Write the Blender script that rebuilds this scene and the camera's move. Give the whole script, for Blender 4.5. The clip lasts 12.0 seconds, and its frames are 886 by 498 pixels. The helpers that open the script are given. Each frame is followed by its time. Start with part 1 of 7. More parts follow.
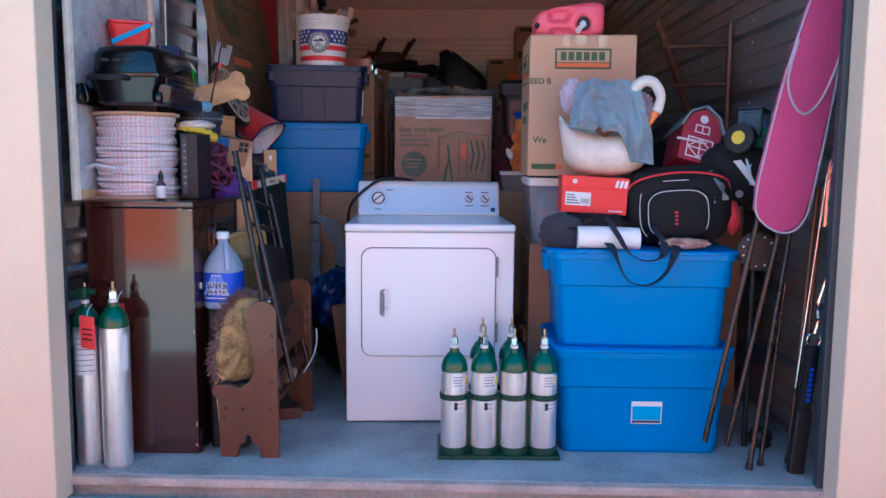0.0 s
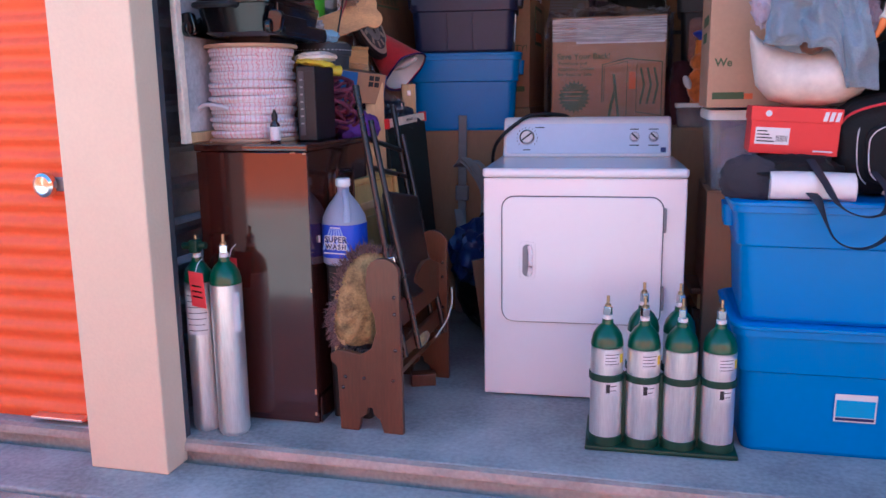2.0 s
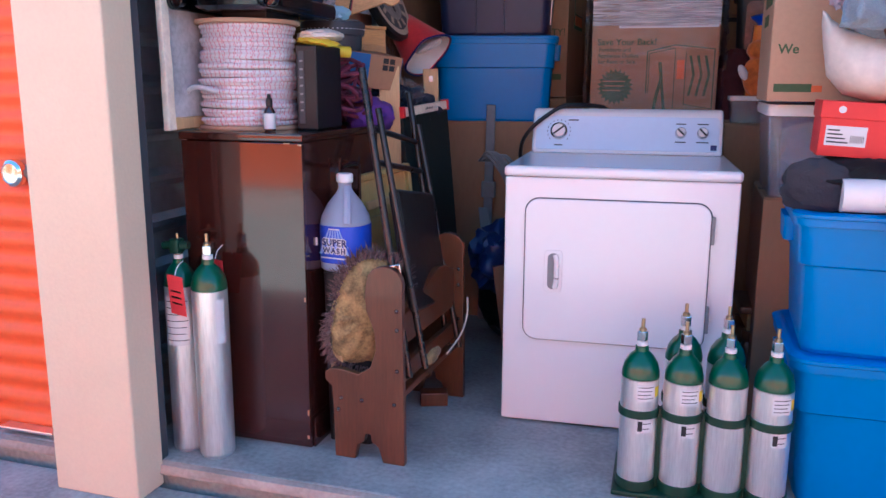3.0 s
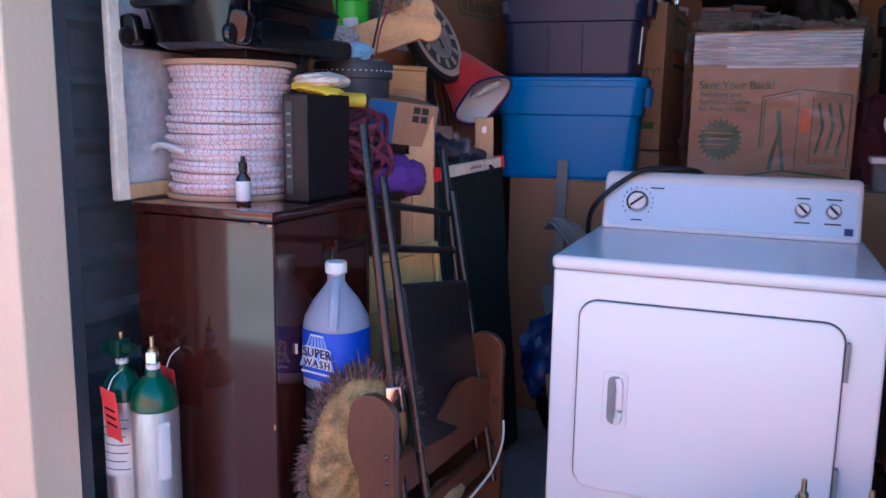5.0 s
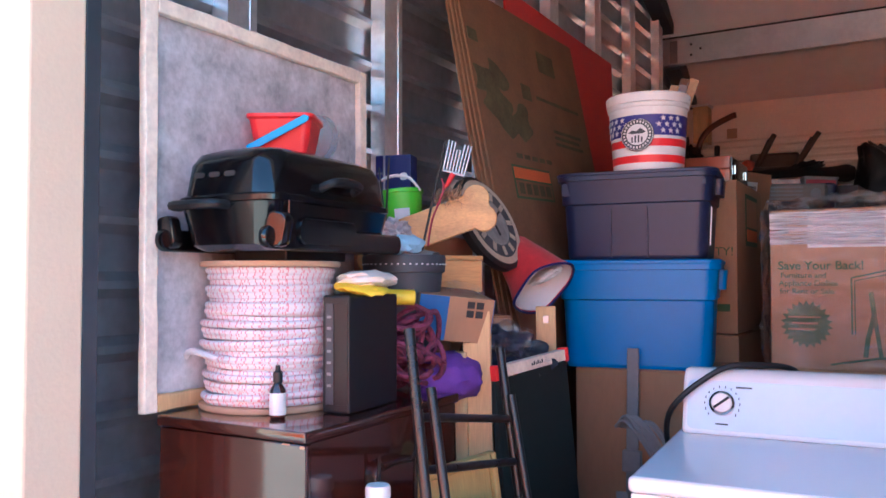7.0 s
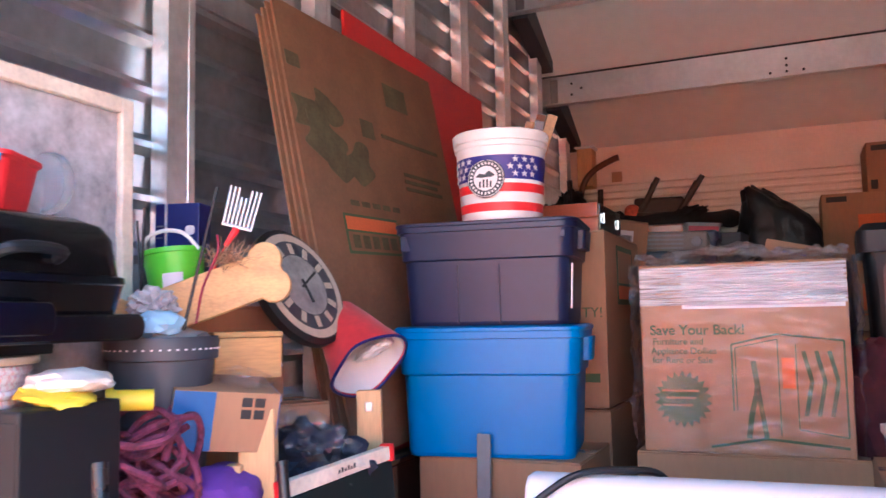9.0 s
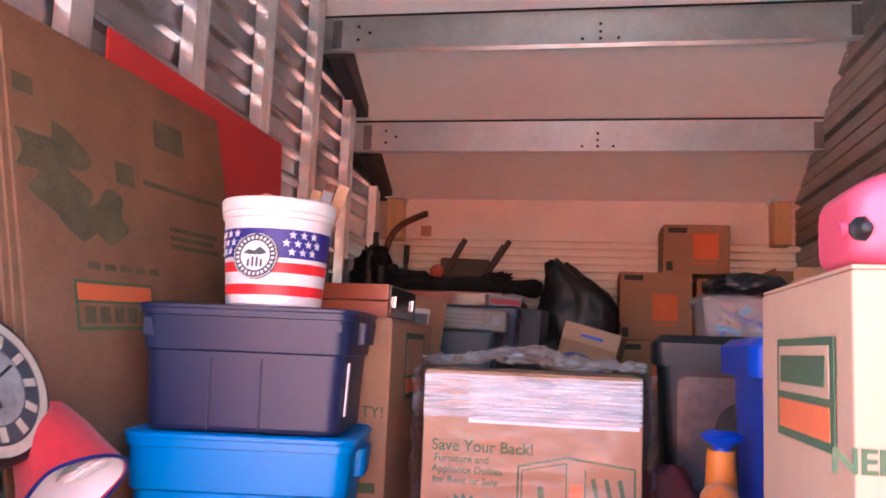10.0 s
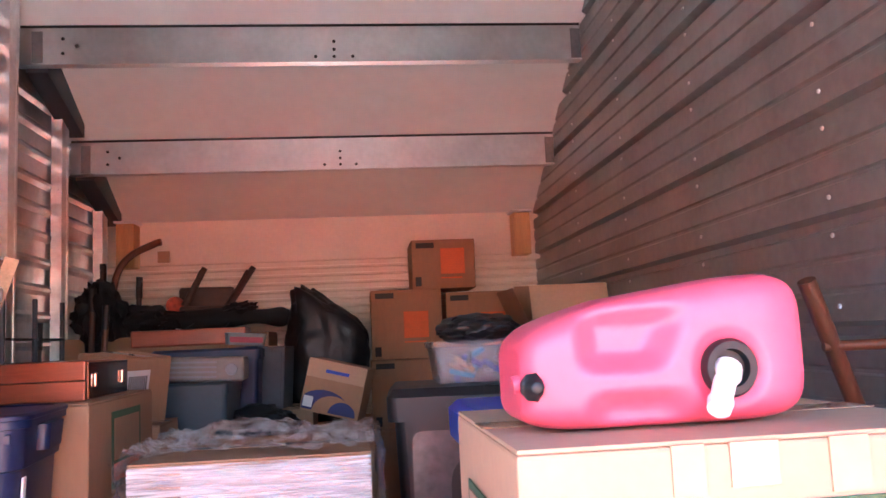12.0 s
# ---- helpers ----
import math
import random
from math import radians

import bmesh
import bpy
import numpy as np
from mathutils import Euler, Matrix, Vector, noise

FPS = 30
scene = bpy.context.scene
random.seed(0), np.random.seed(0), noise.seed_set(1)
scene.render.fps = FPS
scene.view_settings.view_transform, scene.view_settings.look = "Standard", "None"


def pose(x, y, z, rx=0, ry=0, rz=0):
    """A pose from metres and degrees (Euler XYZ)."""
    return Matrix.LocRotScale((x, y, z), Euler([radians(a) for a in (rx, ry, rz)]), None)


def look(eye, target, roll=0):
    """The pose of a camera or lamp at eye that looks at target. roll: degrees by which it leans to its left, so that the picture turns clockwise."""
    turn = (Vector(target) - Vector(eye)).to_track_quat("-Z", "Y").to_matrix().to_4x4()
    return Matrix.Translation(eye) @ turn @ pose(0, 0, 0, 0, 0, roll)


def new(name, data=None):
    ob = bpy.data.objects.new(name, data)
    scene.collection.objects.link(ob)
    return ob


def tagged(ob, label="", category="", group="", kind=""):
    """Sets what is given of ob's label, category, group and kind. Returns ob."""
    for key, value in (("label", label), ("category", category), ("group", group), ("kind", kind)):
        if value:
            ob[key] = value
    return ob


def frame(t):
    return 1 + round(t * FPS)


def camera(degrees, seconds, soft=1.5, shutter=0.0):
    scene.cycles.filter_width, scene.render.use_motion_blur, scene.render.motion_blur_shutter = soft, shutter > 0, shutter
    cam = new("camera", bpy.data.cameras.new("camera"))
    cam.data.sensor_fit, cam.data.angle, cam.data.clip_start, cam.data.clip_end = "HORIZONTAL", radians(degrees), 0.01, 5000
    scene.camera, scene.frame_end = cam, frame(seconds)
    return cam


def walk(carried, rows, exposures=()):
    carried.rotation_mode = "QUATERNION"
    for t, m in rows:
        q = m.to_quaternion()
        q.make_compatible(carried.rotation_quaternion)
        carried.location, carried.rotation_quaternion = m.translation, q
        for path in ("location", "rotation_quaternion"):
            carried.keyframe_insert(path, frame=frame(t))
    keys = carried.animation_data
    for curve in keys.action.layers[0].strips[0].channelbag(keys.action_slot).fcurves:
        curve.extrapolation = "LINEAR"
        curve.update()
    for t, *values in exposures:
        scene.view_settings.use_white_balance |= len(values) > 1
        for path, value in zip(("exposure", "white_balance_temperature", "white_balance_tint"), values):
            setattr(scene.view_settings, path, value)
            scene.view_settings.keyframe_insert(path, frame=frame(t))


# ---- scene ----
cam = camera(57.4, 12.0, soft=1.5, shutter=0.2)
PATH = [
    (0, (-0.02, 0.013, 1.199), (-0.075, 2.0, 0.974), 0.5),
    (0.5, (-0.02, 0.097, 1.19), (-0.121, 2.077, 0.927), 0.7),
    (1, (0.043, 0.244, 1.202), (-0.188, 2.211, 0.925), 1.3),
    (1.5, (0.078, 0.357, 1.188), (-0.307, 2.295, 0.876), 0.3),
    (2, (0.048, 0.539, 1.184), (-0.432, 2.444, 0.807), -0.8),
    (2.5, (0.049, 0.739, 1.174), (-0.485, 2.624, 0.771), -0.0),
    (4.5, (0.023, 1.423, 1.221), (-0.71, 3.246, 0.847), -0.3),
    (5, (0.037, 1.638, 1.251), (-0.795, 3.425, 0.916), 0.9),
    (5.5, (0.025, 1.757, 1.273), (-0.938, 3.489, 1.004), 0.5),
    (6, (-0.018, 1.807, 1.304), (-1.034, 3.522, 1.136), 0.1),
    (6.5, (-0.025, 1.821, 1.321), (-1.046, 3.54, 1.269), 0.2),
    (7, (-0.029, 1.837, 1.331), (-1.02, 3.573, 1.4), -0.1),
    (7.2, (-0.038, 1.841, 1.347), (-1.011, 3.584, 1.464), -0.4),
    (8.8, (-0.022, 2.292, 1.397), (-0.845, 4.097, 1.65), 0.1),
    (9, (-0.011, 2.42, 1.422), (-0.801, 4.249, 1.592), -1.1),
    (9.5, (-0.045, 2.628, 1.521), (-0.6, 4.541, 1.702), 2.1),
    (10, (-0.014, 2.787, 1.641), (-0.372, 4.741, 1.879), 2.4),
    (10.5, (0.038, 2.875, 1.737), (-0.139, 4.841, 2.058), -0.2),
    (11, (0.097, 2.915, 1.798), (0.174, 4.899, 2.04), -3.8),
    (11.5, (0.1, 2.946, 1.838), (0.213, 4.93, 2.066), -2.7),
    (12, (0.122, 2.955, 1.85), (0.327, 4.933, 2.069), -2.6),
]
EXPOSURES = [(0, 1.95, 4060, -22), (0.5, 1.92, 4110, -19), (1, 1.93, 4250, -17), (1.5, 1.78, 4420, -9), (2, 1.9, 4560, -6), (2.5, 2.04, 4600, -10), (4.5, 2.08, 4260, -12), (5, 2.04, 4190, -14), (5.5, 2.24, 4440, -15), (6, 2.42, 4700, -13), (7, 2.8, 4760, -11), (9, 3.57, 5000, -7), (10.5, 4.0, 4900, -1), (12, 4.0, 4930, -1)]
walk(cam, [(t, look(eye, target, roll)) for t, eye, target, roll in PATH], EXPOSURES)

# ---- daylight: a high sun from behind the unit, on the drive and the doors across it ----
world = bpy.data.worlds.new("sky")
scene.world = world
world.use_nodes = True
sky = world.node_tree.nodes.new("ShaderNodeTexSky")
sky.sky_type, sky.sun_disc = "NISHITA", False
sky.sun_elevation, sky.sun_rotation = radians(58), radians(0)
world.node_tree.links.new(sky.outputs[0], world.node_tree.nodes["Background"].inputs[0])
world.node_tree.nodes["Background"].inputs[1].default_value = 0.12
sun = new("sun", bpy.data.lights.new("sun", "SUN"))
sun.data.energy, sun.data.angle, sun.data.color = 4.5, radians(0.5), (1.0, 0.93, 0.84)
sun.matrix_world = look((0, 6, 10), (0.6, 6 - 10 / math.tan(radians(58)), 0))

# ---- materials ----
def material(name, rgb, rough=0.6, metal=0.0, vary=0.15, size=3.0, grain=40.0, bump=0.15, coat=0.0, stretch=(1, 1, 1), spots=0.0, alpha=1.0, sheen=0.0):
    """A surface with broad stains, fine grain and a little relief. size and grain: noise cycles a metre."""
    m = bpy.data.materials.new(name)
    m.use_nodes = True
    n, l = m.node_tree.nodes, m.node_tree.links
    b = n["Principled BSDF"]
    co = n.new("ShaderNodeTexCoord")
    mp = n.new("ShaderNodeMapping")
    mp.inputs["Scale"].default_value = stretch
    l.new(co.outputs["Object"], mp.inputs[0])
    broad, fine = n.new("ShaderNodeTexNoise"), n.new("ShaderNodeTexNoise")
    for t, s, d in ((broad, size, 4), (fine, grain, 3)):
        t.inputs["Scale"].default_value, t.inputs["Detail"].default_value = s, d
        l.new(mp.outputs[0], t.inputs["Vector"])
    mixed = n.new("ShaderNodeMix")
    mixed.inputs[0].default_value = 0.35
    l.new(broad.outputs[0], mixed.inputs[2])
    l.new(fine.outputs[0], mixed.inputs[3])
    ramp = n.new("ShaderNodeValToRGB")
    e = ramp.color_ramp.elements
    e[0].position, e[1].position = 0.32, 0.68
    e[0].color = (*[max(0, c * (1 - vary)) for c in rgb], 1)
    e[1].color = (*[min(1, c * (1 + vary * 0.8)) for c in rgb], 1)
    l.new(mixed.outputs[0], ramp.inputs[0])
    l.new(ramp.outputs[0], b.inputs["Base Color"])
    rr = n.new("ShaderNodeMapRange")
    rr.inputs[3].default_value, rr.inputs[4].default_value = max(0.02, rough * 0.8), min(1, rough * 1.2)
    l.new(mixed.outputs[0], rr.inputs[0])
    l.new(rr.outputs[0], b.inputs["Roughness"])
    b.inputs["Metallic"].default_value = metal
    b.inputs["Coat Weight"].default_value = coat
    b.inputs["Coat Roughness"].default_value = 0.06
    b.inputs["Alpha"].default_value = alpha
    b.inputs["Sheen Weight"].default_value = sheen
    if bump:
        bp = n.new("ShaderNodeBump")
        bp.inputs["Strength"].default_value, bp.inputs["Distance"].default_value = bump, 0.004
        l.new(fine.outputs[0], bp.inputs["Height"])
        l.new(bp.outputs[0], b.inputs["Normal"])
    return m


def glassy(name, rgb, rough=0.1, weight=1.0, ior=1.3):
    m = material(name, rgb, rough, vary=0.05, bump=0.05)
    b = m.node_tree.nodes["Principled BSDF"]
    b.inputs["Transmission Weight"].default_value, b.inputs["IOR"].default_value = weight, ior
    return m


def wrap_film(name, low, high, rough=0.16, milk=0.0, stretch=(3, 3, 9)):
    """Crinkled clear stretch film."""
    m = bpy.data.materials.new(name)
    m.use_nodes = True
    n, l = m.node_tree.nodes, m.node_tree.links
    n.remove(n["Principled BSDF"])
    clear, gloss, mix = n.new("ShaderNodeBsdfTransparent"), n.new("ShaderNodeBsdfGlossy"), n.new("ShaderNodeMixShader")
    gloss.inputs["Roughness"].default_value = rough
    co, no, bp = n.new("ShaderNodeTexCoord"), n.new("ShaderNodeTexNoise"), n.new("ShaderNodeBump")
    mp = n.new("ShaderNodeMapping")
    mp.inputs["Scale"].default_value = stretch
    l.new(co.outputs["Object"], mp.inputs[0])
    l.new(mp.outputs[0], no.inputs["Vector"])
    no.inputs["Scale"].default_value, no.inputs["Detail"].default_value = 4.0, 4
    bp.inputs["Strength"].default_value, bp.inputs["Distance"].default_value = 0.7, 0.02
    l.new(no.outputs[0], bp.inputs["Height"])
    l.new(bp.outputs[0], gloss.inputs["Normal"])
    rg = n.new("ShaderNodeMapRange")
    rg.inputs[1].default_value, rg.inputs[2].default_value = 0.35, 0.7
    rg.inputs[3].default_value, rg.inputs[4].default_value = low, high
    l.new(no.outputs[0], rg.inputs[0])
    l.new(rg.outputs[0], mix.inputs[0])
    l.new(clear.outputs[0], mix.inputs[1])
    cloud, body = n.new("ShaderNodeBsdfDiffuse"), n.new("ShaderNodeMixShader")
    cloud.inputs[0].default_value, body.inputs[0].default_value = (0.85, 0.83, 0.86, 1), milk
    l.new(bp.outputs[0], cloud.inputs["Normal"])
    l.new(gloss.outputs[0], body.inputs[1])
    l.new(cloud.outputs[0], body.inputs[2])
    l.new(body.outputs[0], mix.inputs[2])
    l.new(mix.outputs[0], n["Material Output"].inputs[0])
    return m


CONCRETE = material("concrete", (0.36, 0.36, 0.35), 0.8, vary=0.42, size=3.2, grain=55, bump=0.3)
EDGE = material("worn_concrete_edge", (0.42, 0.34, 0.29), 0.9, vary=0.3, size=6, grain=70, bump=0.5)
ASPHALT = material("tan_concrete", (0.37, 0.335, 0.285), 0.9, vary=0.3, size=1.5, grain=120, bump=0.8)
STUCCO = material("cream_paint", (0.78, 0.6, 0.42), 0.75, vary=0.06, size=2, grain=90, bump=0.2)
ORANGE = material("orange_paint", (0.83, 0.115, 0.02), 0.45, vary=0.1, size=2, bump=0.05)
GALV = material("galvanised_steel", (0.78, 0.78, 0.78), 0.3, 1.0, vary=0.12, size=5, grain=30, bump=0.1)
BLUEGREY = material("grey_steel_siding", (0.43, 0.44, 0.46), 0.3, 0.82, vary=0.25, size=4, grain=25, bump=0.1)
BROWNSTEEL = material("dull_steel_siding", (0.36, 0.345, 0.335), 0.38, 0.6, vary=0.2, size=3, grain=25, bump=0.1)
BACKPANEL = material("cream_steel_door", (0.88, 0.78, 0.68), 0.36, vary=0.08, size=3, bump=0.08)
INSUL = material("white_vinyl_insulation", (0.92, 0.9, 0.87), 0.6, vary=0.05, size=1.5, grain=12, bump=0.3)
BLACK = material("black_plastic", (0.009, 0.009, 0.01), 0.5, vary=0.3, bump=0.1)
GLOSSBLACK = material("black_enamel", (0.004, 0.004, 0.005), 0.16, vary=0.3, bump=0.02, coat=0.2)
WHITE = material("white_enamel", (0.82, 0.8, 0.82), 0.28, vary=0.012, size=1.2, bump=0.0, coat=0.5)
WHITEPLASTIC = material("white_plastic", (0.8, 0.78, 0.76), 0.4, vary=0.06, bump=0.05)
for joint in [k for k in WHITE.node_tree.links if k.to_socket.name == "Roughness"]:   # an even gloss
    WHITE.node_tree.links.remove(joint)
WHITE.node_tree.nodes["Principled BSDF"].inputs["Roughness"].default_value = 0.24
SILVERBLUE = material("console_panel", (0.6, 0.66, 0.76), 0.3, 0.1, vary=0.04, bump=0.02, coat=0.2)
CHROME = material("chrome", (0.7, 0.7, 0.7), 0.14, 1.0, vary=0.1, bump=0.0)
ALU = material("brushed_aluminium", (0.84, 0.825, 0.81), 0.31, 0.8, vary=0.18, size=9, grain=70, bump=0.08, stretch=(3, 3, 0.3))
GREENPAINT = material("green_enamel", (0.006, 0.085, 0.035), 0.3, vary=0.15, bump=0.04, coat=0.3)
DARKGREEN = material("dark_green_rubber", (0.008, 0.045, 0.022), 0.5, vary=0.2)
BRASS = material("brass", (0.55, 0.42, 0.24), 0.3, 1.0, vary=0.2)
PAPER = material("white_label", (0.75, 0.74, 0.74), 0.6, vary=0.05)
INK = material("black_ink", (0.02, 0.02, 0.02), 0.6, vary=0.1)
YELLOW = material("yellow_plastic", (0.8, 0.6, 0.03), 0.5, vary=0.12)
REDTAG = material("red_tag", (0.72, 0.045, 0.06), 0.6, vary=0.1)
LACQUER = material("dark_brown_lacquer", (0.045, 0.012, 0.008), 0.14, vary=0.35, size=4, grain=20, bump=0.03, coat=0.8)
TOTEBLUE = material("blue_tote_plastic", (0.006, 0.2, 0.56), 0.42, vary=0.07, size=2, bump=0.06)
TOTENAVY = material("navy_tote_plastic", (0.01, 0.016, 0.055), 0.42, vary=0.2, size=2, bump=0.06)
CARD = material("cardboard", (0.36, 0.2, 0.11), 0.85, vary=0.12, size=3, grain=60, bump=0.12, stretch=(1, 1, 0.3))
CARDPALE = material("pale_cardboard", (0.5, 0.32, 0.2), 0.85, vary=0.1, size=3, grain=60, bump=0.12)
CARDEDGE = material("cardboard_edge", (0.42, 0.26, 0.15), 0.9, vary=0.3, size=60, grain=160, bump=0.3)
PRINTGREEN = material("green_print", (0.075, 0.125, 0.055), 0.8, vary=0.2, grain=90)
PRINTORANGE = material("orange_print", (0.7, 0.16, 0.05), 0.8, vary=0.15, grain=90)
TAPE = material("packing_tape", (0.5, 0.33, 0.21), 0.2, vary=0.08, size=20, bump=0.05, coat=0.6)
BENCHWOOD = material("stained_pine", (0.11, 0.038, 0.016), 0.38, vary=0.35, size=3, grain=30, bump=0.1, coat=0.25, stretch=(4, 4, 0.5))
PINE = material("raw_pine", (0.62, 0.4, 0.19), 0.6, vary=0.25, size=4, grain=40, bump=0.15, stretch=(5, 5, 0.5))
PINEX = material("pine_plank", (0.62, 0.36, 0.14), 0.55, vary=0.3, size=4, grain=40, bump=0.15, stretch=(0.6, 5, 5))
ROPE = material("white_rope", (0.74, 0.68, 0.7), 0.85, vary=0.12, grain=250, bump=0.7)
REDFLECK = material("red_fleck", (0.68, 0.3, 0.34), 0.85, vary=0.2)
GREYCANVAS = material("grey_canvas_back", (0.5, 0.48, 0.5), 0.9, vary=0.4, size=9, grain=60, bump=0.35)
WORNWHITE = material("worn_white_paint", (0.88, 0.74, 0.6), 0.8, vary=0.22, size=14, grain=70, bump=0.4)
RED = material("red_plastic", (0.75, 0.02, 0.03), 0.4, vary=0.1)
REDCLOTH = material("red_fabric", (0.55, 0.015, 0.03), 0.7, vary=0.25, sheen=0.2)
LIME = material("lime_plastic", (0.16, 0.6, 0.03), 0.4, vary=0.1)
SKYBLUE = material("light_blue_plastic", (0.04, 0.38, 0.7), 0.4, vary=0.08)
TARP = material("dark_blue_tarpaulin", (0.006, 0.02, 0.11), 0.45, vary=0.3)
STUDSTEEL = material("bright_galvanised_stud", (0.86, 0.86, 0.86), 0.33, 0.82, vary=0.18, size=7, grain=40, bump=0.1)
COBALT = material("cobalt_plastic", (0.01, 0.06, 0.5), 0.4, vary=0.12)
DARKGREY = material("charcoal_plastic", (0.05, 0.055, 0.065), 0.5, vary=0.2)
GREYPLASTIC = material("grey_plastic", (0.22, 0.23, 0.24), 0.5, vary=0.15)
PURPLE = material("purple_cloth", (0.12, 0.04, 0.3), 0.8, vary=0.3)
MAROONROPE = material("maroon_rope", (0.16, 0.03, 0.07), 0.9, vary=0.6, size=30, grain=120, bump=0.8)
PINK = material("pink_cover", (0.52, 0.06, 0.21), 0.75, vary=0.12, sheen=0.2)
PINKCAN = material("faded_red_plastic", (0.74, 0.1, 0.17), 0.38, vary=0.12, size=4, bump=0.05)
TOWEL = material("grey_blue_towel", (0.24, 0.3, 0.35), 0.95, vary=0.25, size=6, grain=160, bump=0.8, sheen=0.4)
LILAC = material("lilac_towel", (0.5, 0.42, 0.5), 0.95, vary=0.15, grain=160, bump=0.7, sheen=0.4)
PLASTER = material("white_painted_plaster", (0.74, 0.66, 0.58), 0.6, vary=0.18, size=9, grain=40, bump=0.3)
BEAK = material("orange_beak", (0.75, 0.22, 0.04), 0.5)
NYLON = material("black_nylon", (0.005, 0.005, 0.006), 0.92, vary=0.3, grain=140, bump=0.5)
STRAP = material("navy_webbing", (0.02, 0.022, 0.035), 0.7, vary=0.2, grain=160, bump=0.4)
SHOERED = material("red_cardboard", (0.7, 0.03, 0.03), 0.55, vary=0.05)
BARNRED = material("barn_red_tin", (0.3, 0.02, 0.05), 0.5, vary=0.12)
TRACTOR = material("tractor_green", (0.007, 0.06, 0.014), 0.4, vary=0.15)
LEATHER = material("brown_leather", (0.06, 0.035, 0.025), 0.6, vary=0.35, size=8)
CUSHION = material("tan_tapestry", (0.36, 0.25, 0.1), 0.9, vary=0.7, size=22, grain=120, bump=0.5, sheen=0.2)
FRINGE = material("mixed_fringe", (0.2, 0.12, 0.11), 0.95, vary=0.8, size=90, grain=250, bump=0.8)
CHALK = material("dark_green_board", (0.006, 0.014, 0.013), 0.7, vary=0.3)
VINYL = material("black_vinyl", (0.008, 0.008, 0.009), 0.35, vary=0.3, bump=0.15)
STEELTUBE = material("dark_steel_tube", (0.05, 0.042, 0.04), 0.28, 0.7, vary=0.3)
JUGPLASTIC = glassy("milky_plastic", (0.62, 0.68, 0.85), 0.35, 0.5)
LABELBLUE = material("blue_label", (0.03, 0.08, 0.6), 0.45, vary=0.08)
CLEARBIN = glassy("clear_plastic", (0.85, 0.85, 0.88), 0.2, 0.85)
FILM = wrap_film("stretch_film", 0.0, 0.1)
CRUMPLE = wrap_film("crumpled_film", 0.05, 0.8, 0.16, 0.22, (6, 6, 12))
BAGFILM = wrap_film("bag_film", 0.0, 0.22, 0.12, 0.12)
FILMBAND = wrap_film("layered_film", 0.15, 0.9, 0.3, 0.7, (1.5, 1.5, 45))
PRINTFADE = material("faded_green_print", (0.11, 0.1, 0.05), 0.85, vary=0.45, size=9, grain=90)
DULLSTEEL = material("dull_steel", (0.42, 0.42, 0.44), 0.4, 1.0, vary=0.25, bump=0.1)
DEEPBLUE = material("dark_blue_print", (0.02, 0.12, 0.35), 0.5, vary=0.15)
BAG = material("black_bin_bag", (0.006, 0.006, 0.007), 0.45, vary=0.3, size=12, grain=50, bump=0.6)
NAVY = material("navy_print", (0.01, 0.015, 0.12), 0.4, vary=0.1)
RUBBER = material("tyre_rubber", (0.02, 0.02, 0.02), 0.7, vary=0.3)
CREAM = material("cream_tyre_wall", (0.55, 0.47, 0.36), 0.6, vary=0.2)
CHERRY = material("cherry_wood", (0.34, 0.085, 0.035), 0.35, vary=0.25, size=3, grain=30, stretch=(0.6, 5, 5), coat=0.3)
STEELBLUE = material("slate_blue_plastic", (0.035, 0.06, 0.075), 0.5, vary=0.15)


# ---- building blocks ----
def mesh_of(name, bm, mat, smooth=40):
    bmesh.ops.recalc_face_normals(bm, faces=bm.faces)
    me = bpy.data.meshes.new(name)
    crisp = []   # where a broad flat face meets its narrow bevel, so that the flat stays flat
    if smooth and len(bm.edges) < 5000:
        bm.edges.index_update()
        for e in bm.edges:
            if len(e.link_faces) == 2 and e.calc_face_angle(0) > 0.15:
                a, b = sorted(f.calc_area() for f in e.link_faces)
                if b > 6 * a:
                    crisp.append(e.index)
    bm.to_mesh(me)
    bm.free()
    for m in (mat if isinstance(mat, (list, tuple)) else (mat,)):
        me.materials.append(m)
    if smooth:
        me.shade_smooth()
        me.set_sharp_from_angle(angle=radians(smooth))
        if crisp:
            mark = me.attributes.get("sharp_edge") or me.attributes.new("sharp_edge", "BOOLEAN", "EDGE")
            for i in crisp:
                mark.data[i].value = True
    return me


def part(name, bm, mat, parent, label="", smooth=40, at=None):
    ob = new(name, mesh_of(name, bm, mat, smooth))
    ob.parent = parent
    if at is not None:
        ob.matrix_basis = at
    return tagged(ob, label)


def thing(name, label, category, at, group="", kind=""):
    ob = new(name)
    ob.empty_display_size = 0.1
    ob.matrix_basis = at
    return tagged(ob, label, category, group, kind)


def solid(name, bm, mat, label, category="", group="", kind="", at=None, smooth=40):
    ob = new(name, mesh_of(name, bm, mat, smooth))
    if at is not None:
        ob.matrix_basis = at
    return tagged(ob, label, category, group, kind)


def box(x0, x1, y0, y1, z0, z1, bevel=0.0, seg=2, bm=None):
    b = bmesh.new()
    bmesh.ops.create_cube(b, size=1)
    for v in b.verts:
        v.co = Vector((x0 + (v.co.x + 0.5) * (x1 - x0), y0 + (v.co.y + 0.5) * (y1 - y0), z0 + (v.co.z + 0.5) * (z1 - z0)))
    if bevel:
        bmesh.ops.bevel(b, geom=b.edges[:], offset=bevel, segments=seg, affect="EDGES", profile=0.5)
    return merge(bm, b)


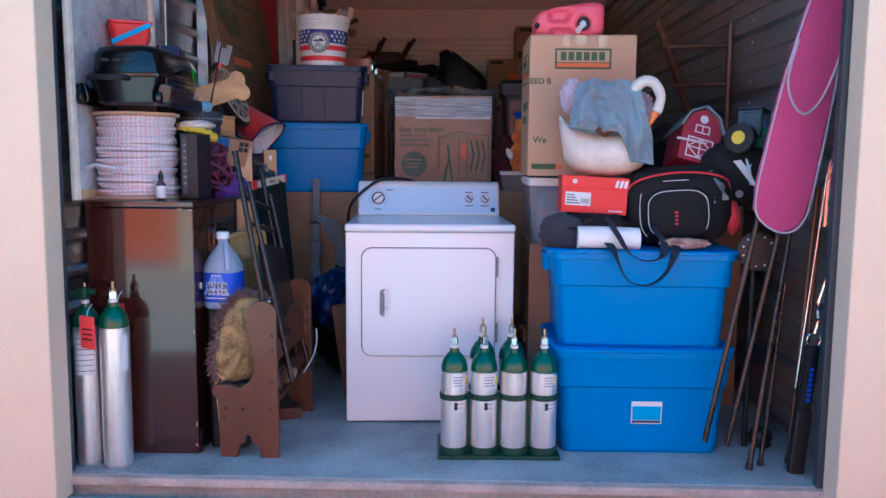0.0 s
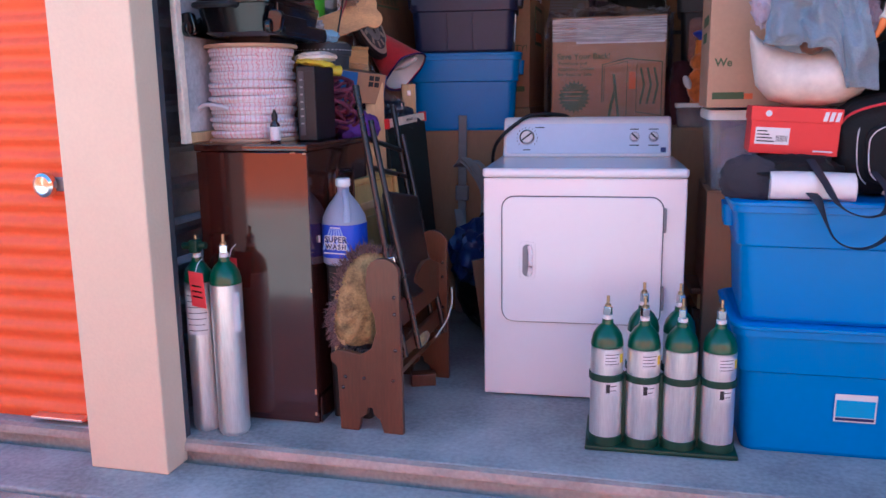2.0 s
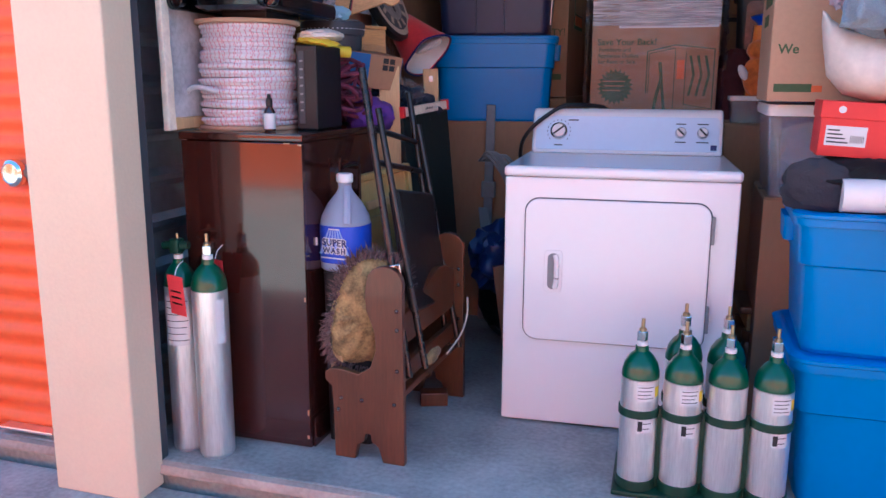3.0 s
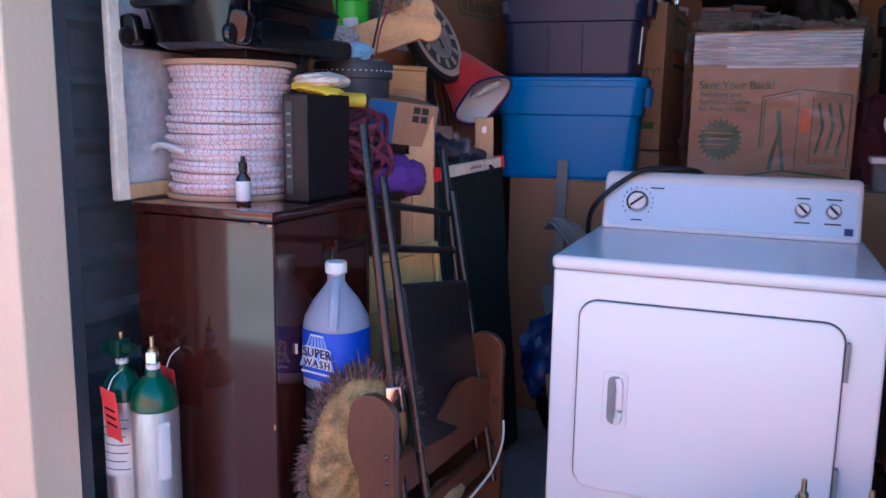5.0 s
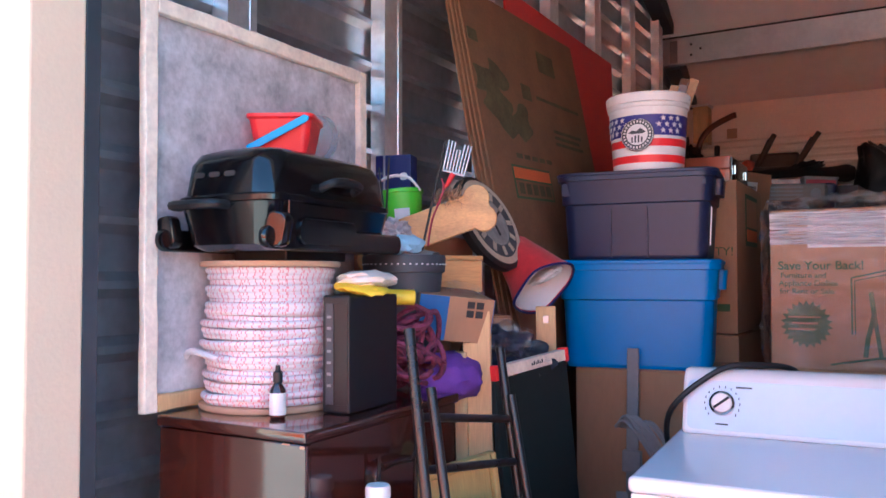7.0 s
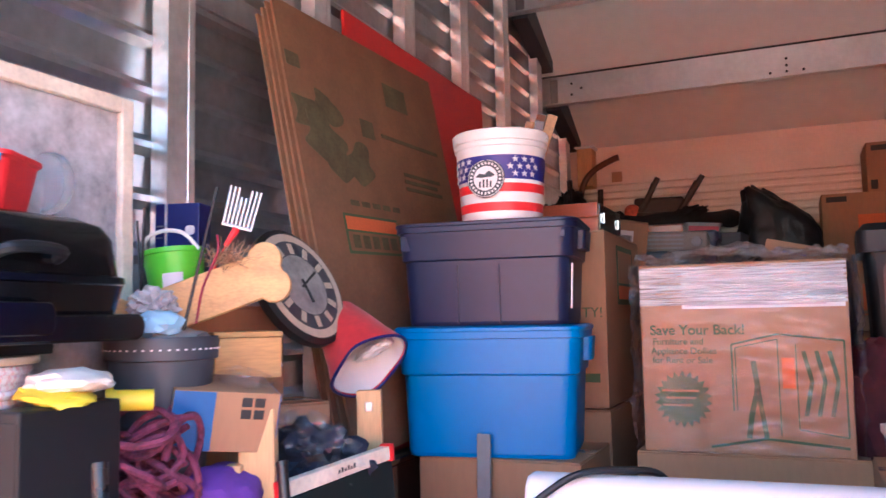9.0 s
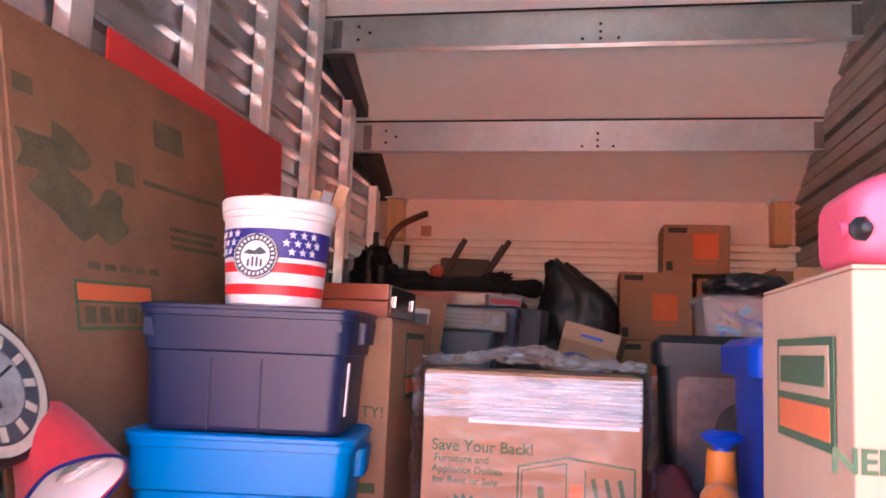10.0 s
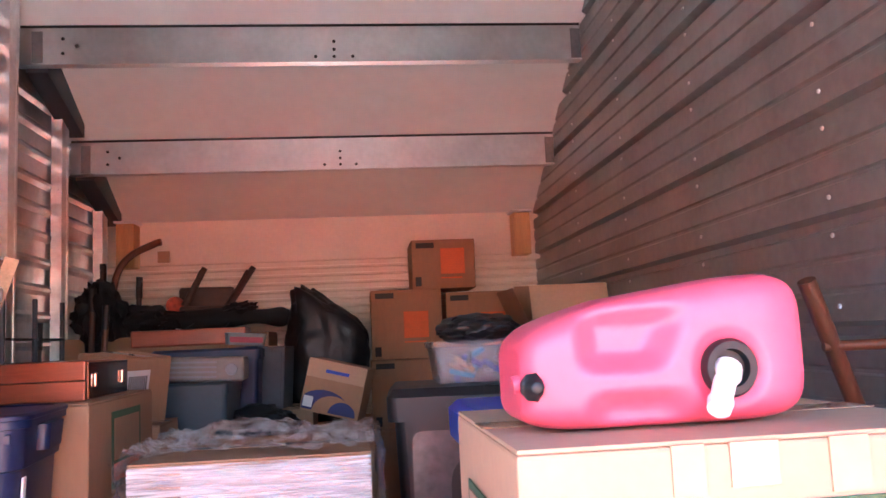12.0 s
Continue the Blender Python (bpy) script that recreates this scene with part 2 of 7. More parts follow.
def merge(bm, b):
    if bm is None:
        return b
    me = bpy.data.meshes.new("tmp")
    b.to_mesh(me)
    b.free()
    bm.from_mesh(me)
    bpy.data.meshes.remove(me)
    return bm


def rod(a, c, r0, r1=None, seg=12, bm=None):
    """A round bar from a to c."""
    a, c = Vector(a), Vector(c)
    b = bmesh.new()
    bmesh.ops.create_cone(b, cap_ends=True, segments=seg, radius1=r0, radius2=r0 if r1 is None else r1, depth=(c - a).length)
    bmesh.ops.transform(b, matrix=Matrix.Translation((a + c) / 2) @ (c - a).to_track_quat("Z", "Y").to_matrix().to_4x4(), verts=b.verts)
    return merge(bm, b)


def lathe(profile, seg=32, bm=None, at=None):
    """Turns (radius, height) pairs round z."""
    b = bmesh.new()
    rings = []
    for r, z in profile:
        rings.append([b.verts.new((r * math.cos(2 * math.pi * k / seg), r * math.sin(2 * math.pi * k / seg), z)) for k in range(seg)])
    for p, q in zip(rings, rings[1:]):
        for k in range(seg):
            b.faces.new((p[k], p[(k + 1) % seg], q[(k + 1) % seg], q[k]))
    b.faces.new(rings[0][::-1])
    b.faces.new(rings[-1])
    if at is not None:
        bmesh.ops.transform(b, matrix=at, verts=b.verts)
    return merge(bm, b)


def ring_points(hw, hd, r, seg=5):
    out = []
    for cx, cy, a in ((hw - r, hd - r, 0), (-hw + r, hd - r, 90), (-hw + r, -hd + r, 180), (hw - r, -hd + r, 270)):
        for k in range(seg + 1):
            t = radians(a + 90 * k / seg)
            out.append((cx + r * math.cos(t), cy + r * math.sin(t)))
    return out


def loft(rings, seg=5, bm=None, caps=True, at=None):
    """Rounded rectangles (z, half width, half depth, corner radius) joined upwards."""
    b = bmesh.new()
    rows = [[b.verts.new((x, y, z)) for x, y in ring_points(hw, hd, r, seg)] for z, hw, hd, r in rings]
    n = len(rows[0])
    for p, q in zip(rows, rows[1:]):
        for k in range(n):
            b.faces.new((p[k], p[(k + 1) % n], q[(k + 1) % n], q[k]))
    if caps:
        b.faces.new(rows[0][::-1])
        b.faces.new(rows[-1])
    if at is not None:
        bmesh.ops.transform(b, matrix=at, verts=b.verts)
    return merge(bm, b)


def slab(points, thick, at=None, bevel=0.0, bm=None):
    """A flat plate with the outline points (x, z), thick along y."""
    b = bmesh.new()
    f = b.faces.new([b.verts.new((x, 0, z)) for x, z in points])
    ex = bmesh.ops.extrude_face_region(b, geom=[f])
    for v in ex["geom"]:
        if isinstance(v, bmesh.types.BMVert):
            v.co.y += thick
    if bevel:
        bmesh.ops.recalc_face_normals(b, faces=b.faces)
        es = [e for e in b.edges if len(e.link_faces) == 2 and e.calc_face_angle(0) > 1.0]
        bmesh.ops.bevel(b, geom=es, offset=bevel, segments=2, affect="EDGES", profile=0.5)
    if at is not None:
        bmesh.ops.transform(b, matrix=at, verts=b.verts)
    return merge(bm, b)


def curve_points(points, steps=8):
    """A smooth line through the points."""
    p = [Vector(q) for q in points]
    out = []
    for i in range(len(p) - 1):
        a, b, c, d = p[max(i - 1, 0)], p[i], p[i + 1], p[min(i + 2, len(p) - 1)]
        for k in range(steps):
            t = k / steps
            out.append(0.5 * (2 * b + (c - a) * t + (2 * a - 5 * b + 4 * c - d) * t * t + (3 * b - a - 3 * c + d) * t ** 3))
    return out + [p[-1]]


def hose(points, r, seg=8, steps=8, bm=None, flat=1.0, taper=None):
    """A tube along a smooth line; flat < 1 makes a strap; taper: radius factor from 0 to 1."""
    pts = curve_points(points, steps)
    b = bmesh.new()
    rows, up = [], Vector((0, 0, 1))
    for i, q in enumerate(pts):
        d = (pts[min(i + 1, len(pts) - 1)] - pts[max(i - 1, 0)]).normalized()
        s = d.cross(up)
        s = s.normalized() if s.length > 0.05 else Vector((1, 0, 0))
        u = s.cross(d)
        rad = r * (taper(i / (len(pts) - 1)) if taper else 1)
        rows.append([b.verts.new(q + rad * (s * math.cos(2 * math.pi * k / seg) + u * flat * math.sin(2 * math.pi * k / seg))) for k in range(seg)])
    for p, q in zip(rows, rows[1:]):
        for k in range(seg):
            b.faces.new((p[k], p[(k + 1) % seg], q[(k + 1) % seg], q[k]))
    b.faces.new(rows[0][::-1])
    b.faces.new(rows[-1])
    return merge(bm, b)


def blob(rx, ry, rz, rough=0.1, freq=4.0, sub=4, seed=0.0, at=None, power=2.0, bm=None):
    """A soft lump: a bag, a cushion, a heap of cloth. power > 2 squares it."""
    b = bmesh.new()
    bmesh.ops.create_icosphere(b, subdivisions=sub, radius=1)
    for v in b.verts:
        c = v.co
        k = (abs(c.x) ** power + abs(c.y) ** power + abs(c.z) ** power) ** (-1 / power)
        c = c * k
        n = noise.noise(c * freq + Vector((seed, seed * 2, 0))) * rough + noise.noise(c * freq * 2.7 + Vector((seed, 0, 5))) * rough * 0.5
        v.co = Vector((c.x * rx, c.y * ry, c.z * rz)) * (1 + n)
    if at is not None:
        bmesh.ops.transform(b, matrix=at, verts=b.verts)
    return merge(bm, b)


def sheet(profile, y0, y1, thick, steps=1):
    """A folded sheet: the profile (x, z) drawn along y, with thickness in x."""
    b = bmesh.new()
    rows = []
    for side in (0, thick):
        rows.append([[b.verts.new((x + side, y0 + (y1 - y0) * k / steps, z)) for x, z in profile] for k in range(steps + 1)])
    for s in rows:
        for p, q in zip(s, s[1:]):
            for i in range(len(profile) - 1):
                b.faces.new((p[i], p[i + 1], q[i + 1], q[i]))
    for p, q in ((rows[0][0], rows[1][0]), (rows[0][-1], rows[1][-1])):
        for i in range(len(profile) - 1):
            b.faces.new((p[i], p[i + 1], q[i + 1], q[i]))
    for i in (0, -1):
        for k in range(steps):
            b.faces.new((rows[0][k][i], rows[0][k + 1][i], rows[1][k + 1][i], rows[1][k][i]))
    return b


def text(words, size, mat, parent, at, name="lettering", bold=0.0, spacing=1.0, depth=0.0008):
    """Words as a thin mesh that reads along x, up z, facing -y."""
    cu = bpy.data.curves.new(name, "FONT")
    cu.body, cu.size, cu.extrude, cu.offset, cu.space_character = words, size, depth, bold, spacing
    cu.align_x, cu.align_y = "CENTER", "CENTER"
    ob = bpy.data.objects.new(name, cu)
    me = bpy.data.meshes.new_from_object(ob)
    bpy.data.objects.remove(ob)
    me.materials.clear()
    me.materials.append(mat)
    me.name = name
    o = new(name, me)
    o.parent = parent
    o.matrix_basis = at @ pose(0, 0, 0, 90)
    return o


def plates(rects, y, thick=0.0015, bm=None):
    """Thin bars (x0, x1, z0, z1) on a face that looks to -y, standing proud of y."""
    for x0, x1, z0, z1 in rects:
        bm = box(x0, x1, y - thick, y + 0.0005, z0, z1, bm=bm)
    return bm

# ---- the setting ----
XL, XR, YF, YB = -1.62, 1.40, 2.98, 8.75   # inner faces of the unit
EAVE, RISE = 2.75, 0.567

ground = solid("ground", box(-60, 60, -60, 60, -0.4, -0.17), ASPHALT, "worn pale tan concrete drive in sunlight", "ground", kind="structure")
apron = solid("pavement", box(-14, 14, 2.60, YF - 0.09, -0.3, -0.075, 0.008), CONCRETE, "pale concrete apron in front of the units", "pavement", kind="structure")
kerb = solid("kerb", box(-14, 14, 2.52, 2.598, -0.3, -0.085, 0.02), EDGE, "worn pinkish concrete kerb edge", "kerb", kind="structure")
slab_floor = solid("floor", box(-14, 14, 2.925, YB + 0.3, -0.3, 0, 0.006), CONCRETE, "dusty grey concrete floor slab", "floor", kind="structure")
edge = solid("trim", slab([(2.893, -0.034), (2.893, -0.02), (2.899, -0.006), (2.9235, -0.002), (2.9235, -0.034)], 28, at=pose(14, 0, 0, 0, 0, 90)), EDGE, "chipped pinkish slab edge at the threshold", "threshold", kind="structure")


def ribs(z0, z1, pitch, depth, shape):
    """The profile of ribbed steel siding: (x, z) pairs; shape: fractions of a pitch and of the depth."""
    out, z = [], z0
    while z < z1 - 1e-6:
        for f, d in shape:
            out.append((depth * d, min(z + f * pitch, z1)))
        z += pitch
    return out + [(0.0, z1)]


def roof(y):
    return EAVE + RISE * (YB - y) if y > 6.35 else EAVE + RISE * (YB - 6.35) - 0.42 * (6.35 - y)


STEP = [(0.0, 0.0), (0.55, 0.15), (0.7, 1.0), (0.82, 1.0), (0.97, 0.0)]
left = solid("wall_left", sheet(ribs(0, 4.2, 0.15, 0.022, STEP), 2.93, YB, -0.03), BLUEGREY, "horizontally ribbed grey galvanised siding", "wall", kind="structure", at=pose(XL - 0.022, 0, 0), smooth=20)
RIB = [(0.0, 0.0), (0.04, 0.0), (0.085, 1.0), (0.17, 1.0), (0.215, 0.0), (0.455, 0.0), (0.475, 0.28), (0.505, 0.28), (0.525, 0.0), (0.745, 0.0), (0.765, 0.28), (0.795, 0.28), (0.815, 0.0), (0.995, 0.0)]
right = solid("wall_right", sheet(ribs(0, 4.15, 0.297, 0.034, RIB), 2.93, YB, 0.03), BROWNSTEEL, "dull steel siding with horizontal ribs", "wall", kind="structure", at=pose(XR, 0, 0), smooth=20)
screw = mesh_of("screw", lathe([(0.007, 0), (0.007, 0.004), (0.003, 0.006)], 8, at=pose(0, 0, 0, 0, -90)), WHITEPLASTIC)
for i in range(12):
    for j in range(6):
        for lift in (0.0, 0.105):
            s = new("screw", screw)
            s.parent = right
            s.location = (-0.001, 3.335 + 0.84 * j, 0.297 * (i + 1) + lift)

# galvanised studs on the left wall
def stud(y, top):
    b = box(0, 0.06, -0.05, 0.05, 0, top)
    box(0.055, 0.062, -0.055, -0.03, 0, top, bm=b)
    box(0.055, 0.062, 0.03, 0.055, 0, top, bm=b)
    for k in range(int(top / 0.6)):
        lathe([(0.012, 0), (0.012, 0.002)], 12, bm=b, at=pose(0.0305, -0.0505, 0.4 + 0.6 * k, 90))
    return solid("stud", b, STUDSTEEL, "bright galvanised steel wall stud", "stud", "wall studs", "structure", at=pose(XL - 0.005, y, 0))


for y in (3.44, 4.18, 4.93, 5.68, 6.36, 7.06, 7.77, 8.5):
    stud(y, min(roof(y) - 0.02, 4.0))

back = thing("wall_back", "cream back wall with a ribbed steel door under a flat header", "wall", pose(0, YB, 0), kind="structure")
part("header_panel", box(XL - 0.05, XR + 0.05, 0, 0.08, 2.44, 2.82, 0.004), BACKPANEL, back)
curtain = []
z = 0.0
while z < 2.43:
    curtain += [(0.0, z), (0.0, z + 0.03), (-0.02, z + 0.037), (-0.02, z + 0.05)]
    z += 0.056
part("door_curtain", sheet(curtain, XL - 0.05, XR + 0.05, 0.03), BACKPANEL, back, "ribbed cream steel curtain", 20, at=pose(0, 0.03, 0, 0, 0, 90) @ Matrix.Diagonal((1, -1, 1, 1)))
for x in (XL + 0.16, XR - 0.12):
    part("door_bracket", box(x - 0.06, x + 0.06, -0.16, -0.005, 2.42, 2.72, 0.006), PINE, back, "yellow end bracket of the roller")
    part("bracket_plate", box(x - 0.075, x + 0.075, -0.165, 0, 2.725, 2.74, 0.003), GALV, back)

ceil = bmesh.new()
pts = [(YB + 0.1, roof(YB) - 0.06), (6.35, roof(6.35)), (YF - 0.3, roof(YF) + 0.12)]
rows = []
for lift in (0, 0.12):
    row = []
    for (ya, za), (yb, zb) in zip(pts, pts[1:]):
        for k in range(13):
            t = k / 12
            row.append((ya + (yb - ya) * t, za + (zb - za) * t + lift))
    rows.append(row)
grid = [[[ceil.verts.new((XL - 0.1 + (XR - XL + 0.2) * i / 8, y, z)) for i in range(9)] for y, z in r] for r in rows]
for g in grid:
    for p, q in zip(g, g[1:]):
        for i in range(8):
            ceil.faces.new((p[i], p[i + 1], q[i + 1], q[i]))
solid("ceiling", ceil, INSUL, "white vinyl-faced roof insulation, sloping to the back", "ceiling", kind="structure")


DULLSTEEL_CLIP = material("dark_galvanised_clip", (0.3, 0.3, 0.31), 0.45, 0.9, vary=0.3)


def purlin(y):
    """A galvanised channel across the unit, square to the roof."""
    b = bmesh.new()
    prof = [(0.06, 0), (0, 0), (0, -0.2), (0.06, -0.2), (0.06, -0.185), (0.055, -0.195), (0.004, -0.195), (0.004, -0.004), (0.06, -0.004)]
    b = slab(prof, XR - XL + 0.02, at=pose(XR, 0, 0, 0, 0, 90))
    p = thing("ceiling_beam", "galvanised steel channel across the sloping roof", "beam", pose(0, y, roof(y) - 0.022), "roof beams", "structure")
    part("channel", b, GALV, p)
    # the shade in the gap above the channel is put in as a black strip
    part("shade_strip", box(XL, XR, 0.006, 0.05, 0.002, 0.034), BLACK, p, "black strip standing in for shade above the channel")
    part("lower_lip", box(XL, XR, -0.014, -0.002, -0.204, -0.196, 0.001), GALV, p)
    for x in (XL + 0.09, XR - 0.03):
        part("end_clip", box(x - 0.028, x + 0.028, -0.006, -0.001, -0.19, -0.02, 0.001), DULLSTEEL_CLIP, p)
    for dx, dz in ((-0.1, -0.17), (0, -0.17), (0.1, -0.17), (0, -0.13), (0, -0.085), (-1.42, -0.06), (-1.42, -0.14), (-1.35, -0.1)):
        part("bolt", lathe([(0.009, 0), (0.009, 0.006), (0.004, 0.009)], 8, at=pose(dx + 0.02, 0, dz, 90)), INK, p)
    return p


for y in (5.7, 6.5, 7.26, 8.02):
    purlin(y)
# dark slabs stand in for the shaded gap between wall and insulation
for y in (7.26, 8.02):
    solid("gap_shade", slab([(0.06, -0.03), (0.64, -0.36), (0.64, -0.44), (0.06, -0.235)], 0.11, at=pose(XL + 0.12, y, roof(y) - 0.01, 0, 0, 90)), DARKGREY, "dark slab standing in for the shaded gap at the wall", "angle", kind="structure")

# the front: pilasters, headers, neighbouring doors, the row across the drive
def pilaster(x0, x1, y0, y1, z0):
    return solid("pilaster", box(x0, x1, y0, y1, z0, 3.0, 0.006), STUCCO, "smooth cream-painted pilaster between roller doors", "pilaster", "pilasters", "structure")


pilaster(-1.79, -1.49, 2.785, 2.912, -0.075)
pilaster(1.305, 1.62, 2.80, 2.915, -0.075)
solid("door_track", box(-1.56, -1.5, 2.918, 2.955, -0.02, 2.6, 0.003), DARKGREY, "dark steel roller door guide", "door track", kind="structure")
solid("door_track", box(1.285, 1.35, 2.918, 2.955, -0.02, 2.6, 0.003), DARKGREY, "dark steel roller door guide", "door track", kind="structure")
solid("header", box(-14, 14, 2.83, 3.05, 2.55, 3.05, 0.004), STUCCO, "cream-painted band above the roller doors", "header", kind="structure")


def roller_door(name, x0, x1, y, base, top, facing=-1):
    d = thing(name, "ribbed orange steel roller door, closed", "roller door", pose(0, y, 0) if facing < 0 else pose(0, y, 0, 0, 0, 180), "roller doors", "structure")
    prof, z = [], base + 0.07
    while z < top:
        prof += [(0.0, z), (0.004, z + 0.02), (0.016, z + 0.032), (0.016, z + 0.055), (0.004, z + 0.067)]
        z += 0.078
    part("curtain", sheet(prof, x0, x1, 0.012), ORANGE, d, "", 60, at=pose(0, 0, 0, 0, 0, 90) @ Matrix.Diagonal((-1, -1, 1, 1)))
    part("bottom_rail", box(x0, x1, -0.03, 0.02, base + 0.01, base + 0.07, 0.004), GALV, d, "galvanised bottom rail")
    return d


near = roller_door("door_1", -4.6, -1.82, 2.99, -0.075, 2.6)
part("step_handle", box(-2.14, -1.92, -0.075, -0.028, 0.02, 0.032, 0.004), GALV, near)
latch = part("latch", box(-2.0, -1.9, -0.03, -0.005, 0.865, 0.915, 0.006), DULLSTEEL_CLIP, near, "steel slide latch")
part("latch_plate", box(-2.035, -1.94, -0.012, -0.004, 0.84, 0.94, 0.004), DULLSTEEL_CLIP, near)
part("lock", lathe([(0.036, 0), (0.043, 0.006), (0.045, 0.018), (0.042, 0.03), (0.032, 0.037), (0.03, 0.034), (0.012, 0.036)], 28, at=pose(-1.992, -0.03, 0.889, 90)), CHROME, near, "round steel disc lock")
roller_door("door_2", 1.6, 4.4, 2.99, -0.075, 2.6)
solid("wall_front", box(-14, -4.6, 2.85, 3.05, -0.1, 2.6), STUCCO, "cream-painted front wall", "wall", kind="structure")
solid("wall_front", box(4.4, 14, 2.85, 3.05, -0.1, 2.6), STUCCO, "cream-painted front wall", "wall", kind="structure")
solid("facade_roof", box(-14, XL - 0.1, 2.8, 9.0, 3.05, 3.15), INSUL, "flat metal roof over the next units", "roof", kind="structure")
solid("facade_roof", box(XR + 0.1, 14, 2.8, 9.0, 3.05, 3.15), INSUL, "flat metal roof over the next units", "roof", kind="structure")
solid("wall_rear", box(-14, 14, 8.9, 9.05, -0.1, 3.15), STUCCO, "cream-painted rear wall", "wall", kind="structure")
opposite = thing("opposite_building", "long storage building with cream pilasters across the drive", "building", pose(0, -3.4, -0.17), kind="structure")
part("wall", box(-20, 20, -4, -0.1, 0, 3.2), STUCCO, opposite)
for k in range(-5, 6):
    part("pilaster", box(k * 3.6 - 3.42, k * 3.6 - 2.98, -0.12, 0.16, 0, 3.0, 0.006), STUCCO, opposite)
    roller_door("door_%d" % (k + 8), -k * 3.6 - 0.19, -k * 3.6 + 2.99, -3.48, -0.16, 2.55, 1)
part("header", box(-20, 20, -0.12, 0.12, 2.55, 3.2, 0.005), STUCCO, opposite)

# ---- large things ----
def tote(name, label, at, w, d, h, mat, lid_mat, group="", panel=False):
    """A tapered storage tote with a step in its wall, a rolled rim and a lid."""
    t = thing(name, label, "storage tote", at, group)
    hw, hd = w / 2, d / 2
    part("body", loft([(0.0, hw * 0.86, hd * 0.84, 0.04), (0.012, hw * 0.875, hd * 0.86, 0.045), (h * 0.62, hw * 0.915, hd * 0.905, 0.05), (h * 0.635, hw * 0.945, hd * 0.94, 0.05),
                       (h * 0.9, hw * 0.965, hd * 0.965, 0.05), (h * 0.905, hw, hd, 0.06), (h * 0.96, hw, hd, 0.06)], 6), mat, t)
    part("lid", loft([(h * 0.955, hw * 1.005, hd * 1.005, 0.06), (h * 0.962, hw * 1.015, hd * 1.02, 0.065), (h * 0.985, hw * 1.015, hd * 1.02, 0.065), (h * 0.998, hw * 0.99, hd * 0.98, 0.06),
                      (h, hw * 0.95, hd * 0.93, 0.06), (h * 0.985, hw * 0.92, hd * 0.9, 0.05)], 6), lid_mat, t)
    for s in (-1, 1):
        part("handle", loft([(h * 0.72, 0.02, 0.07, 0.015), (h * 0.9, 0.025, 0.075, 0.015)], 3, at=pose(s * (hw * 0.97), 0, 0)), mat, t)
    return t


def carton(name, label, at, w, d, h, mat=CARD, category="cardboard box", group="", open_top=False, tape=True):
    """A taped cardboard box; its origin is the middle of the base, its front looks to -y."""
    t = thing(name, label, category, at, group)
    b = box(-w / 2, w / 2, -d / 2, d / 2, 0, h, 0.004, 2)
    for v in b.verts:
        v.co += Vector((noise.noise(v.co * 3 + Vector((w, d, h))), noise.noise(v.co * 3 + Vector((h, w, 3))), 0)) * 0.004
    part("carton", b, mat, t)
    if not open_top:
        for s in (-1, 1):
            part("flap", box(-w / 2 + 0.002, w / 2 - 0.002, min(s * 0.002, s * d / 2) if s > 0 else -d / 2 + 0.002, s * d / 2 - 0.002 if s > 0 else -0.002, h + 0.0005, h + 0.005, 0.001), mat, t)
        if tape:
            part("tape", box(-w / 2 - 0.001, w / 2 + 0.001, -0.03, 0.03, h + 0.0055, h + 0.0065), TAPE, t)
    return t


# dryer
dryer = thing("dryer", "white enamel front-loading clothes dryer on the concrete floor", "dryer", pose(-0.175, 3.578, 0, 0, 0, 3.5))
W = 0.375
part("cabinet_body", box(-W, W, 0, 0.64, 0.008, 0.868, 0.006), WHITE, dryer)
part("top_panel", box(-W - 0.004, W + 0.004, -0.012, 0.645, 0.87, 0.905, 0.012, 3), WHITE, dryer)
outline = [(x, z) for x, z in ring_points(0.297, 0.243, 0.045, 6)]
part("door", slab(outline, 0.014, at=pose(-0.006, -0.0135, 0.555), bevel=0.004), WHITE, dryer)
gap = slab([(x, z) for x, z in ring_points(0.3005, 0.2465, 0.048, 6)], 0.003, at=pose(-0.006, -0.0028, 0.555))
part("door_gasket", gap, DARKGREY, dryer)
grip = part("door_handle", slab([(x, z) for x, z in ring_points(0.03, 0.072, 0.014, 4)], 0.004, at=pose(-0.205, -0.0175, 0.555), bevel=0.0015), WHITE, dryer, "recessed white pull")
# no hollow is cut: a grey plate paints the recess's shade
part("grip_shade", slab([(x, z) for x, z in ring_points(0.019, 0.062, 0.018, 5)], 0.002, at=pose(-0.205, -0.0188, 0.555)), GREYPLASTIC, grip, "grey plate standing in for a finger recess's shade")
part("grip_lip", hose([(-0.199, -0.019, 0.498), (-0.194, -0.0235, 0.52), (-0.193, -0.025, 0.555), (-0.194, -0.0235, 0.59), (-0.199, -0.019, 0.612)], 0.009, 8, 6), WHITE, grip)
for z in (0.715, 0.42):
    part("hinge", box(0.293, 0.303, -0.018, -0.002, z - 0.045, z + 0.045, 0.002), GREYPLASTIC, dryer)
console = part("console", slab([(0.53, 0.905), (0.575, 1.055), (0.6, 1.075), (0.66, 1.075), (0.675, 0.905)], W * 2 - 0.03, at=pose(W - 0.015, 0, 0, 0, 0, 90), bevel=0.01), WHITE, dryer)
FACE = pose(0, 0.5525, 0.983, -16.7)
part("console_face", slab([(x, z) for x, z in ring_points(W - 0.03, 0.066, 0.015, 4)], 0.004, at=FACE @ pose(0, -0.004, 0)), SILVERBLUE, console, "pale blue-grey control panel")
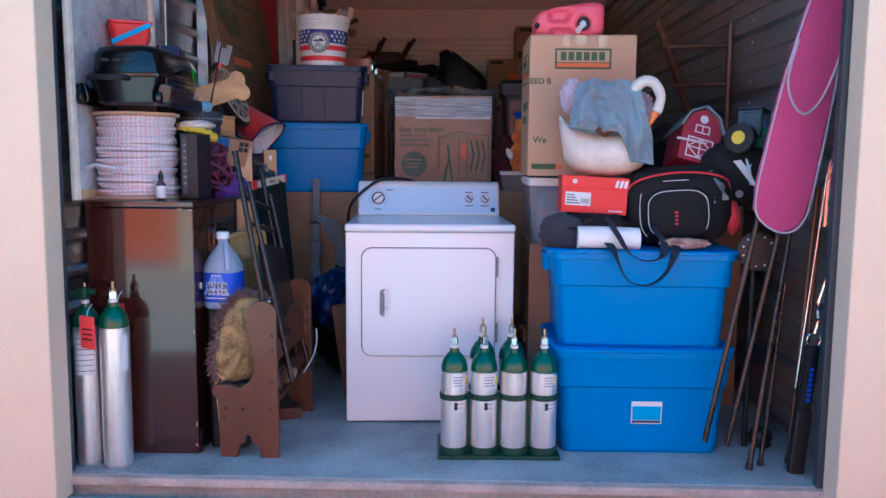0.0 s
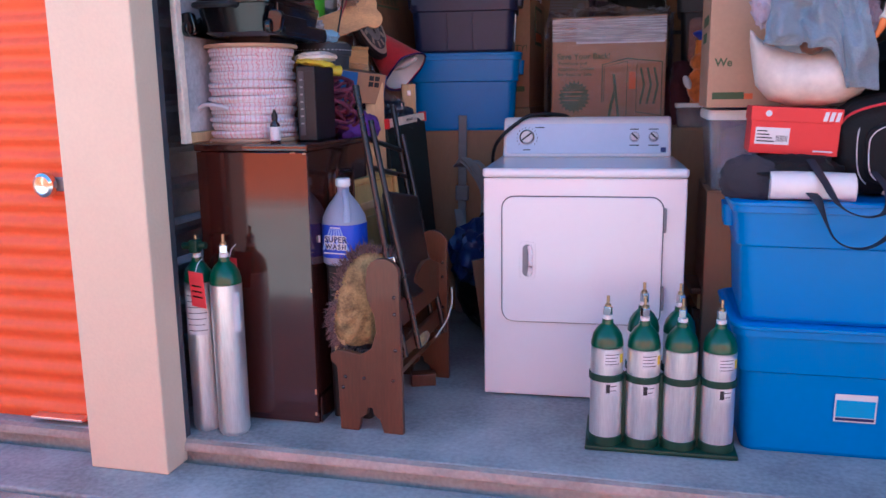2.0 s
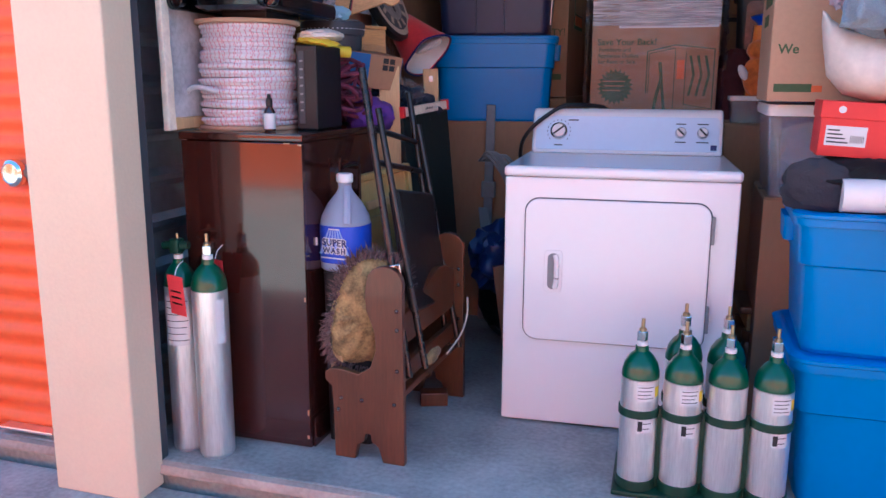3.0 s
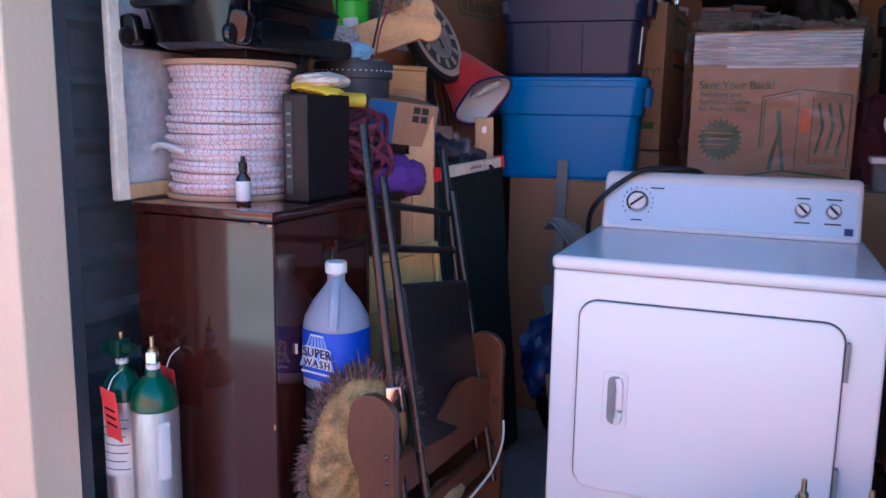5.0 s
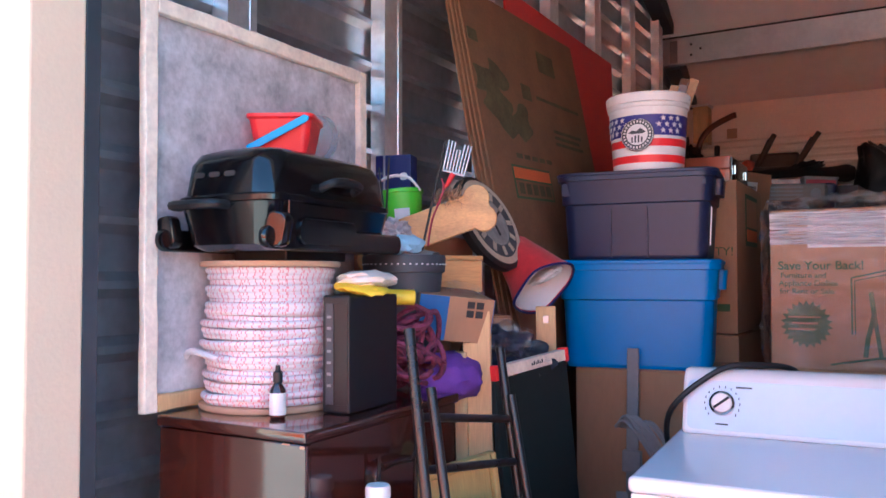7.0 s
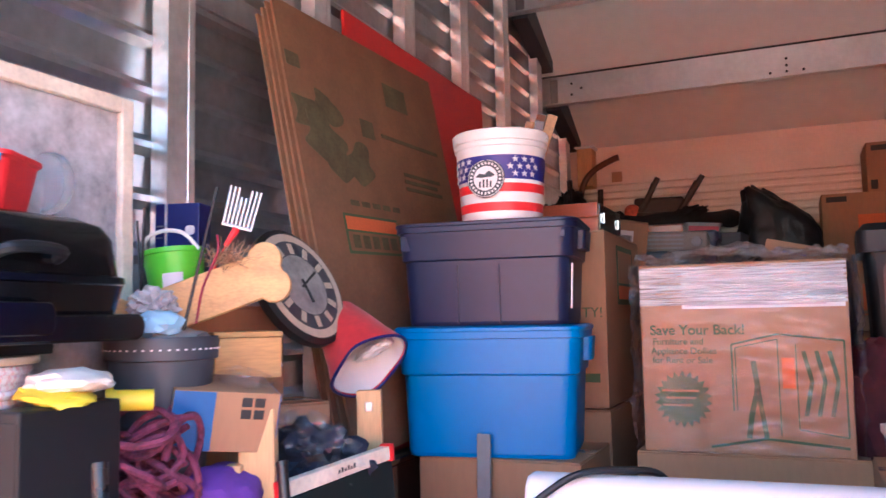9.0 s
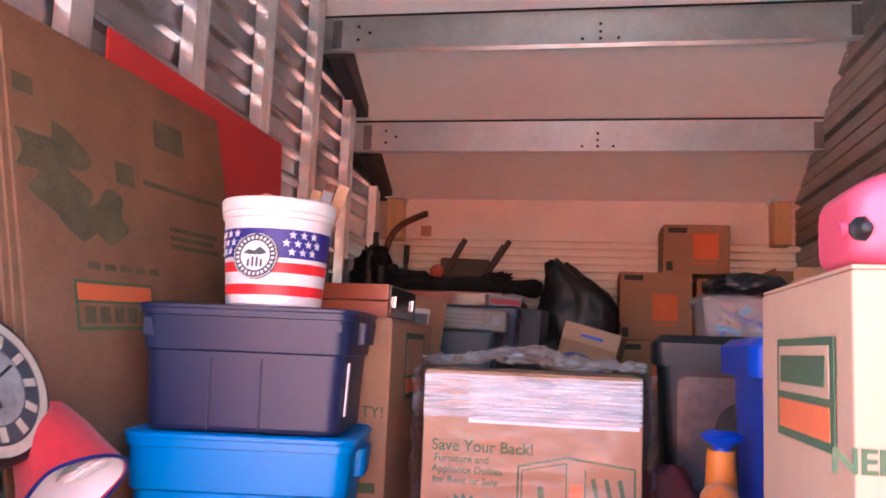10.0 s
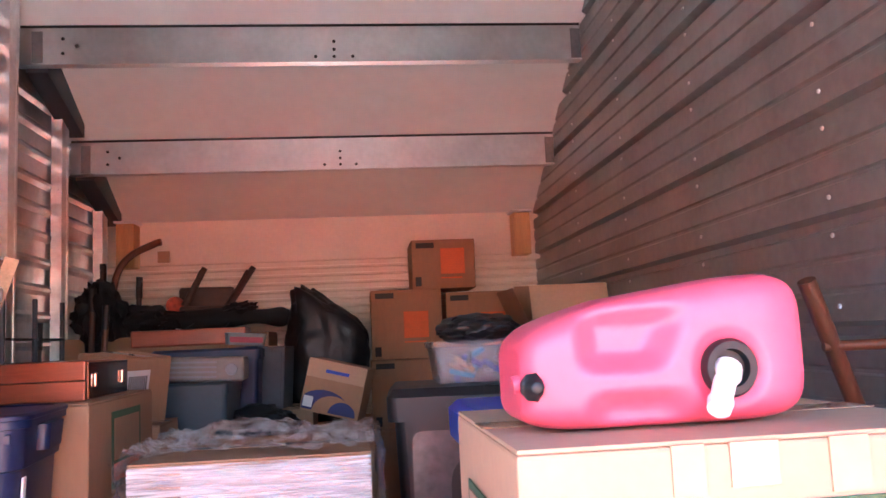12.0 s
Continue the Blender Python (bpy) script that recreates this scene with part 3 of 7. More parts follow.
for x, r in ((-0.255, 0.034), (0.205, 0.022), (0.285, 0.022)):
    k = part("knob", lathe([(r, 0), (r * 0.96, 0.012), (r * 0.8, 0.016), (r * 0.78, 0.006)], 28, at=FACE @ pose(x, -0.004, 0.005, 90)), CHROME, dryer, "chrome-rimmed white dial")
    part("knob_cap", lathe([(r * 0.77, 0.0), (r * 0.77, 0.018), (r * 0.7, 0.021)], 24, at=FACE @ pose(x, -0.004, 0.005, 90)), WHITEPLASTIC, k)
    part("pointer", box(-0.003, 0.003, -0.03, -0.02, -r * 0.72, r * 0.72, 0.001), INK, k, at=FACE @ pose(x, 0, 0.005, 0, 52 if r > 0.03 else -45))
for k in range(14):
    a = radians(-130 + 20 * k)
    part("dial_tick", box(-0.0012, 0.0012, -0.006, -0.0038, -0.003, 0.003), INK, dryer, at=FACE @ pose(-0.255 + 0.045 * math.sin(a), 0, 0.005 + 0.045 * math.cos(a)))
for x, z, w in ((-0.2, 0.05, 0.02), (-0.255, -0.05, 0.016), (0.205, 0.04, 0.018), (0.205, -0.03, 0.02), (0.285, 0.04, 0.02), (0.285, -0.03, 0.022)):
    part("caption_bar", box(x - w, x + w, -0.006, -0.0038, z - 0.002, z + 0.002), INK, dryer, at=FACE)
part("badge", box(0.315, 0.337, -0.007, -0.0038, -0.06, -0.04), NAVY, dryer, at=FACE)
for x in (-W + 0.05, W - 0.05):
    for y in (0.05, 0.58):
        part("foot", lathe([(0.022, 0), (0.022, 0.012), (0.012, 0.014), (0.012, 0.03)], 12, at=pose(x, y, 0)), CHROME, dryer)
cord = solid("power_cord", hose([(-0.36, 0.7, 0.7), (-0.41, 0.63, 0.84), (-0.405, 0.575, 0.93), (-0.37, 0.535, 0.99), (-0.31, 0.548, 1.045), (-0.24, 0.58, 1.086), (-0.15, 0.64, 1.088), (-0.08, 0.69, 1.07), (-0.05, 0.72, 1.0)], 0.008), BLACK, "black power cord hung over the dryer console", "power cord", at=dryer.matrix_basis.copy())

# right stack of totes
low = tote("storage_tote", "bright blue lidded storage tote with a paper label", pose(0.703, 3.47, 0, 0, 0, 1), 0.735, 0.52, 0.445, TOTEBLUE, TOTEBLUE, "blue totes")
lab = part("label", plates([(-0.045, 0.08, 0.14, 0.235)], -0.2262), PAPER, low, "printed paper label with a tote picture", at=pose(0, 0, 0, 3.35))
part("label_picture", plates([(-0.04, 0.075, 0.157, 0.215)], -0.2278), SKYBLUE, lab)
part("label_bar", plates([(-0.04, 0.075, 0.145, 0.154)], -0.2278), NAVY, lab)
high = tote("storage_tote", "bright blue lidded storage tote on another tote", pose(0.7, 3.49, 0.44, 0, 0, -1.5), 0.75, 0.54, 0.4, TOTEBLUE, TOTEBLUE, "blue totes")

# left stack: carton, blue tote, navy tote, bucket
carton("cardboard_box", "plain brown cardboard box under a blue tote", pose(-0.87, 5.0, 0), 0.52, 0.42, 0.985)
tote("storage_tote", "bright blue lidded tote on a cardboard box", pose(-0.928, 4.985, 0.99, 0, 0, 9), 0.605, 0.43, 0.405, TOTEBLUE, TOTEBLUE, "stacked totes")
navytote = tote("storage_tote", "dark navy lidded tote on a blue tote", pose(-0.926, 4.99, 1.397, 0, 0, 7), 0.59, 0.43, 0.33, TOTENAVY, TOTENAVY, "stacked totes")
# moulded step and ribs on its front
TILT = pose(0, -0.2026, 0.2105, 1.5)
part("moulded_panel", slab([(-0.27, 0.03), (-0.1, 0.02), (0.06, 0.005), (0.13, 0.005), (0.17, 0.055), (0.262, 0.055), (0.262, 0.078), (-0.27, 0.078)], 0.008, at=TILT, bevel=0.003), TOTENAVY, navytote)
part("side_label", box(0.262, 0.2665, -0.15, -0.125, 0.06, 0.2, 0.001), PAPER, navytote, "white paper label", at=pose(0, 0, 0, 0, 2.6))
for x in (-0.085, 0.05):
    part("rib", box(x - 0.0025, x + 0.0025, -0.191, -0.183, 0.012, 0.2, 0.0015), TOTENAVY, navytote, at=pose(0, 0, 0, 2.7))

# wrapped carton behind the dryer
carton("cardboard_box", "brown cardboard box behind the dryer", pose(-0.16, 5.32, 0), 0.66, 0.56, 0.99)
wrapped = carton("wrapped_box", "printed cardboard box wrapped in clear stretch film", pose(-0.165, 5.3, 0.995, 0, 0, 0), 0.6, 0.5, 0.575, CARD)

# tall moving boxes behind the totes
carton("moving_box", "tall brown moving box with green and orange print", pose(-0.83, 5.56, 0), 0.44, 0.66, 1.09)
tall = carton("moving_box", "brown moving box with green print on another box", pose(-0.83, 5.56, 1.1), 0.44, 0.66, 0.615)
part("print", plates([(0.09, 0.19, 0.09, 0.12)], -0.333), PRINTGREEN, tall)
part("logo_frame", plates([(-0.14, 0.16, 0.36, 0.58)], 0.2235, bm=None), PRINTGREEN, tall, "green and orange logo shape", at=pose(0, 0, 0, 0, 0, 90) @ pose(0, -0.4455, 0))
part("logo_field", plates([(-0.12, 0.14, 0.44, 0.56)], 0.2235), CARD, tall, at=pose(0, 0, 0, 0, 0, 90) @ pose(0, -0.447, 0))
part("logo_bar", plates([(-0.12, 0.14, 0.38, 0.43)], 0.2235), PRINTORANGE, tall, at=pose(0, 0, 0, 0, 0, 90) @ pose(0, -0.447, 0))
text("TY!", 0.05, PRINTGREEN, tall, pose(0.17, -0.333, 0.33))

# printed moving box at the right
moving = carton("moving_box", "large brown moving box with green and orange print", pose(0.492, 3.915, 1.12, 0, 0, 0.5), 0.475, 0.43, 0.62, CARDPALE)
# tall brown cabinet
cabinet = thing("cabinet", "tall dark brown lacquered wooden cabinet with a glossy front", "cabinet", pose(-1.29, 3.12, 0))
part("body", box(-0.205, 0.205, 0.02, 0.63, 0.0, 0.995, 0.004), LACQUER, cabinet)
part("front_panel", box(-0.21, 0.21, 0.0, 0.019, 0.03, 0.993, 0.003), LACQUER, cabinet)
part("top", box(-0.215, 0.215, -0.006, 0.635, 0.996, 1.02, 0.004), LACQUER, cabinet)
part("foot_rail", box(0.206, 0.214, 0.03, 0.6, 0.0, 0.1, 0.003), LACQUER, cabinet)
for x0, z0, w, h in ((0.196, 0.985, 0.012, 0.006), (0.15, 0.99, 0.02, 0.003), (0.203, 0.12, 0.006, 0.02), (0.2, 0.04, 0.008, 0.012), (0.204, 0.5, 0.004, 0.014)):
    part("chipped_edge", box(x0, x0 + w, -0.001, 0.0005, z0, z0 + h, 0.0003), CARDEDGE, cabinet, "chip of bare wood")

# ---- the pile on the left ----
def cylinder(name, label, at, r, h, tags=(), neck=True, group="", cap=GREENPAINT):
    """A gas cylinder: bare aluminium below, green shoulder, valve post."""
    t = thing(name, label, "gas cylinder", at, group)
    s = h * 0.83
    part("body", lathe([(r * 0.9, 0), (r, 0.012), (r, s - 0.002)], 32), ALU, t)
    part("shoulder", lathe([(r * 1.002, s), (r * 0.99, s + 0.3 * r), (r * 0.88, s + 0.75 * r), (r * 0.62, s + 1.15 * r), (r * 0.36, s + 1.4 * r), (r * 0.34, s + 1.65 * r)], 32), cap, t, "green painted shoulder")
    z = s + 1.65 * r
    v = part("valve", lathe([(r * 0.22, z), (r * 0.24, z + 0.012), (r * 0.2, z + 0.014), (r * 0.2, z + 0.05), (r * 0.1, z + 0.055), (r * 0.1, z + 0.08)], 16), BRASS, t, "brass valve post")
    part("valve_body", box(-r * 0.24, r * 0.24, -r * 0.2, r * 0.2, z + 0.014, z + 0.044, 0.003), CHROME, v)
    part("seal", lathe([(r * 0.3, z + 0.002), (r * 0.3, z + 0.014)], 16), WHITEPLASTIC, v)
    return t


def wrapped_label(parent, r, a0, a1, z0, z1, mat, name="label", words=0):
    """A label bent round a cylinder, from angle a0 to a1 (degrees)."""
    b = bmesh.new()
    rows = [[b.verts.new(((r + d) * math.cos(radians(a)), (r + d) * math.sin(radians(a)), z)) for a in np.linspace(a0, a1, 9)] for d, z in ((0.0006, z0), (0.0006, z1))]
    for i in range(8):
        b.faces.new((rows[0][i], rows[0][i + 1], rows[1][i + 1], rows[1][i]))
    o = part(name, b, mat, parent)
    for k in range(words):
        z = z1 - (k + 0.8) * (z1 - z0) / (words + 0.6)
        wrapped_label(o, r + 0.0006, a0 + 4, a1 - 4 - 5 * (k % 3), z - 0.0012, z + 0.0012, INK, "print_line")
    return o


ca = cylinder("oxygen_cylinder", "tall bare aluminium gas cylinder with a green shoulder", pose(-1.36, 3.02, 0, 0, 0, 20), 0.055, 0.66, group="tall cylinders")
wrapped_label(ca, 0.055, -62, -30, 0.38, 0.52, PAPER, words=0)
cb = cylinder("oxygen_cylinder", "tall aluminium cylinder with a regulator and white label", pose(-1.475, 3.035, 0, 0, 0, 0), 0.05, 0.66, group="tall cylinders")
wrapped_label(cb, 0.05, -120, -30, 0.36, 0.52, PAPER, words=7)
part("regulator", rod((-0.045, -0.01, 0.672), (0.04, 0.0, 0.675), 0.013, bm=box(-0.016, 0.016, -0.025, 0.016, 0.65, 0.695, 0.005)), DARKGREEN, cb, "dark green regulator knob")
for x, y, z in ((-1.435, 2.965, 0.47), (-1.372, 3.088, 0.5)):
    tag = thing("hang_tag", "red paper tag hung on a gas cylinder", "tag", pose(x, y, z, 8, 4, -12 if x < -1.3 else 70))
    part("card", box(-0.032, 0.032, -0.001, 0.001, 0, 0.13, 0.0004), REDTAG, tag)
    part("string", hose([(0, 0, 0.125), (-0.005, 0.02, 0.15), (-0.01, 0.05, 0.16)], 0.0015, 5), WHITEPLASTIC, tag)
    for k in range(3):
        part("print_line", plates([(-0.022, 0.02, 0.035 + 0.02 * k, 0.041 + 0.02 * k)], -0.001, 0.0006), LACQUER, tag)

# spool of rope on the cabinet
spool = thing("rope_spool", "large spool of white rope flecked with red", "rope spool", pose(-1.385, 3.36, 1.021))
for z in (0.0, 0.335):
    part("flange", lathe([(0.168, z), (0.17, z + 0.003), (0.17, z + 0.01), (0.168, z + 0.013)], 40), CARDPALE, spool, "pale fibreboard flange")
part("inner_winding", lathe([(0.141, 0.014), (0.143, 0.05), (0.141, 0.332)], 40), ROPE, spool)


def rope_ring(b, r, z, thick, tilt, phase, swell):
    n, m = 320, 8
    rows = []
    for k in range(n):
        a = 2 * math.pi * k / n
        rr = r + swell * noise.noise(Vector((math.cos(a) * 2, math.sin(a) * 2, z * 14)))
        c = Vector((rr * math.cos(a), rr * math.sin(a), z + tilt * math.sin(a + phase)))
        d = Vector((math.cos(a), math.sin(a), 0))
        rows.append([b.verts.new(c + thick * (d * math.cos(2 * math.pi * j / m) + Vector((0, 0, 1)) * math.sin(2 * math.pi * j / m))) for j in range(m)])
    for k in range(n):
        for j in range(m):
            f = b.faces.new((rows[k][j], rows[(k + 1) % n][j], rows[(k + 1) % n][(j + 1) % m], rows[k][(j + 1) % m]))
            f.material_index = 1 if (k + (j if int(phase) % 2 else -j)) % 6 < 1 or (k + 3 * j) % 17 == 0 else 0


for k in range(23):
    b = bmesh.new()
    z = 0.022 + 0.0138 * k
    rope_ring(b, 0.148 + 0.006 * math.sin(k * 2.1) - (0.004 if k > 15 else 0), z, 0.0088, 0.006 * math.sin(k * 1.7) if k < 16 else 0.0015, k, 0.011 if k < 16 else 0.002)
    part("rope_coil", b, [ROPE, REDFLECK], spool)
part("rope_end", hose([(-0.02, -0.156, 0.12), (-0.1, -0.15, 0.135), (-0.15, -0.13, 0.125), (-0.185, -0.11, 0.085), (-0.19, -0.09, 0.06)], 0.008), ROPE, spool)

def ragged(b, cuts=14, amount=0.004):
    """Breaks a bar's long edges up a little, as torn cloth and chipped paint do."""
    long = [e for e in b.edges if e.calc_length() > 0.3]
    bmesh.ops.subdivide_edges(b, edges=long, cuts=cuts)
    for v in b.verts:
        v.co += Vector((0.3 * noise.noise(v.co * 30), noise.noise(v.co * 23 + Vector((5, 0, 0))), noise.noise(v.co * 27 + Vector((0, 9, 0))))) * amount
    return b


# stretched canvas, back to the room
canvas = thing("stretched_canvas", "back of a large worn canvas on a white wooden frame", "canvas", pose(-1.53, 3.09, 1.022, 0, -0.6, 0))
H, L = 0.965, 0.875
part("cloth", box(-0.012, -0.008, 0.01, L - 0.01, 0.01, H - 0.01), GREYCANVAS, canvas, "stained grey canvas")
for y0, y1, z0, z1 in ((0, 0.038, 0, H), (L - 0.038, L, 0, H), (0.038, L - 0.038, H - 0.038, H), (0.038, L - 0.038, 0, 0.04)):
    part("stretcher_bar", ragged(box(-0.008, 0.014, y0, y1, z0, z1, 0.004)), WORNWHITE if z1 > 0.06 else PINE, canvas)

# portable grill on the spool
grill = thing("portable_grill", "glossy black portable gas grill with folded legs on a rope spool", "grill", pose(-1.355, 3.40, 1.372, 0, 0, 2))
part("tub", loft([(0.018, 0.105, 0.215, 0.045), (0.032, 0.125, 0.235, 0.045), (0.115, 0.14, 0.252, 0.045), (0.125, 0.142, 0.254, 0.045)], 6), GLOSSBLACK, grill)
lid = part("lid", loft([(0.128, 0.144, 0.256, 0.045), (0.14, 0.144, 0.256, 0.045), (0.145, 0.136, 0.248, 0.05), (0.215, 0.13, 0.24, 0.055), (0.24, 0.118, 0.226, 0.055), (0.254, 0.09, 0.19, 0.05), (0.258, 0.06, 0.15, 0.04)], 7), GLOSSBLACK, grill)
for x in (-0.07, -0.025, 0.02):
    part("vent", slab([(a, c) for a, c in ring_points(0.016, 0.006, 0.006, 4)], 0.003, at=pose(x, -0.2465, 0.19, -4)), INK, lid)
part("handle", hose([(0.125, -0.06, 0.165), (0.16, -0.05, 0.18), (0.165, 0.0, 0.185), (0.16, 0.06, 0.18), (0.125, 0.07, 0.165)], 0.011), BLACK, lid)
part("side_handle", hose([(-0.12, -0.25, 0.12), (-0.11, -0.285, 0.12), (0.0, -0.29, 0.12), (0.02, -0.25, 0.12)], 0.011), BLACK, grill)
for s in (-1, 1):
    part("folded_leg", slab([(a, c + 0.012 * (a / 0.28) ** 2) for a, c in ring_points(0.28, 0.026, 0.024, 5)], 0.022, at=pose(s * 0.152, 0.0, 0.034, 0, 0, 90), bevel=0.005), GLOSSBLACK, grill)
    part("foot_lug", slab([(a, c) for a, c in ring_points(0.026, 0.038, 0.018, 5)], 0.03, at=pose(s * 0.16, -0.262, 0.062, 0, 12 * s, 0), bevel=0.005), GLOSSBLACK, grill)
    part("leg_bracket", slab([(a, c) for a, c in ring_points(0.11, 0.03, 0.02, 4)], 0.014, at=pose(s * 0.16, -0.06, 0.062, 0, 0, 90), bevel=0.003), GLOSSBLACK, grill)
part("latch_plate", box(0.142, 0.152, -0.2, -0.15, 0.05, 0.13, 0.003), GLOSSBLACK, grill)
part("drip_tray", box(-0.08, 0.08, -0.12, 0.12, -0.002, 0.033, 0.004), BLACK, grill)
# red pail on the grill
pail = thing("toy_pail", "square red toy pail with a light blue handle on the grill", "pail", pose(-1.462, 3.5, 1.624, 0, 0, 28) @ Matrix.Diagonal((1.2, 1.2, 1.1, 1)))
part("pail_body", loft([(0, 0.052, 0.052, 0.015), (0.105, 0.068, 0.068, 0.018), (0.11, 0.074, 0.074, 0.02), (0.118, 0.074, 0.074, 0.02), (0.112, 0.062, 0.062, 0.016), (0.02, 0.05, 0.05, 0.015)], 4), RED, pail)
part("pail_handle", slab([(-0.075, -0.009), (0.07, -0.009), (0.078, 0), (0.07, 0.009), (-0.075, 0.009)], 0.005, at=pose(0.0, -0.08, 0.07, 0, -30), bevel=0.002), SKYBLUE, pail)
clearlid = solid("plastic_dome", blob(0.065, 0.04, 0.07, 0.02, at=pose(-1.51, 3.7, 1.735)), CLEARBIN, "clear plastic dome tucked behind a red pail", "plastic dome")

# little bottle
bottle = thing("dropper_bottle", "small amber bottle with white label and black cap", "bottle", pose(-1.236, 3.215, 1.021))
part("glass", lathe([(0.016, 0), (0.018, 0.004), (0.018, 0.062), (0.01, 0.074), (0.008, 0.078)], 20), LACQUER, bottle)
wrapped_label(bottle, 0.0181, -150, 60, 0.008, 0.056, PAPER)
part("cap", lathe([(0.0105, 0.078), (0.0105, 0.1), (0.006, 0.104), (0.005, 0.116)], 16), BLACK, bottle)

# black scanner on edge
scan = thing("scanner", "black document scanner standing on its side on the cabinet", "scanner", pose(-1.165, 3.43, 1.021, 0, 0, 4))
part("case", box(-0.036, 0.036, -0.11, 0.115, 0, 0.268, 0.005), BLACK, scan)
part("front_strip", box(-0.026, -0.006, -0.1125, -0.1095, 0.02, 0.25, 0.001), DARKGREY, scan)
for k in range(7):
    part("button", box(-0.021, -0.011, -0.1145, -0.1115, 0.06 + 0.026 * k, 0.066 + 0.026 * k), GREYPLASTIC, scan)
part("front_panel", box(0.0, 0.032, -0.1122, -0.1095, 0.02, 0.25, 0.001), BLACK, scan)
gloves = thing("work_gloves", "pale and yellow work gloves on a black scanner", "gloves", pose(-1.165, 3.45, 1.29, 0, 0, -20))
part("glove", blob(0.08, 0.07, 0.022, 0.25, 3, 3, 1.0, at=pose(-0.01, 0.01, 0.035)), PLASTER, gloves)
part("glove", blob(0.075, 0.06, 0.014, 0.25, 3, 3, 4.0, at=pose(0.01, -0.02, 0.014, 0, 8)), YELLOW, gloves)
solid("hand_torch", rod((-1.19, 3.58, 1.28), (-1.14, 3.63, 1.278), 0.02, bm=rod((-1.2, 3.57, 1.28), (-1.19, 3.58, 1.28), 0.025)), YELLOW, "yellow plastic torch wedged behind a scanner", "torch")

# hidden dark chest behind the cabinet that carries the heap
chest = thing("wooden_chest", "long dark brown wooden chest under a heap of things", "chest", pose(-1.37, 4.75, 0))
part("body", box(-0.22, 0.2, -0.96, 0.95, 0, 0.97, 0.004), LACQUER, chest)
part("top", box(-0.225, 0.205, -0.965, 0.955, 0.972, 0.992, 0.004), LACQUER, chest)

pot = thing("planter_pot", "charcoal plastic planter pot with a stitched rim", "pot", pose(-1.285, 3.81, 0.993))
part("pot_wall", lathe([(0.085, 0), (0.11, 0.35), (0.118, 0.352), (0.121, 0.39), (0.118, 0.4), (0.108, 0.4), (0.1, 0.3), (0.08, 0.02)], 36), DARKGREY, pot)
part("soil_cloth", blob(0.1, 0.1, 0.05, 0.3, 3, 3, 7, at=pose(0, 0, 0.38)), GREYPLASTIC, pot)
for k in range(44):
    a = 2 * math.pi * k / 44
    part("stitch", box(-0.0026, 0.0026, -0.1215, -0.1195, 0.372, 0.3755), PAPER, pot, at=pose(0, 0, 0, 0, 0, math.degrees(a)))
solid("blue_cloth", blob(0.055, 0.045, 0.03, 0.3, 3, 3, 2, at=pose(-1.25, 3.76, 1.42)), material("pale_blue_cloth", (0.3, 0.5, 0.66), 0.9, vary=0.15), "pale blue cloth on a planter pot", "cloth")
solid("crumpled_foil", blob(0.05, 0.05, 0.04, 0.5, 5, 4, 3, at=pose(-1.34, 3.84, 1.46)), material("silvery_cloth", (0.55, 0.53, 0.54), 0.7, vary=0.4, size=25), "crumpled silvery cloth on a planter pot", "cloth")
for k, (p, q) in enumerate((((-1.38, 3.83, 1.2), (-1.33, 3.8, 1.68)), ((-1.29, 3.78, 1.2), (-1.4, 3.85, 1.66)), ((-1.22, 3.8, 1.4), (-1.17, 3.85, 1.72)))):
    solid("thin_stake", rod(p, q, 0.004, 0.003, 6), BLACK, "thin black garden stake in a pot", "stake", "stakes")

stackbox = carton("cardboard_box", "brown cardboard box on a dark chest", pose(-1.462, 4.14, 0.993), 0.23, 0.44, 0.465)
gp = thing("toy_bucket", "lime green toy bucket with a white handle and paw mark", "bucket", pose(-1.405, 3.995, 1.464, 0, -7, 0))
part("bucket_wall", lathe([(0.058, 0), (0.074, 0.125), (0.078, 0.127), (0.078, 0.138), (0.07, 0.138), (0.055, 0.01)], 28), LIME, gp)
wrapped_label(gp, 0.069, -75, -35, 0.02, 0.075, PAPER, "paw_patch")
part("handle", hose([(-0.078, 0, 0.13), (-0.06, -0.03, 0.17), (0, -0.035, 0.185), (0.06, -0.03, 0.17), (0.078, 0, 0.13)], 0.005), WHITEPLASTIC, gp)
nav = thing("product_box", "navy blue printed product box behind a green bucket", "box", pose(-1.545, 4.17, 1.46, 0, 0, 14) @ Matrix.Diagonal((0.85, 0.9, 1.06, 1)))
part("carton", box(-0.075, 0.075, -0.04, 0.04, 0, 0.27, 0.003), NAVY, nav)
for k in range(7):
    part("print_line", plates([(-0.07, -0.03 - 0.01 * (k % 3), 0.03 + 0.03 * k, 0.034 + 0.03 * k)], -0.041), GREYPLASTIC, nav)
part("badge", slab([(x, z) for x, z in ring_points(0.016, 0.012, 0.01, 4)], 0.002, at=pose(0.045, -0.042, 0.2)), PAPER, nav)
solid("blue_tool", rod((-1.52, 4.02, 1.5), (-1.36, 3.96, 1.49), 0.017), COBALT, "blue plastic tool handle in the heap", "tool")

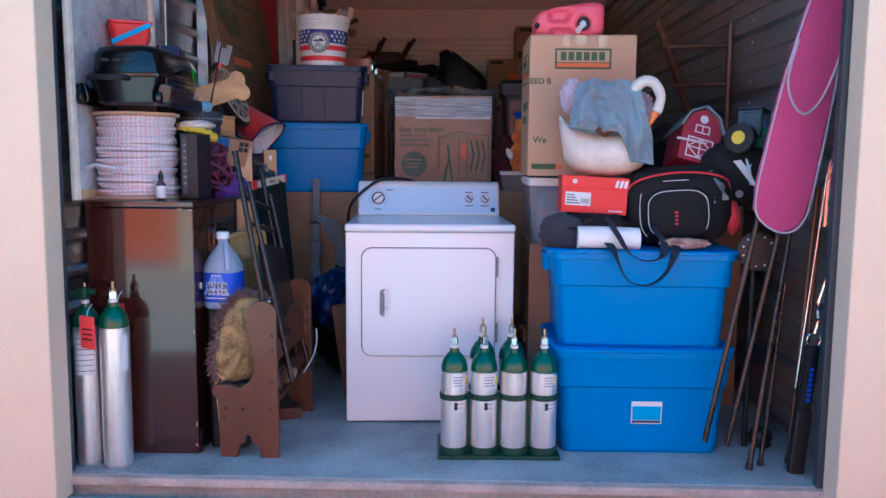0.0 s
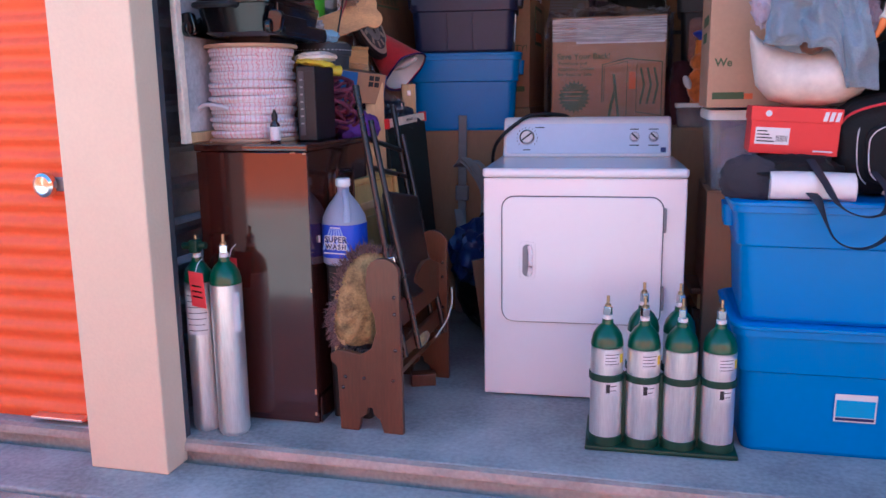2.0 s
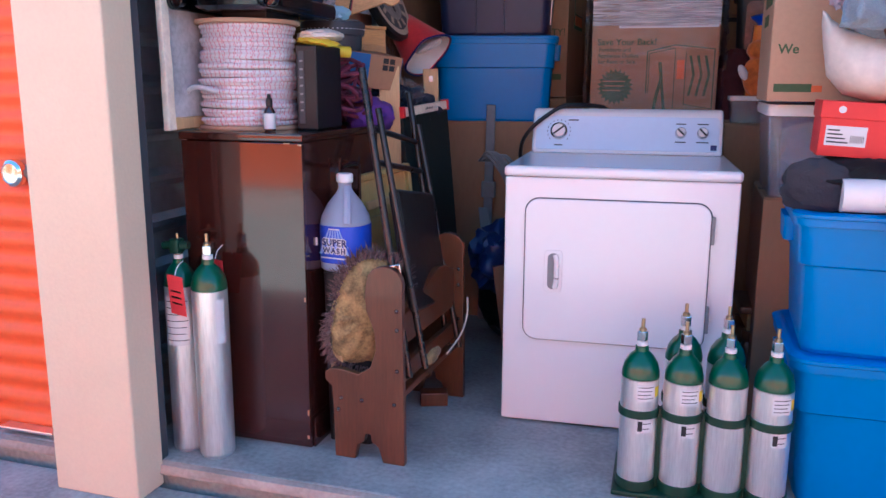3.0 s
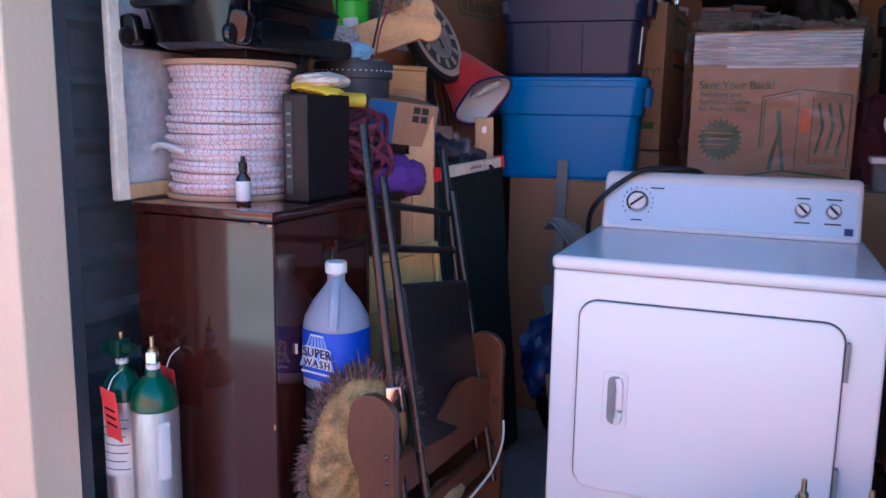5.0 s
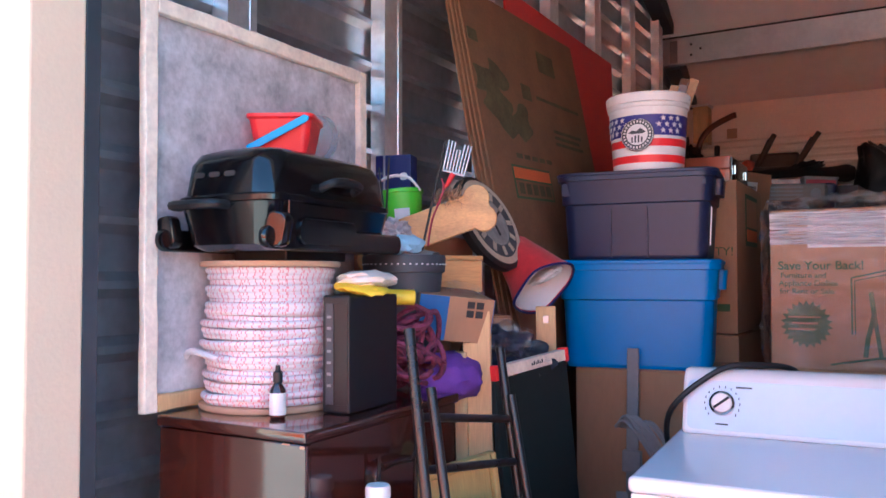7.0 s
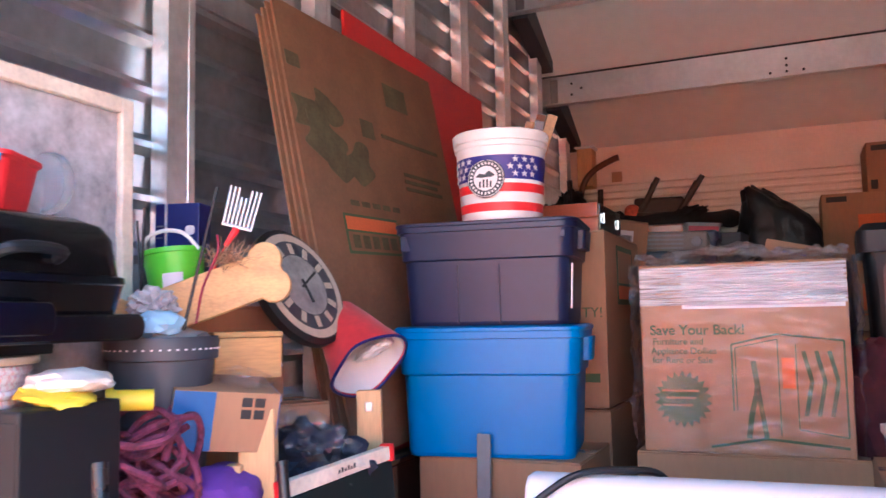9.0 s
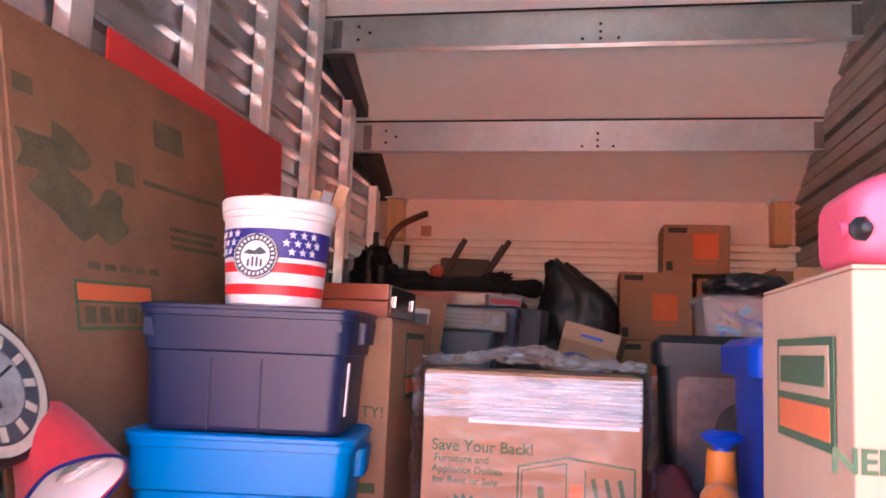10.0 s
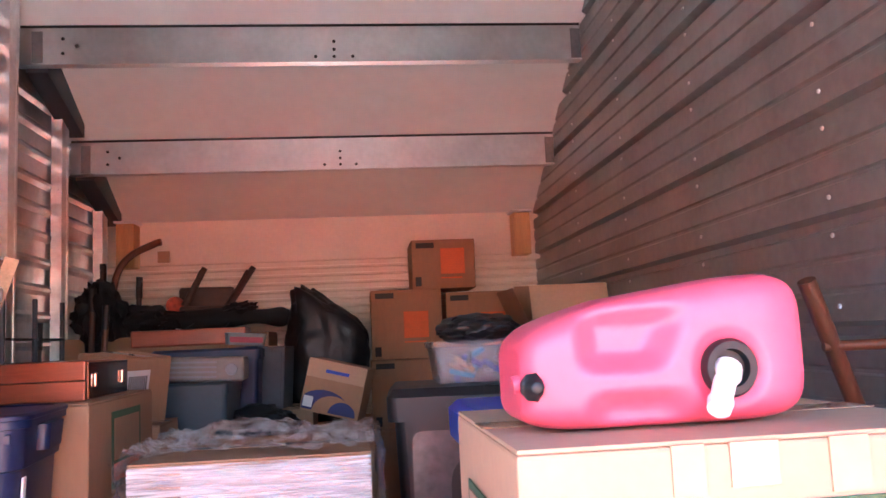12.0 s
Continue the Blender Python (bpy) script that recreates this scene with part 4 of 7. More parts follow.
# wooden bone plaque
outline = []
for cx, cz, a0, a1 in ((0.2, 0.035, -40, 150), (-0.2, 0.035, 30, 220), (-0.2, -0.035, 140, 330), (0.2, -0.035, 210, 400)):
    for k in range(9):
        a = radians(a0 + (a1 - a0) * k / 8)
        outline.append((cx + 0.045 * math.cos(a), cz + 0.045 * math.sin(a)))
M = Matrix(((0.86, -0.46, -0.2, 0), (0.4, 0.87, 0.0, 0), (0.3, -0.08, 0.95, 0), (0, 0, 0, 1)))
bone = solid("wooden_bone", slab(outline, 0.022, at=Matrix.Translation((-1.275, 3.9, 1.475)) @ M.to_quaternion().to_matrix().to_4x4() @ pose(0, 0, 0, 0, -6) @ Matrix.Diagonal((0.9, 1, 0.92, 1)), bevel=0.004), PINEX, "bone-shaped pale wooden plaque lying across a pot", "plaque")
tuft = bmesh.new()
random.seed(21)
for k in range(420):   # loose fibres on the end of the bone
    p = Vector((random.gauss(0, 0.022), random.gauss(0, 0.02), random.uniform(0, 0.03)))
    q = p + Vector((random.gauss(0, 0.02), random.gauss(0, 0.02), random.gauss(0.012, 0.014)))
    w = Vector((random.uniform(-1, 1), random.uniform(-1, 1), 0.2)).normalized() * 0.0012
    tuft.faces.new([tuft.verts.new(c) for c in (p + w, p - w, q - w * 0.4, q + w * 0.4)])
solid("coir_fibre", tuft, CARDEDGE, "tuft of brown coir fibre on a wooden plaque", "fibre", kind="stuff", at=pose(-1.215, 3.945, 1.55))
solid("twig", hose([(-1.235, 3.86, 1.42), (-1.225, 3.87, 1.5), (-1.2, 3.89, 1.58), (-1.21, 3.9, 1.62)], 0.003, 5, 4), BARNRED, "thin red stick leaning on the plaque", "stick")
sp = thing("spatula", "slotted steel grill spatula with a red handle", "spatula", pose(-1.23, 3.96, 1.555, 0, 14, 40) @ Matrix.Diagonal((0.72, 0.72, 0.72, 1)))
for k in range(8):
    part("slat", rod((-0.045 + 0.013 * k, 0, 0.13), (-0.05 + 0.0142 * k, 0, 0.26 - 0.03 * (k in (3, 4))), 0.005, seg=6), DULLSTEEL, sp)
part("collar", box(-0.05, 0.05, -0.005, 0.005, 0.125, 0.135, 0.002), DULLSTEEL, sp)
part("handle", rod((0, 0, 0.125), (-0.02, 0, 0.06), 0.013, 0.008, bm=rod((-0.02, 0, 0.06), (-0.06, -0.02, -0.14), 0.004)), RED, sp)

pbox = thing("pine_box", "small pine wood box with a rope handle", "wooden box", pose(-1.35, 4.13, 1.283, 0, 0, 57))
part("board", box(-0.085, 0.085, -0.13, -0.115, 0, 0.1, 0.003), PINEX, pbox)
part("board", box(-0.085, 0.085, 0.115, 0.13, 0, 0.1, 0.003), PINEX, pbox)
part("end_board", box(0.07, 0.086, -0.114, 0.114, 0, 0.1, 0.003), PINE, pbox)
part("end_board", box(-0.086, -0.07, -0.114, 0.114, 0, 0.1, 0.003), PINE, pbox)
part("lid_board", box(-0.088, 0.088, -0.132, 0.132, 0.101, 0.115, 0.003), PINEX, pbox)
part("rope_handle", hose([(0.087, -0.05, 0.06), (0.115, -0.04, 0.03), (0.125, 0, 0.015), (0.115, 0.04, 0.03), (0.087, 0.05, 0.06)], 0.007), ROPE, pbox)
under = carton("cardboard_box", "brown cardboard box with red marks in the heap", pose(-1.36, 4.34, 0.993, 0, 0, 57), 0.24, 0.2, 0.2)
part("red_mark", plates([(-0.02, 0.03, 0.11, 0.15), (0.05, 0.09, 0.11, 0.15)], -0.103), SHOERED, under)

blu = thing("product_box", "blue and brown product box under torn plastic film", "box", pose(-1.185, 3.86, 1.1, 8, 6, 48) @ Matrix.Diagonal((0.85, 0.85, 0.85, 1)))
part("carton", box(-0.13, 0.13, -0.07, 0.16, 0.07, 0.22, 0.003), CARD, blu)
part("blue_print", plates([(-0.129, -0.03, 0.072, 0.218)], -0.0715), DEEPBLUE, blu)
part("side_print", box(0.1305, 0.132, -0.068, 0.158, 0.072, 0.218), DEEPBLUE, blu)
for i in range(2):
    for j in range(2):
        part("care_symbol", plates([(0.035 + 0.032 * i, 0.06 + 0.032 * i, 0.155 + 0.03 * j, 0.178 + 0.03 * j)], -0.0725), INK, blu)
part("film_corner", blob(0.07, 0.1, 0.02, 0.3, 5, 4, 9, at=pose(0.06, 0.06, 0.235)), BAGFILM, blu, "torn clear film")
# soft dark lump, added only to darken the gap between the heaped boxes
solid("dark_filler", blob(0.15, 0.12, 0.1, 0.35, 3, 4, 4, at=pose(-1.16, 4.2, 1.06)), material("dark_blue_filler", (0.012, 0.018, 0.04), 0.85, vary=0.5, size=14), "dark blue lump added to darken a gap in the heap", "clothes")
solid("plastic_bag", blob(0.13, 0.08, 0.08, 0.35, 4, 5, 12, at=pose(-1.13, 4.16, 1.1, 0, 25)), BAGFILM, "crumpled clear plastic bag in the heap", "plastic bag")

tangle = None
random.seed(5)
for k in range(34):
    c = Vector((-1.19 + random.uniform(-0.06, 0.05), 3.66 + random.uniform(-0.06, 0.06), 1.13 + random.uniform(-0.07, 0.11)))
    ax = Vector((random.uniform(-1, 1), random.uniform(-1, 1), random.uniform(-0.6, 0.6))).normalized()
    bx = ax.cross(Vector((random.uniform(-1, 1), random.uniform(-1, 1), 1))).normalized()
    r = random.uniform(0.035, 0.075)
    tangle = hose([c + r * (ax * math.cos(a) + bx * math.sin(a) * 0.8) for a in np.linspace(0, 5.4, 7)], 0.0075, 6, 5, bm=tangle)
solid("rope_tangle", tangle, MAROONROPE, "tangled maroon and pink climbing rope", "rope", kind="stuff")
solid("purple_bag", blob(0.09, 0.13, 0.07, 0.15, 2.5, 4, 3, at=pose(-1.15, 3.83, 1.05)), PURPLE, "purple cloth bag in the heap", "bag")

# wall clock leaning in the heap
clock = thing("wall_clock", "large round clock with a cream dial and dark ring", "clock", pose(-1.285, 4.32, 1.505, -25, 0, 86) @ Matrix.Diagonal((0.8, 0.8, 0.8, 1)))
part("case", lathe([(0.215, 0), (0.222, 0.01), (0.222, 0.035), (0.205, 0.045)], 40, at=pose(0, 0, 0, 90)), BLACK, clock)
part("dial_ring", lathe([(0.2, 0.0), (0.2, 0.0465)], 40, at=pose(0, 0, 0, 90)), CREAM, clock)
part("dark_ring", lathe([(0.17, 0.0), (0.17, 0.048)], 40, at=pose(0, 0, 0, 90)), DARKGREY, clock)
part("dial", lathe([(0.115, 0.0), (0.115, 0.0495)], 40, at=pose(0, 0, 0, 90)), material("grey_dial", (0.3, 0.29, 0.27), 0.5, vary=0.4, size=14), clock)
for k in range(12):
    a = 30 * k
    part("hour_mark", box(-0.011, 0.011, -0.051, -0.047, 0.12, 0.16), CREAM, clock, at=pose(0, 0, 0, 0, a))
part("hand_bar", box(-0.004, 0.004, -0.054, -0.05, -0.02, 0.1), INK, clock, at=pose(0, 0, 0, 0, 60))
part("hand_bar", box(-0.005, 0.005, -0.054, -0.05, -0.02, 0.07), INK, clock, at=pose(0, 0, 0, 0, 170))

# red hood with a white lining
hood = thing("foam_hood", "red padded hood with navy trim and white lining", "hood", pose(-1.238, 4.5, 1.412, 0, 0, 0) @ Matrix.Diagonal((0.9, 0.9, 0.9, 1)))
Q = (Vector((0.66, -0.3, -0.66))).normalized().to_track_quat("Z", "Y").to_matrix().to_4x4()


def slack(b, amount, seed):
    for v in b.verts:
        q = v.co * 7 + Vector((seed, 0, 0))
        v.co += Vector((noise.noise(q), noise.noise(q + Vector((9, 0, 0))), 0.6 * noise.noise(q + Vector((0, 7, 0))))) * amount
    return b


part("shell", slack(lathe([(0.02, -0.07), (0.055, -0.05), (0.085, 0.03), (0.112, 0.12), (0.135, 0.2), (0.13, 0.203), (0.108, 0.12), (0.08, 0.03), (0.01, -0.03)], 48, at=Q), 0.022, 2), REDCLOTH, hood)
part("trim", slack(hose([Q @ Vector((0.134 * math.cos(a), 0.134 * math.sin(a), 0.203)) for a in np.linspace(0, 2 * math.pi, 25)], 0.005, 6, 3), 0.022, 2), NAVY, hood, "navy bound edge")
part("lining", slack(lathe([(0.01, -0.022), (0.079, 0.034), (0.107, 0.123), (0.127, 0.198), (0.124, 0.198), (0.103, 0.125), (0.075, 0.04), (0.01, -0.015)], 48, at=Q), 0.022, 2), PAPER, hood, "white quilted lining")
part("white_flap", slack(blob(0.055, 0.075, 0.02, 0.2, 3, 4, 2, at=Q @ pose(0.03, 0.02, 0.15, 25, 30)), 0.012, 4), PAPER, hood, "white padded flap")

# flattened cartons leaning on the wall
DULLCARD = material("dull_cardboard", (0.225, 0.124, 0.066), 0.9, vary=0.22, size=5, grain=70, bump=0.25)
flat = [thing("flattened_carton", "flattened brown moving carton leaning on the wall", "cardboard sheet", pose(-1.235 - 0.014 * k, 4.57 - 0.022 * k, 0.995, 2, -10.5 + 0.3 * k, 0), "flattened cartons") for k in range(4)]
for k, f in enumerate(flat):
    b = box(-0.005, 0.003, 0.0, 1.25, 0, 1.5 - 0.03 * k, 0.001)
    for v in b.verts:
        v.co.x += 0.012 * noise.noise(v.co * 1.5 + Vector((k, 0, 0)))
    part("sheet", b, DULLCARD, f)
FM = pose(0.0042, 0.62, 0.0, 0, 0, 90)
part("logo_frame", plates([(-0.42, -0.02, 0.65, 0.79)], 0), PRINTGREEN, flat[0], "upside-down green and orange logo shape", at=FM)
part("logo_field", plates([(-0.408, -0.032, 0.66, 0.726)], -0.0012), DULLCARD, flat[0], at=FM)
part("logo_bar", plates([(-0.408, -0.032, 0.734, 0.78)], -0.0012), PRINTORANGE, flat[0], at=FM)
for k in range(5):
    part("logo_stroke", plates([(-0.385 + 0.07 * k, -0.335 + 0.07 * k, 0.67, 0.716)], -0.0022), PRINTFADE, flat[0], at=FM)
    part("print_word", plates([(-0.35 + 0.08 * k, -0.29 + 0.08 * k, 0.822, 0.842)], 0), PRINTFADE, flat[0], at=FM)
for x0, x1, z0, z1 in ((0.0, 0.54, 1.122, 1.138), (0.1, 0.3, 1.27, 1.37), (0.14, 0.5, 0.985, 1.0), (0.14, 0.46, 0.955, 0.97), (0.14, 0.5, 0.925, 0.94), (-0.16, -0.06, 1.1, 1.17), (-0.6, -0.52, 1.27, 1.32)):
    part("print_block", plates([(x0, x1, z0, z1)], 0), PRINTFADE, flat[0], at=FM)
for n, (cx, cz, r) in enumerate(((-0.52, 1.12, 0.1), (-0.4, 1.16, 0.09), (-0.45, 1.05, 0.12), (-0.36, 0.97, 0.08), (-0.22, 0.985, 0.1))):
    pts = [(cx + r * (1 + 0.35 * math.sin(3 * a + cx * 9)) * math.cos(a), cz + r * (1 + 0.3 * math.cos(2 * a + n)) * math.sin(a) * 0.7) for a in np.linspace(0, 2 * math.pi, 26)[:-1]]
    part("print_picture", slab(pts, 0.0008, at=FM @ pose(0, -0.0009 - 0.0004 * n, 0)), PRINTFADE, flat[0], "faded green picture")
red = solid("red_board", box(-0.006, 0.006, 0, 1.5, 0, 1.62, 0.003), material("red_board", (0.6, 0.025, 0.03), 0.5, vary=0.1), "large red foam board leaning on the wall", "board", at=pose(-1.49, 5.05, 0.995, 0, -2.2, 0))

# patriotic bucket on the totes
bk = thing("plastic_bucket", "white plastic bucket with red stripes and blue starred band", "bucket", pose(-0.884, 4.94, 1.728))
part("bucket_wall", lathe([(0.128, 0), (0.132, 0.004), (0.148, 0.235), (0.153, 0.237), (0.155, 0.25), (0.151, 0.253), (0.157, 0.256), (0.16, 0.285), (0.156, 0.29), (0.148, 0.288), (0.14, 0.2), (0.125, 0.01)], 44), WHITEPLASTIC, bk)


def band(z0, z1, mat, name, off=0.0008):
    r = lambda z: 0.132 + (z - 0.004) * 0.016 / 0.231 + off
    return part(name, lathe([(r(z0) - 0.003, z0), (r(z0), z0 + 0.0002), (r(z1), z1 - 0.0002), (r(z1) - 0.003, z1)], 44), mat, bk)


band(0.028, 0.056, RED, "red_stripe")
band(0.088, 0.116, RED, "red_stripe")
band(0.128, 0.205, material("flag_blue", (0.025, 0.025, 0.22), 0.45, vary=0.1), "blue_band")
star = [(math.sin(k * math.pi / 5) * (0.012 if k % 2 == 0 else 0.0048), math.cos(k * math.pi / 5) * (0.012 if k % 2 == 0 else 0.0048)) for k in range(10)]
for k in range(12):
    for row in range(3):
        a = -165 + 12.5 * k + 6 * (row % 2)
        if -108 < a < -62:
            continue
        part("star", slab(star, 0.002, at=pose(0, 0, 0, 0, 0, a + 90) @ pose(0, -0.1448 - 0.0012 * row, 0.145 + 0.023 * row, -3.9)), PAPER, bk)
EM = pose(0, -0.1452, 0.13, -3.9)
for r, m, d in ((0.062, INK, 0.003), (0.06, PAPER, 0.004), (0.058, DARKGREY, 0.005), (0.04, PAPER, 0.006)):
    part("emblem_ring", lathe([(r, 0), (r, d)], 32, at=EM @ pose(0, 0, 0, 90)), m, bk)
part("emblem_hill", slab([(-0.034, 0.006), (-0.02, 0.016), (-0.004, 0.012), (0.012, 0.024), (0.033, 0.008), (0.02, 0.003), (-0.016, 0.002)], 0.001, at=EM @ pose(0, -0.0068, 0)), DARKGREY, bk)
for x, h in ((-0.018, 0.02), (-0.006, 0.026), (0.006, 0.026), (0.018, 0.02)):
    part("emblem_post", plates([(x - 0.003, x + 0.003, -0.03, -0.03 + h)], 0), DARKGREY, bk, at=EM @ pose(0, -0.0058, 0))
for k in range(26):
    a = 2 * math.pi * k / 26
    part("emblem_dash", box(-0.003, 0.003, -0.0062, -0.0045, 0.045, 0.053), PAPER, bk, at=EM @ pose(0, 0, 0, 0, math.degrees(a)))
part("bail", hose([(-0.158, 0, 0.27), (-0.13, 0.06, 0.285), (0, 0.1, 0.29), (0.13, 0.06, 0.285), (0.158, 0, 0.27)], 0.003), CHROME, bk)
for k in range(7):
    solid("wood_offcut", box(-0.017, 0.017, -0.007, 0.007, 0, 0.31 + 0.03 * (k % 3), 0.002), CARDEDGE if k % 2 else BENCHWOOD, "wooden offcut standing in a bucket", "wood offcut", "offcuts in the bucket", at=pose(-0.89 + 0.012 * k, 4.96 + 0.012 * (k % 4), 1.74, 2 * k - 7, 12 + 3 * (k % 3), 12 * k - 30))
for k in range(6):
    solid("rope_loop", hose([(-0.99 + 0.01 * k, 4.93, 2.0), (-0.95, 4.91 + 0.01 * k, 2.03 + 0.004 * k), (-0.89, 4.91, 2.035), (-0.86, 4.94 + 0.008 * k, 1.99)], 0.004, 5), CARDEDGE, "loop of brown cord in a bucket", "cord", "cords in the bucket")

# ---- bench, jug, chairs, boards between cabinet and dryer ----
bench = thing("bench", "small stained pine bench with carved ends and a cut-out", "bench", pose(-0.875, 3.11, 0, 0, 0, -2))
end = []
side = [(-0.115, 0), (-0.045, 0), (-0.035, 0.05), (-0.012, 0.065), (-0.008, 0.09), (0.008, 0.09), (0.012, 0.065), (0.035, 0.05), (0.05, 0), (0.122, 0), (0.122, 0.16), (0.12, 0.3), (0.118, 0.56)]
top = [(0.06 + 0.06 * math.cos(a), 0.58 + 0.055 * math.sin(a)) for a in np.linspace(0, math.pi, 9)]
front = [(-0.005, 0.54), (0.0, 0.49), (0.025, 0.43), (0.03, 0.37), (0.01, 0.31), (-0.03, 0.285), (-0.08, 0.295), (-0.125, 0.295), (-0.145, 0.28), (-0.145, 0.255), (-0.122, 0.235), (-0.118, 0.12)]
outline = side + top + front
for y in (0.0, 0.6):
    e2 = part("end_panel", slab(outline, 0.024, at=pose(0, y, 0), bevel=0.003), BENCHWOOD, bench)
    for x, z in ((0.1, 0.5), (0.1, 0.44), (0.1, 0.31), (0.09, 0.2), (-0.09, 0.2), (-0.02, 0.2), (-0.1, 0.16)):
        part("plug", lathe([(0.007, 0), (0.006, 0.003), (0.003, 0.005)], 10, at=pose(x, y, z, 90)), LACQUER, e2)
part("seat", box(-0.12, 0.09, 0.025, 0.6, 0.19, 0.212, 0.003), BENCHWOOD, bench)
back_rail = [(0.025, 0.36), (0.6, 0.36), (0.6, 0.5), (0.5, 0.535), (0.42, 0.545), (0.3, 0.51), (0.2, 0.47), (0.1, 0.46), (0.025, 0.44)]
part("back_rail", slab(back_rail, 0.02, at=pose(0.085, 0, 0, 0, 0, 90), bevel=0.003), BENCHWOOD, bench)
part("stretcher", box(0.07, 0.09, 0.025, 0.6, 0.24, 0.3, 0.003), BENCHWOOD, bench)
cush = thing("cushion", "tan tapestry cushion with a shaggy fringe on the bench", "cushion", pose(-0.925, 3.235, 0.455, -13, 4, -52))
pad_mesh = blob(0.048, 0.112, 0.178, 0.04, 3, 5, 5, power=2.6)
for v in pad_mesh.verts:   # pleats drawn in from the rim
    a = math.atan2(v.co.z, v.co.y)
    d = math.hypot(v.co.y / 0.115, v.co.z / 0.18)
    v.co.x *= 1 + 0.16 * math.sin(13 * a) * d
part("pad", pad_mesh, CUSHION, cush)
random.seed(11)
fr = bmesh.new()
for k in range(1500):
    a = random.uniform(0, 2 * math.pi)
    p = Vector((random.uniform(-0.02, 0.035), 0.115 * math.copysign(abs(math.cos(a)) ** 0.7, math.cos(a)), 0.18 * math.copysign(abs(math.sin(a)) ** 0.7, math.sin(a))))
    q = p * random.uniform(1.08, 1.24) + Vector((random.uniform(-0.02, 0.02), random.uniform(-0.014, 0.014), random.uniform(-0.014, 0.014)))
    w = Vector((random.uniform(-1, 1), random.uniform(-1, 1), random.uniform(-1, 1))).normalized() * 0.0035
    u = w.cross(q - p).normalized() * 0.0035
    v3 = [fr.verts.new(c) for c in (p + w, p - w, p + u, q)]
    for t3 in ((0, 1, 3), (1, 2, 3), (2, 0, 3)):
        fr.faces.new([v3[t] for t in t3])
part("fringe", fr, FRINGE, cush, "frayed mixed-colour fringe")["kind"] = "stuff"
solid("cushion", blob(0.04, 0.1, 0.03, 0.15, 3, 3, 3, at=pose(-0.795, 3.46, 0.25, 0, 20)), CUSHION, "yellow floral cushion hanging through the bench", "cushion")
solid("bowed_stick", hose([(-0.72, 3.45, 0.26), (-0.7, 3.55, 0.3), (-0.69, 3.6, 0.36), (-0.695, 3.62, 0.42)], 0.0035), material("pale_cane", (0.6, 0.55, 0.45), 0.6), "pale bent cane beside the bench", "cane")
solid("timber_offcut", box(-0.02, 0.02, -0.01, 0.01, 0, 0.34, 0.002), PINE, "raw pine stick behind the bench", "timber", at=pose(-0.985, 3.18, 0.02, 0, -4, 10))
solid("timber_block", box(-0.05, 0.05, -0.03, 0.03, 0, 0.05, 0.003), BENCHWOOD, "short brown block on the floor", "timber", at=pose(-0.82, 3.62, 0.0, 0, 0, 20))
solid("timber_plank", box(-0.045, 0.045, -0.012, 0.012, 0, 0.48, 0.003), BENCHWOOD, "brown plank leaning behind the bench", "timber", at=pose(-0.57, 3.95, 0.0, 0, -8, 15))

stand = thing("plastic_crate", "black plastic crate between cabinet and bench", "crate", pose(-0.985, 3.33, 0))
part("crate_body", loft([(0, 0.075, 0.11, 0.015), (0.57, 0.08, 0.12, 0.015), (0.578, 0.082, 0.122, 0.015)], 3), BLACK, stand)
jug = thing("jug", "milky gallon jug of blue-labelled wash liquid, white cap", "jug", pose(-1.01, 3.275, 0.58, 0, 0, -8))
part("jug_body", loft([(0, 0.066, 0.066, 0.05), (0.008, 0.075, 0.075, 0.058), (0.15, 0.075, 0.075, 0.058), (0.175, 0.072, 0.072, 0.058), (0.215, 0.053, 0.053, 0.045), (0.25, 0.028, 0.028, 0.027), (0.262, 0.021, 0.021, 0.02), (0.285, 0.021, 0.021, 0.02)], 7), JUGPLASTIC, jug)
part("cap", lathe([(0.026, 0.282), (0.027, 0.285), (0.027, 0.305), (0.024, 0.31)], 24), WHITEPLASTIC, jug)
part("grip", hose([(0.02, -0.02, 0.265), (0.035, -0.045, 0.24), (0.045, -0.06, 0.2), (0.05, -0.07, 0.16)], 0.013), JUGPLASTIC, jug)
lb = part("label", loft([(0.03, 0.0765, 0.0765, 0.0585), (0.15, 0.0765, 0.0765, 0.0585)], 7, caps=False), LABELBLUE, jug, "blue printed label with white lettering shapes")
PALEBLUE = material("pale_blue_print", (0.3, 0.42, 0.8), 0.45, vary=0.15, size=20)
for k in range(6):
    x = -0.05 + 0.02 * k
    part("ray", slab([(x - 0.0055, 0.06), (x + 0.0055, 0.06), (0.38 * x + 0.0022, 0.139), (0.38 * x - 0.0022, 0.139)], 0.001, at=pose(0.004, -0.0778, 0)), PALEBLUE, lb)
part("shower_bar", plates([(-0.016, 0.024, 0.139, 0.1425)], -0.0768), PAPER, lb)
for words, size, z, gap in (("SUPER", 0.03, 0.098, 1.08), ("WASH", 0.025, 0.072, 1.3)):
    text(words, size, PAPER, lb, pose(0.006, -0.0788, z), bold=0.0032, spacing=gap)
    text(words, size, NAVY, lb, pose(0.006, -0.0802, z), bold=0.0006, spacing=gap)
part("print_line", plates([(-0.045, 0.045, 0.046, 0.05)], -0.0768), PAPER, lb)
part("side_mark", plates([(-0.072, -0.058, 0.085, 0.11)], -0.0768), PAPER, lb)


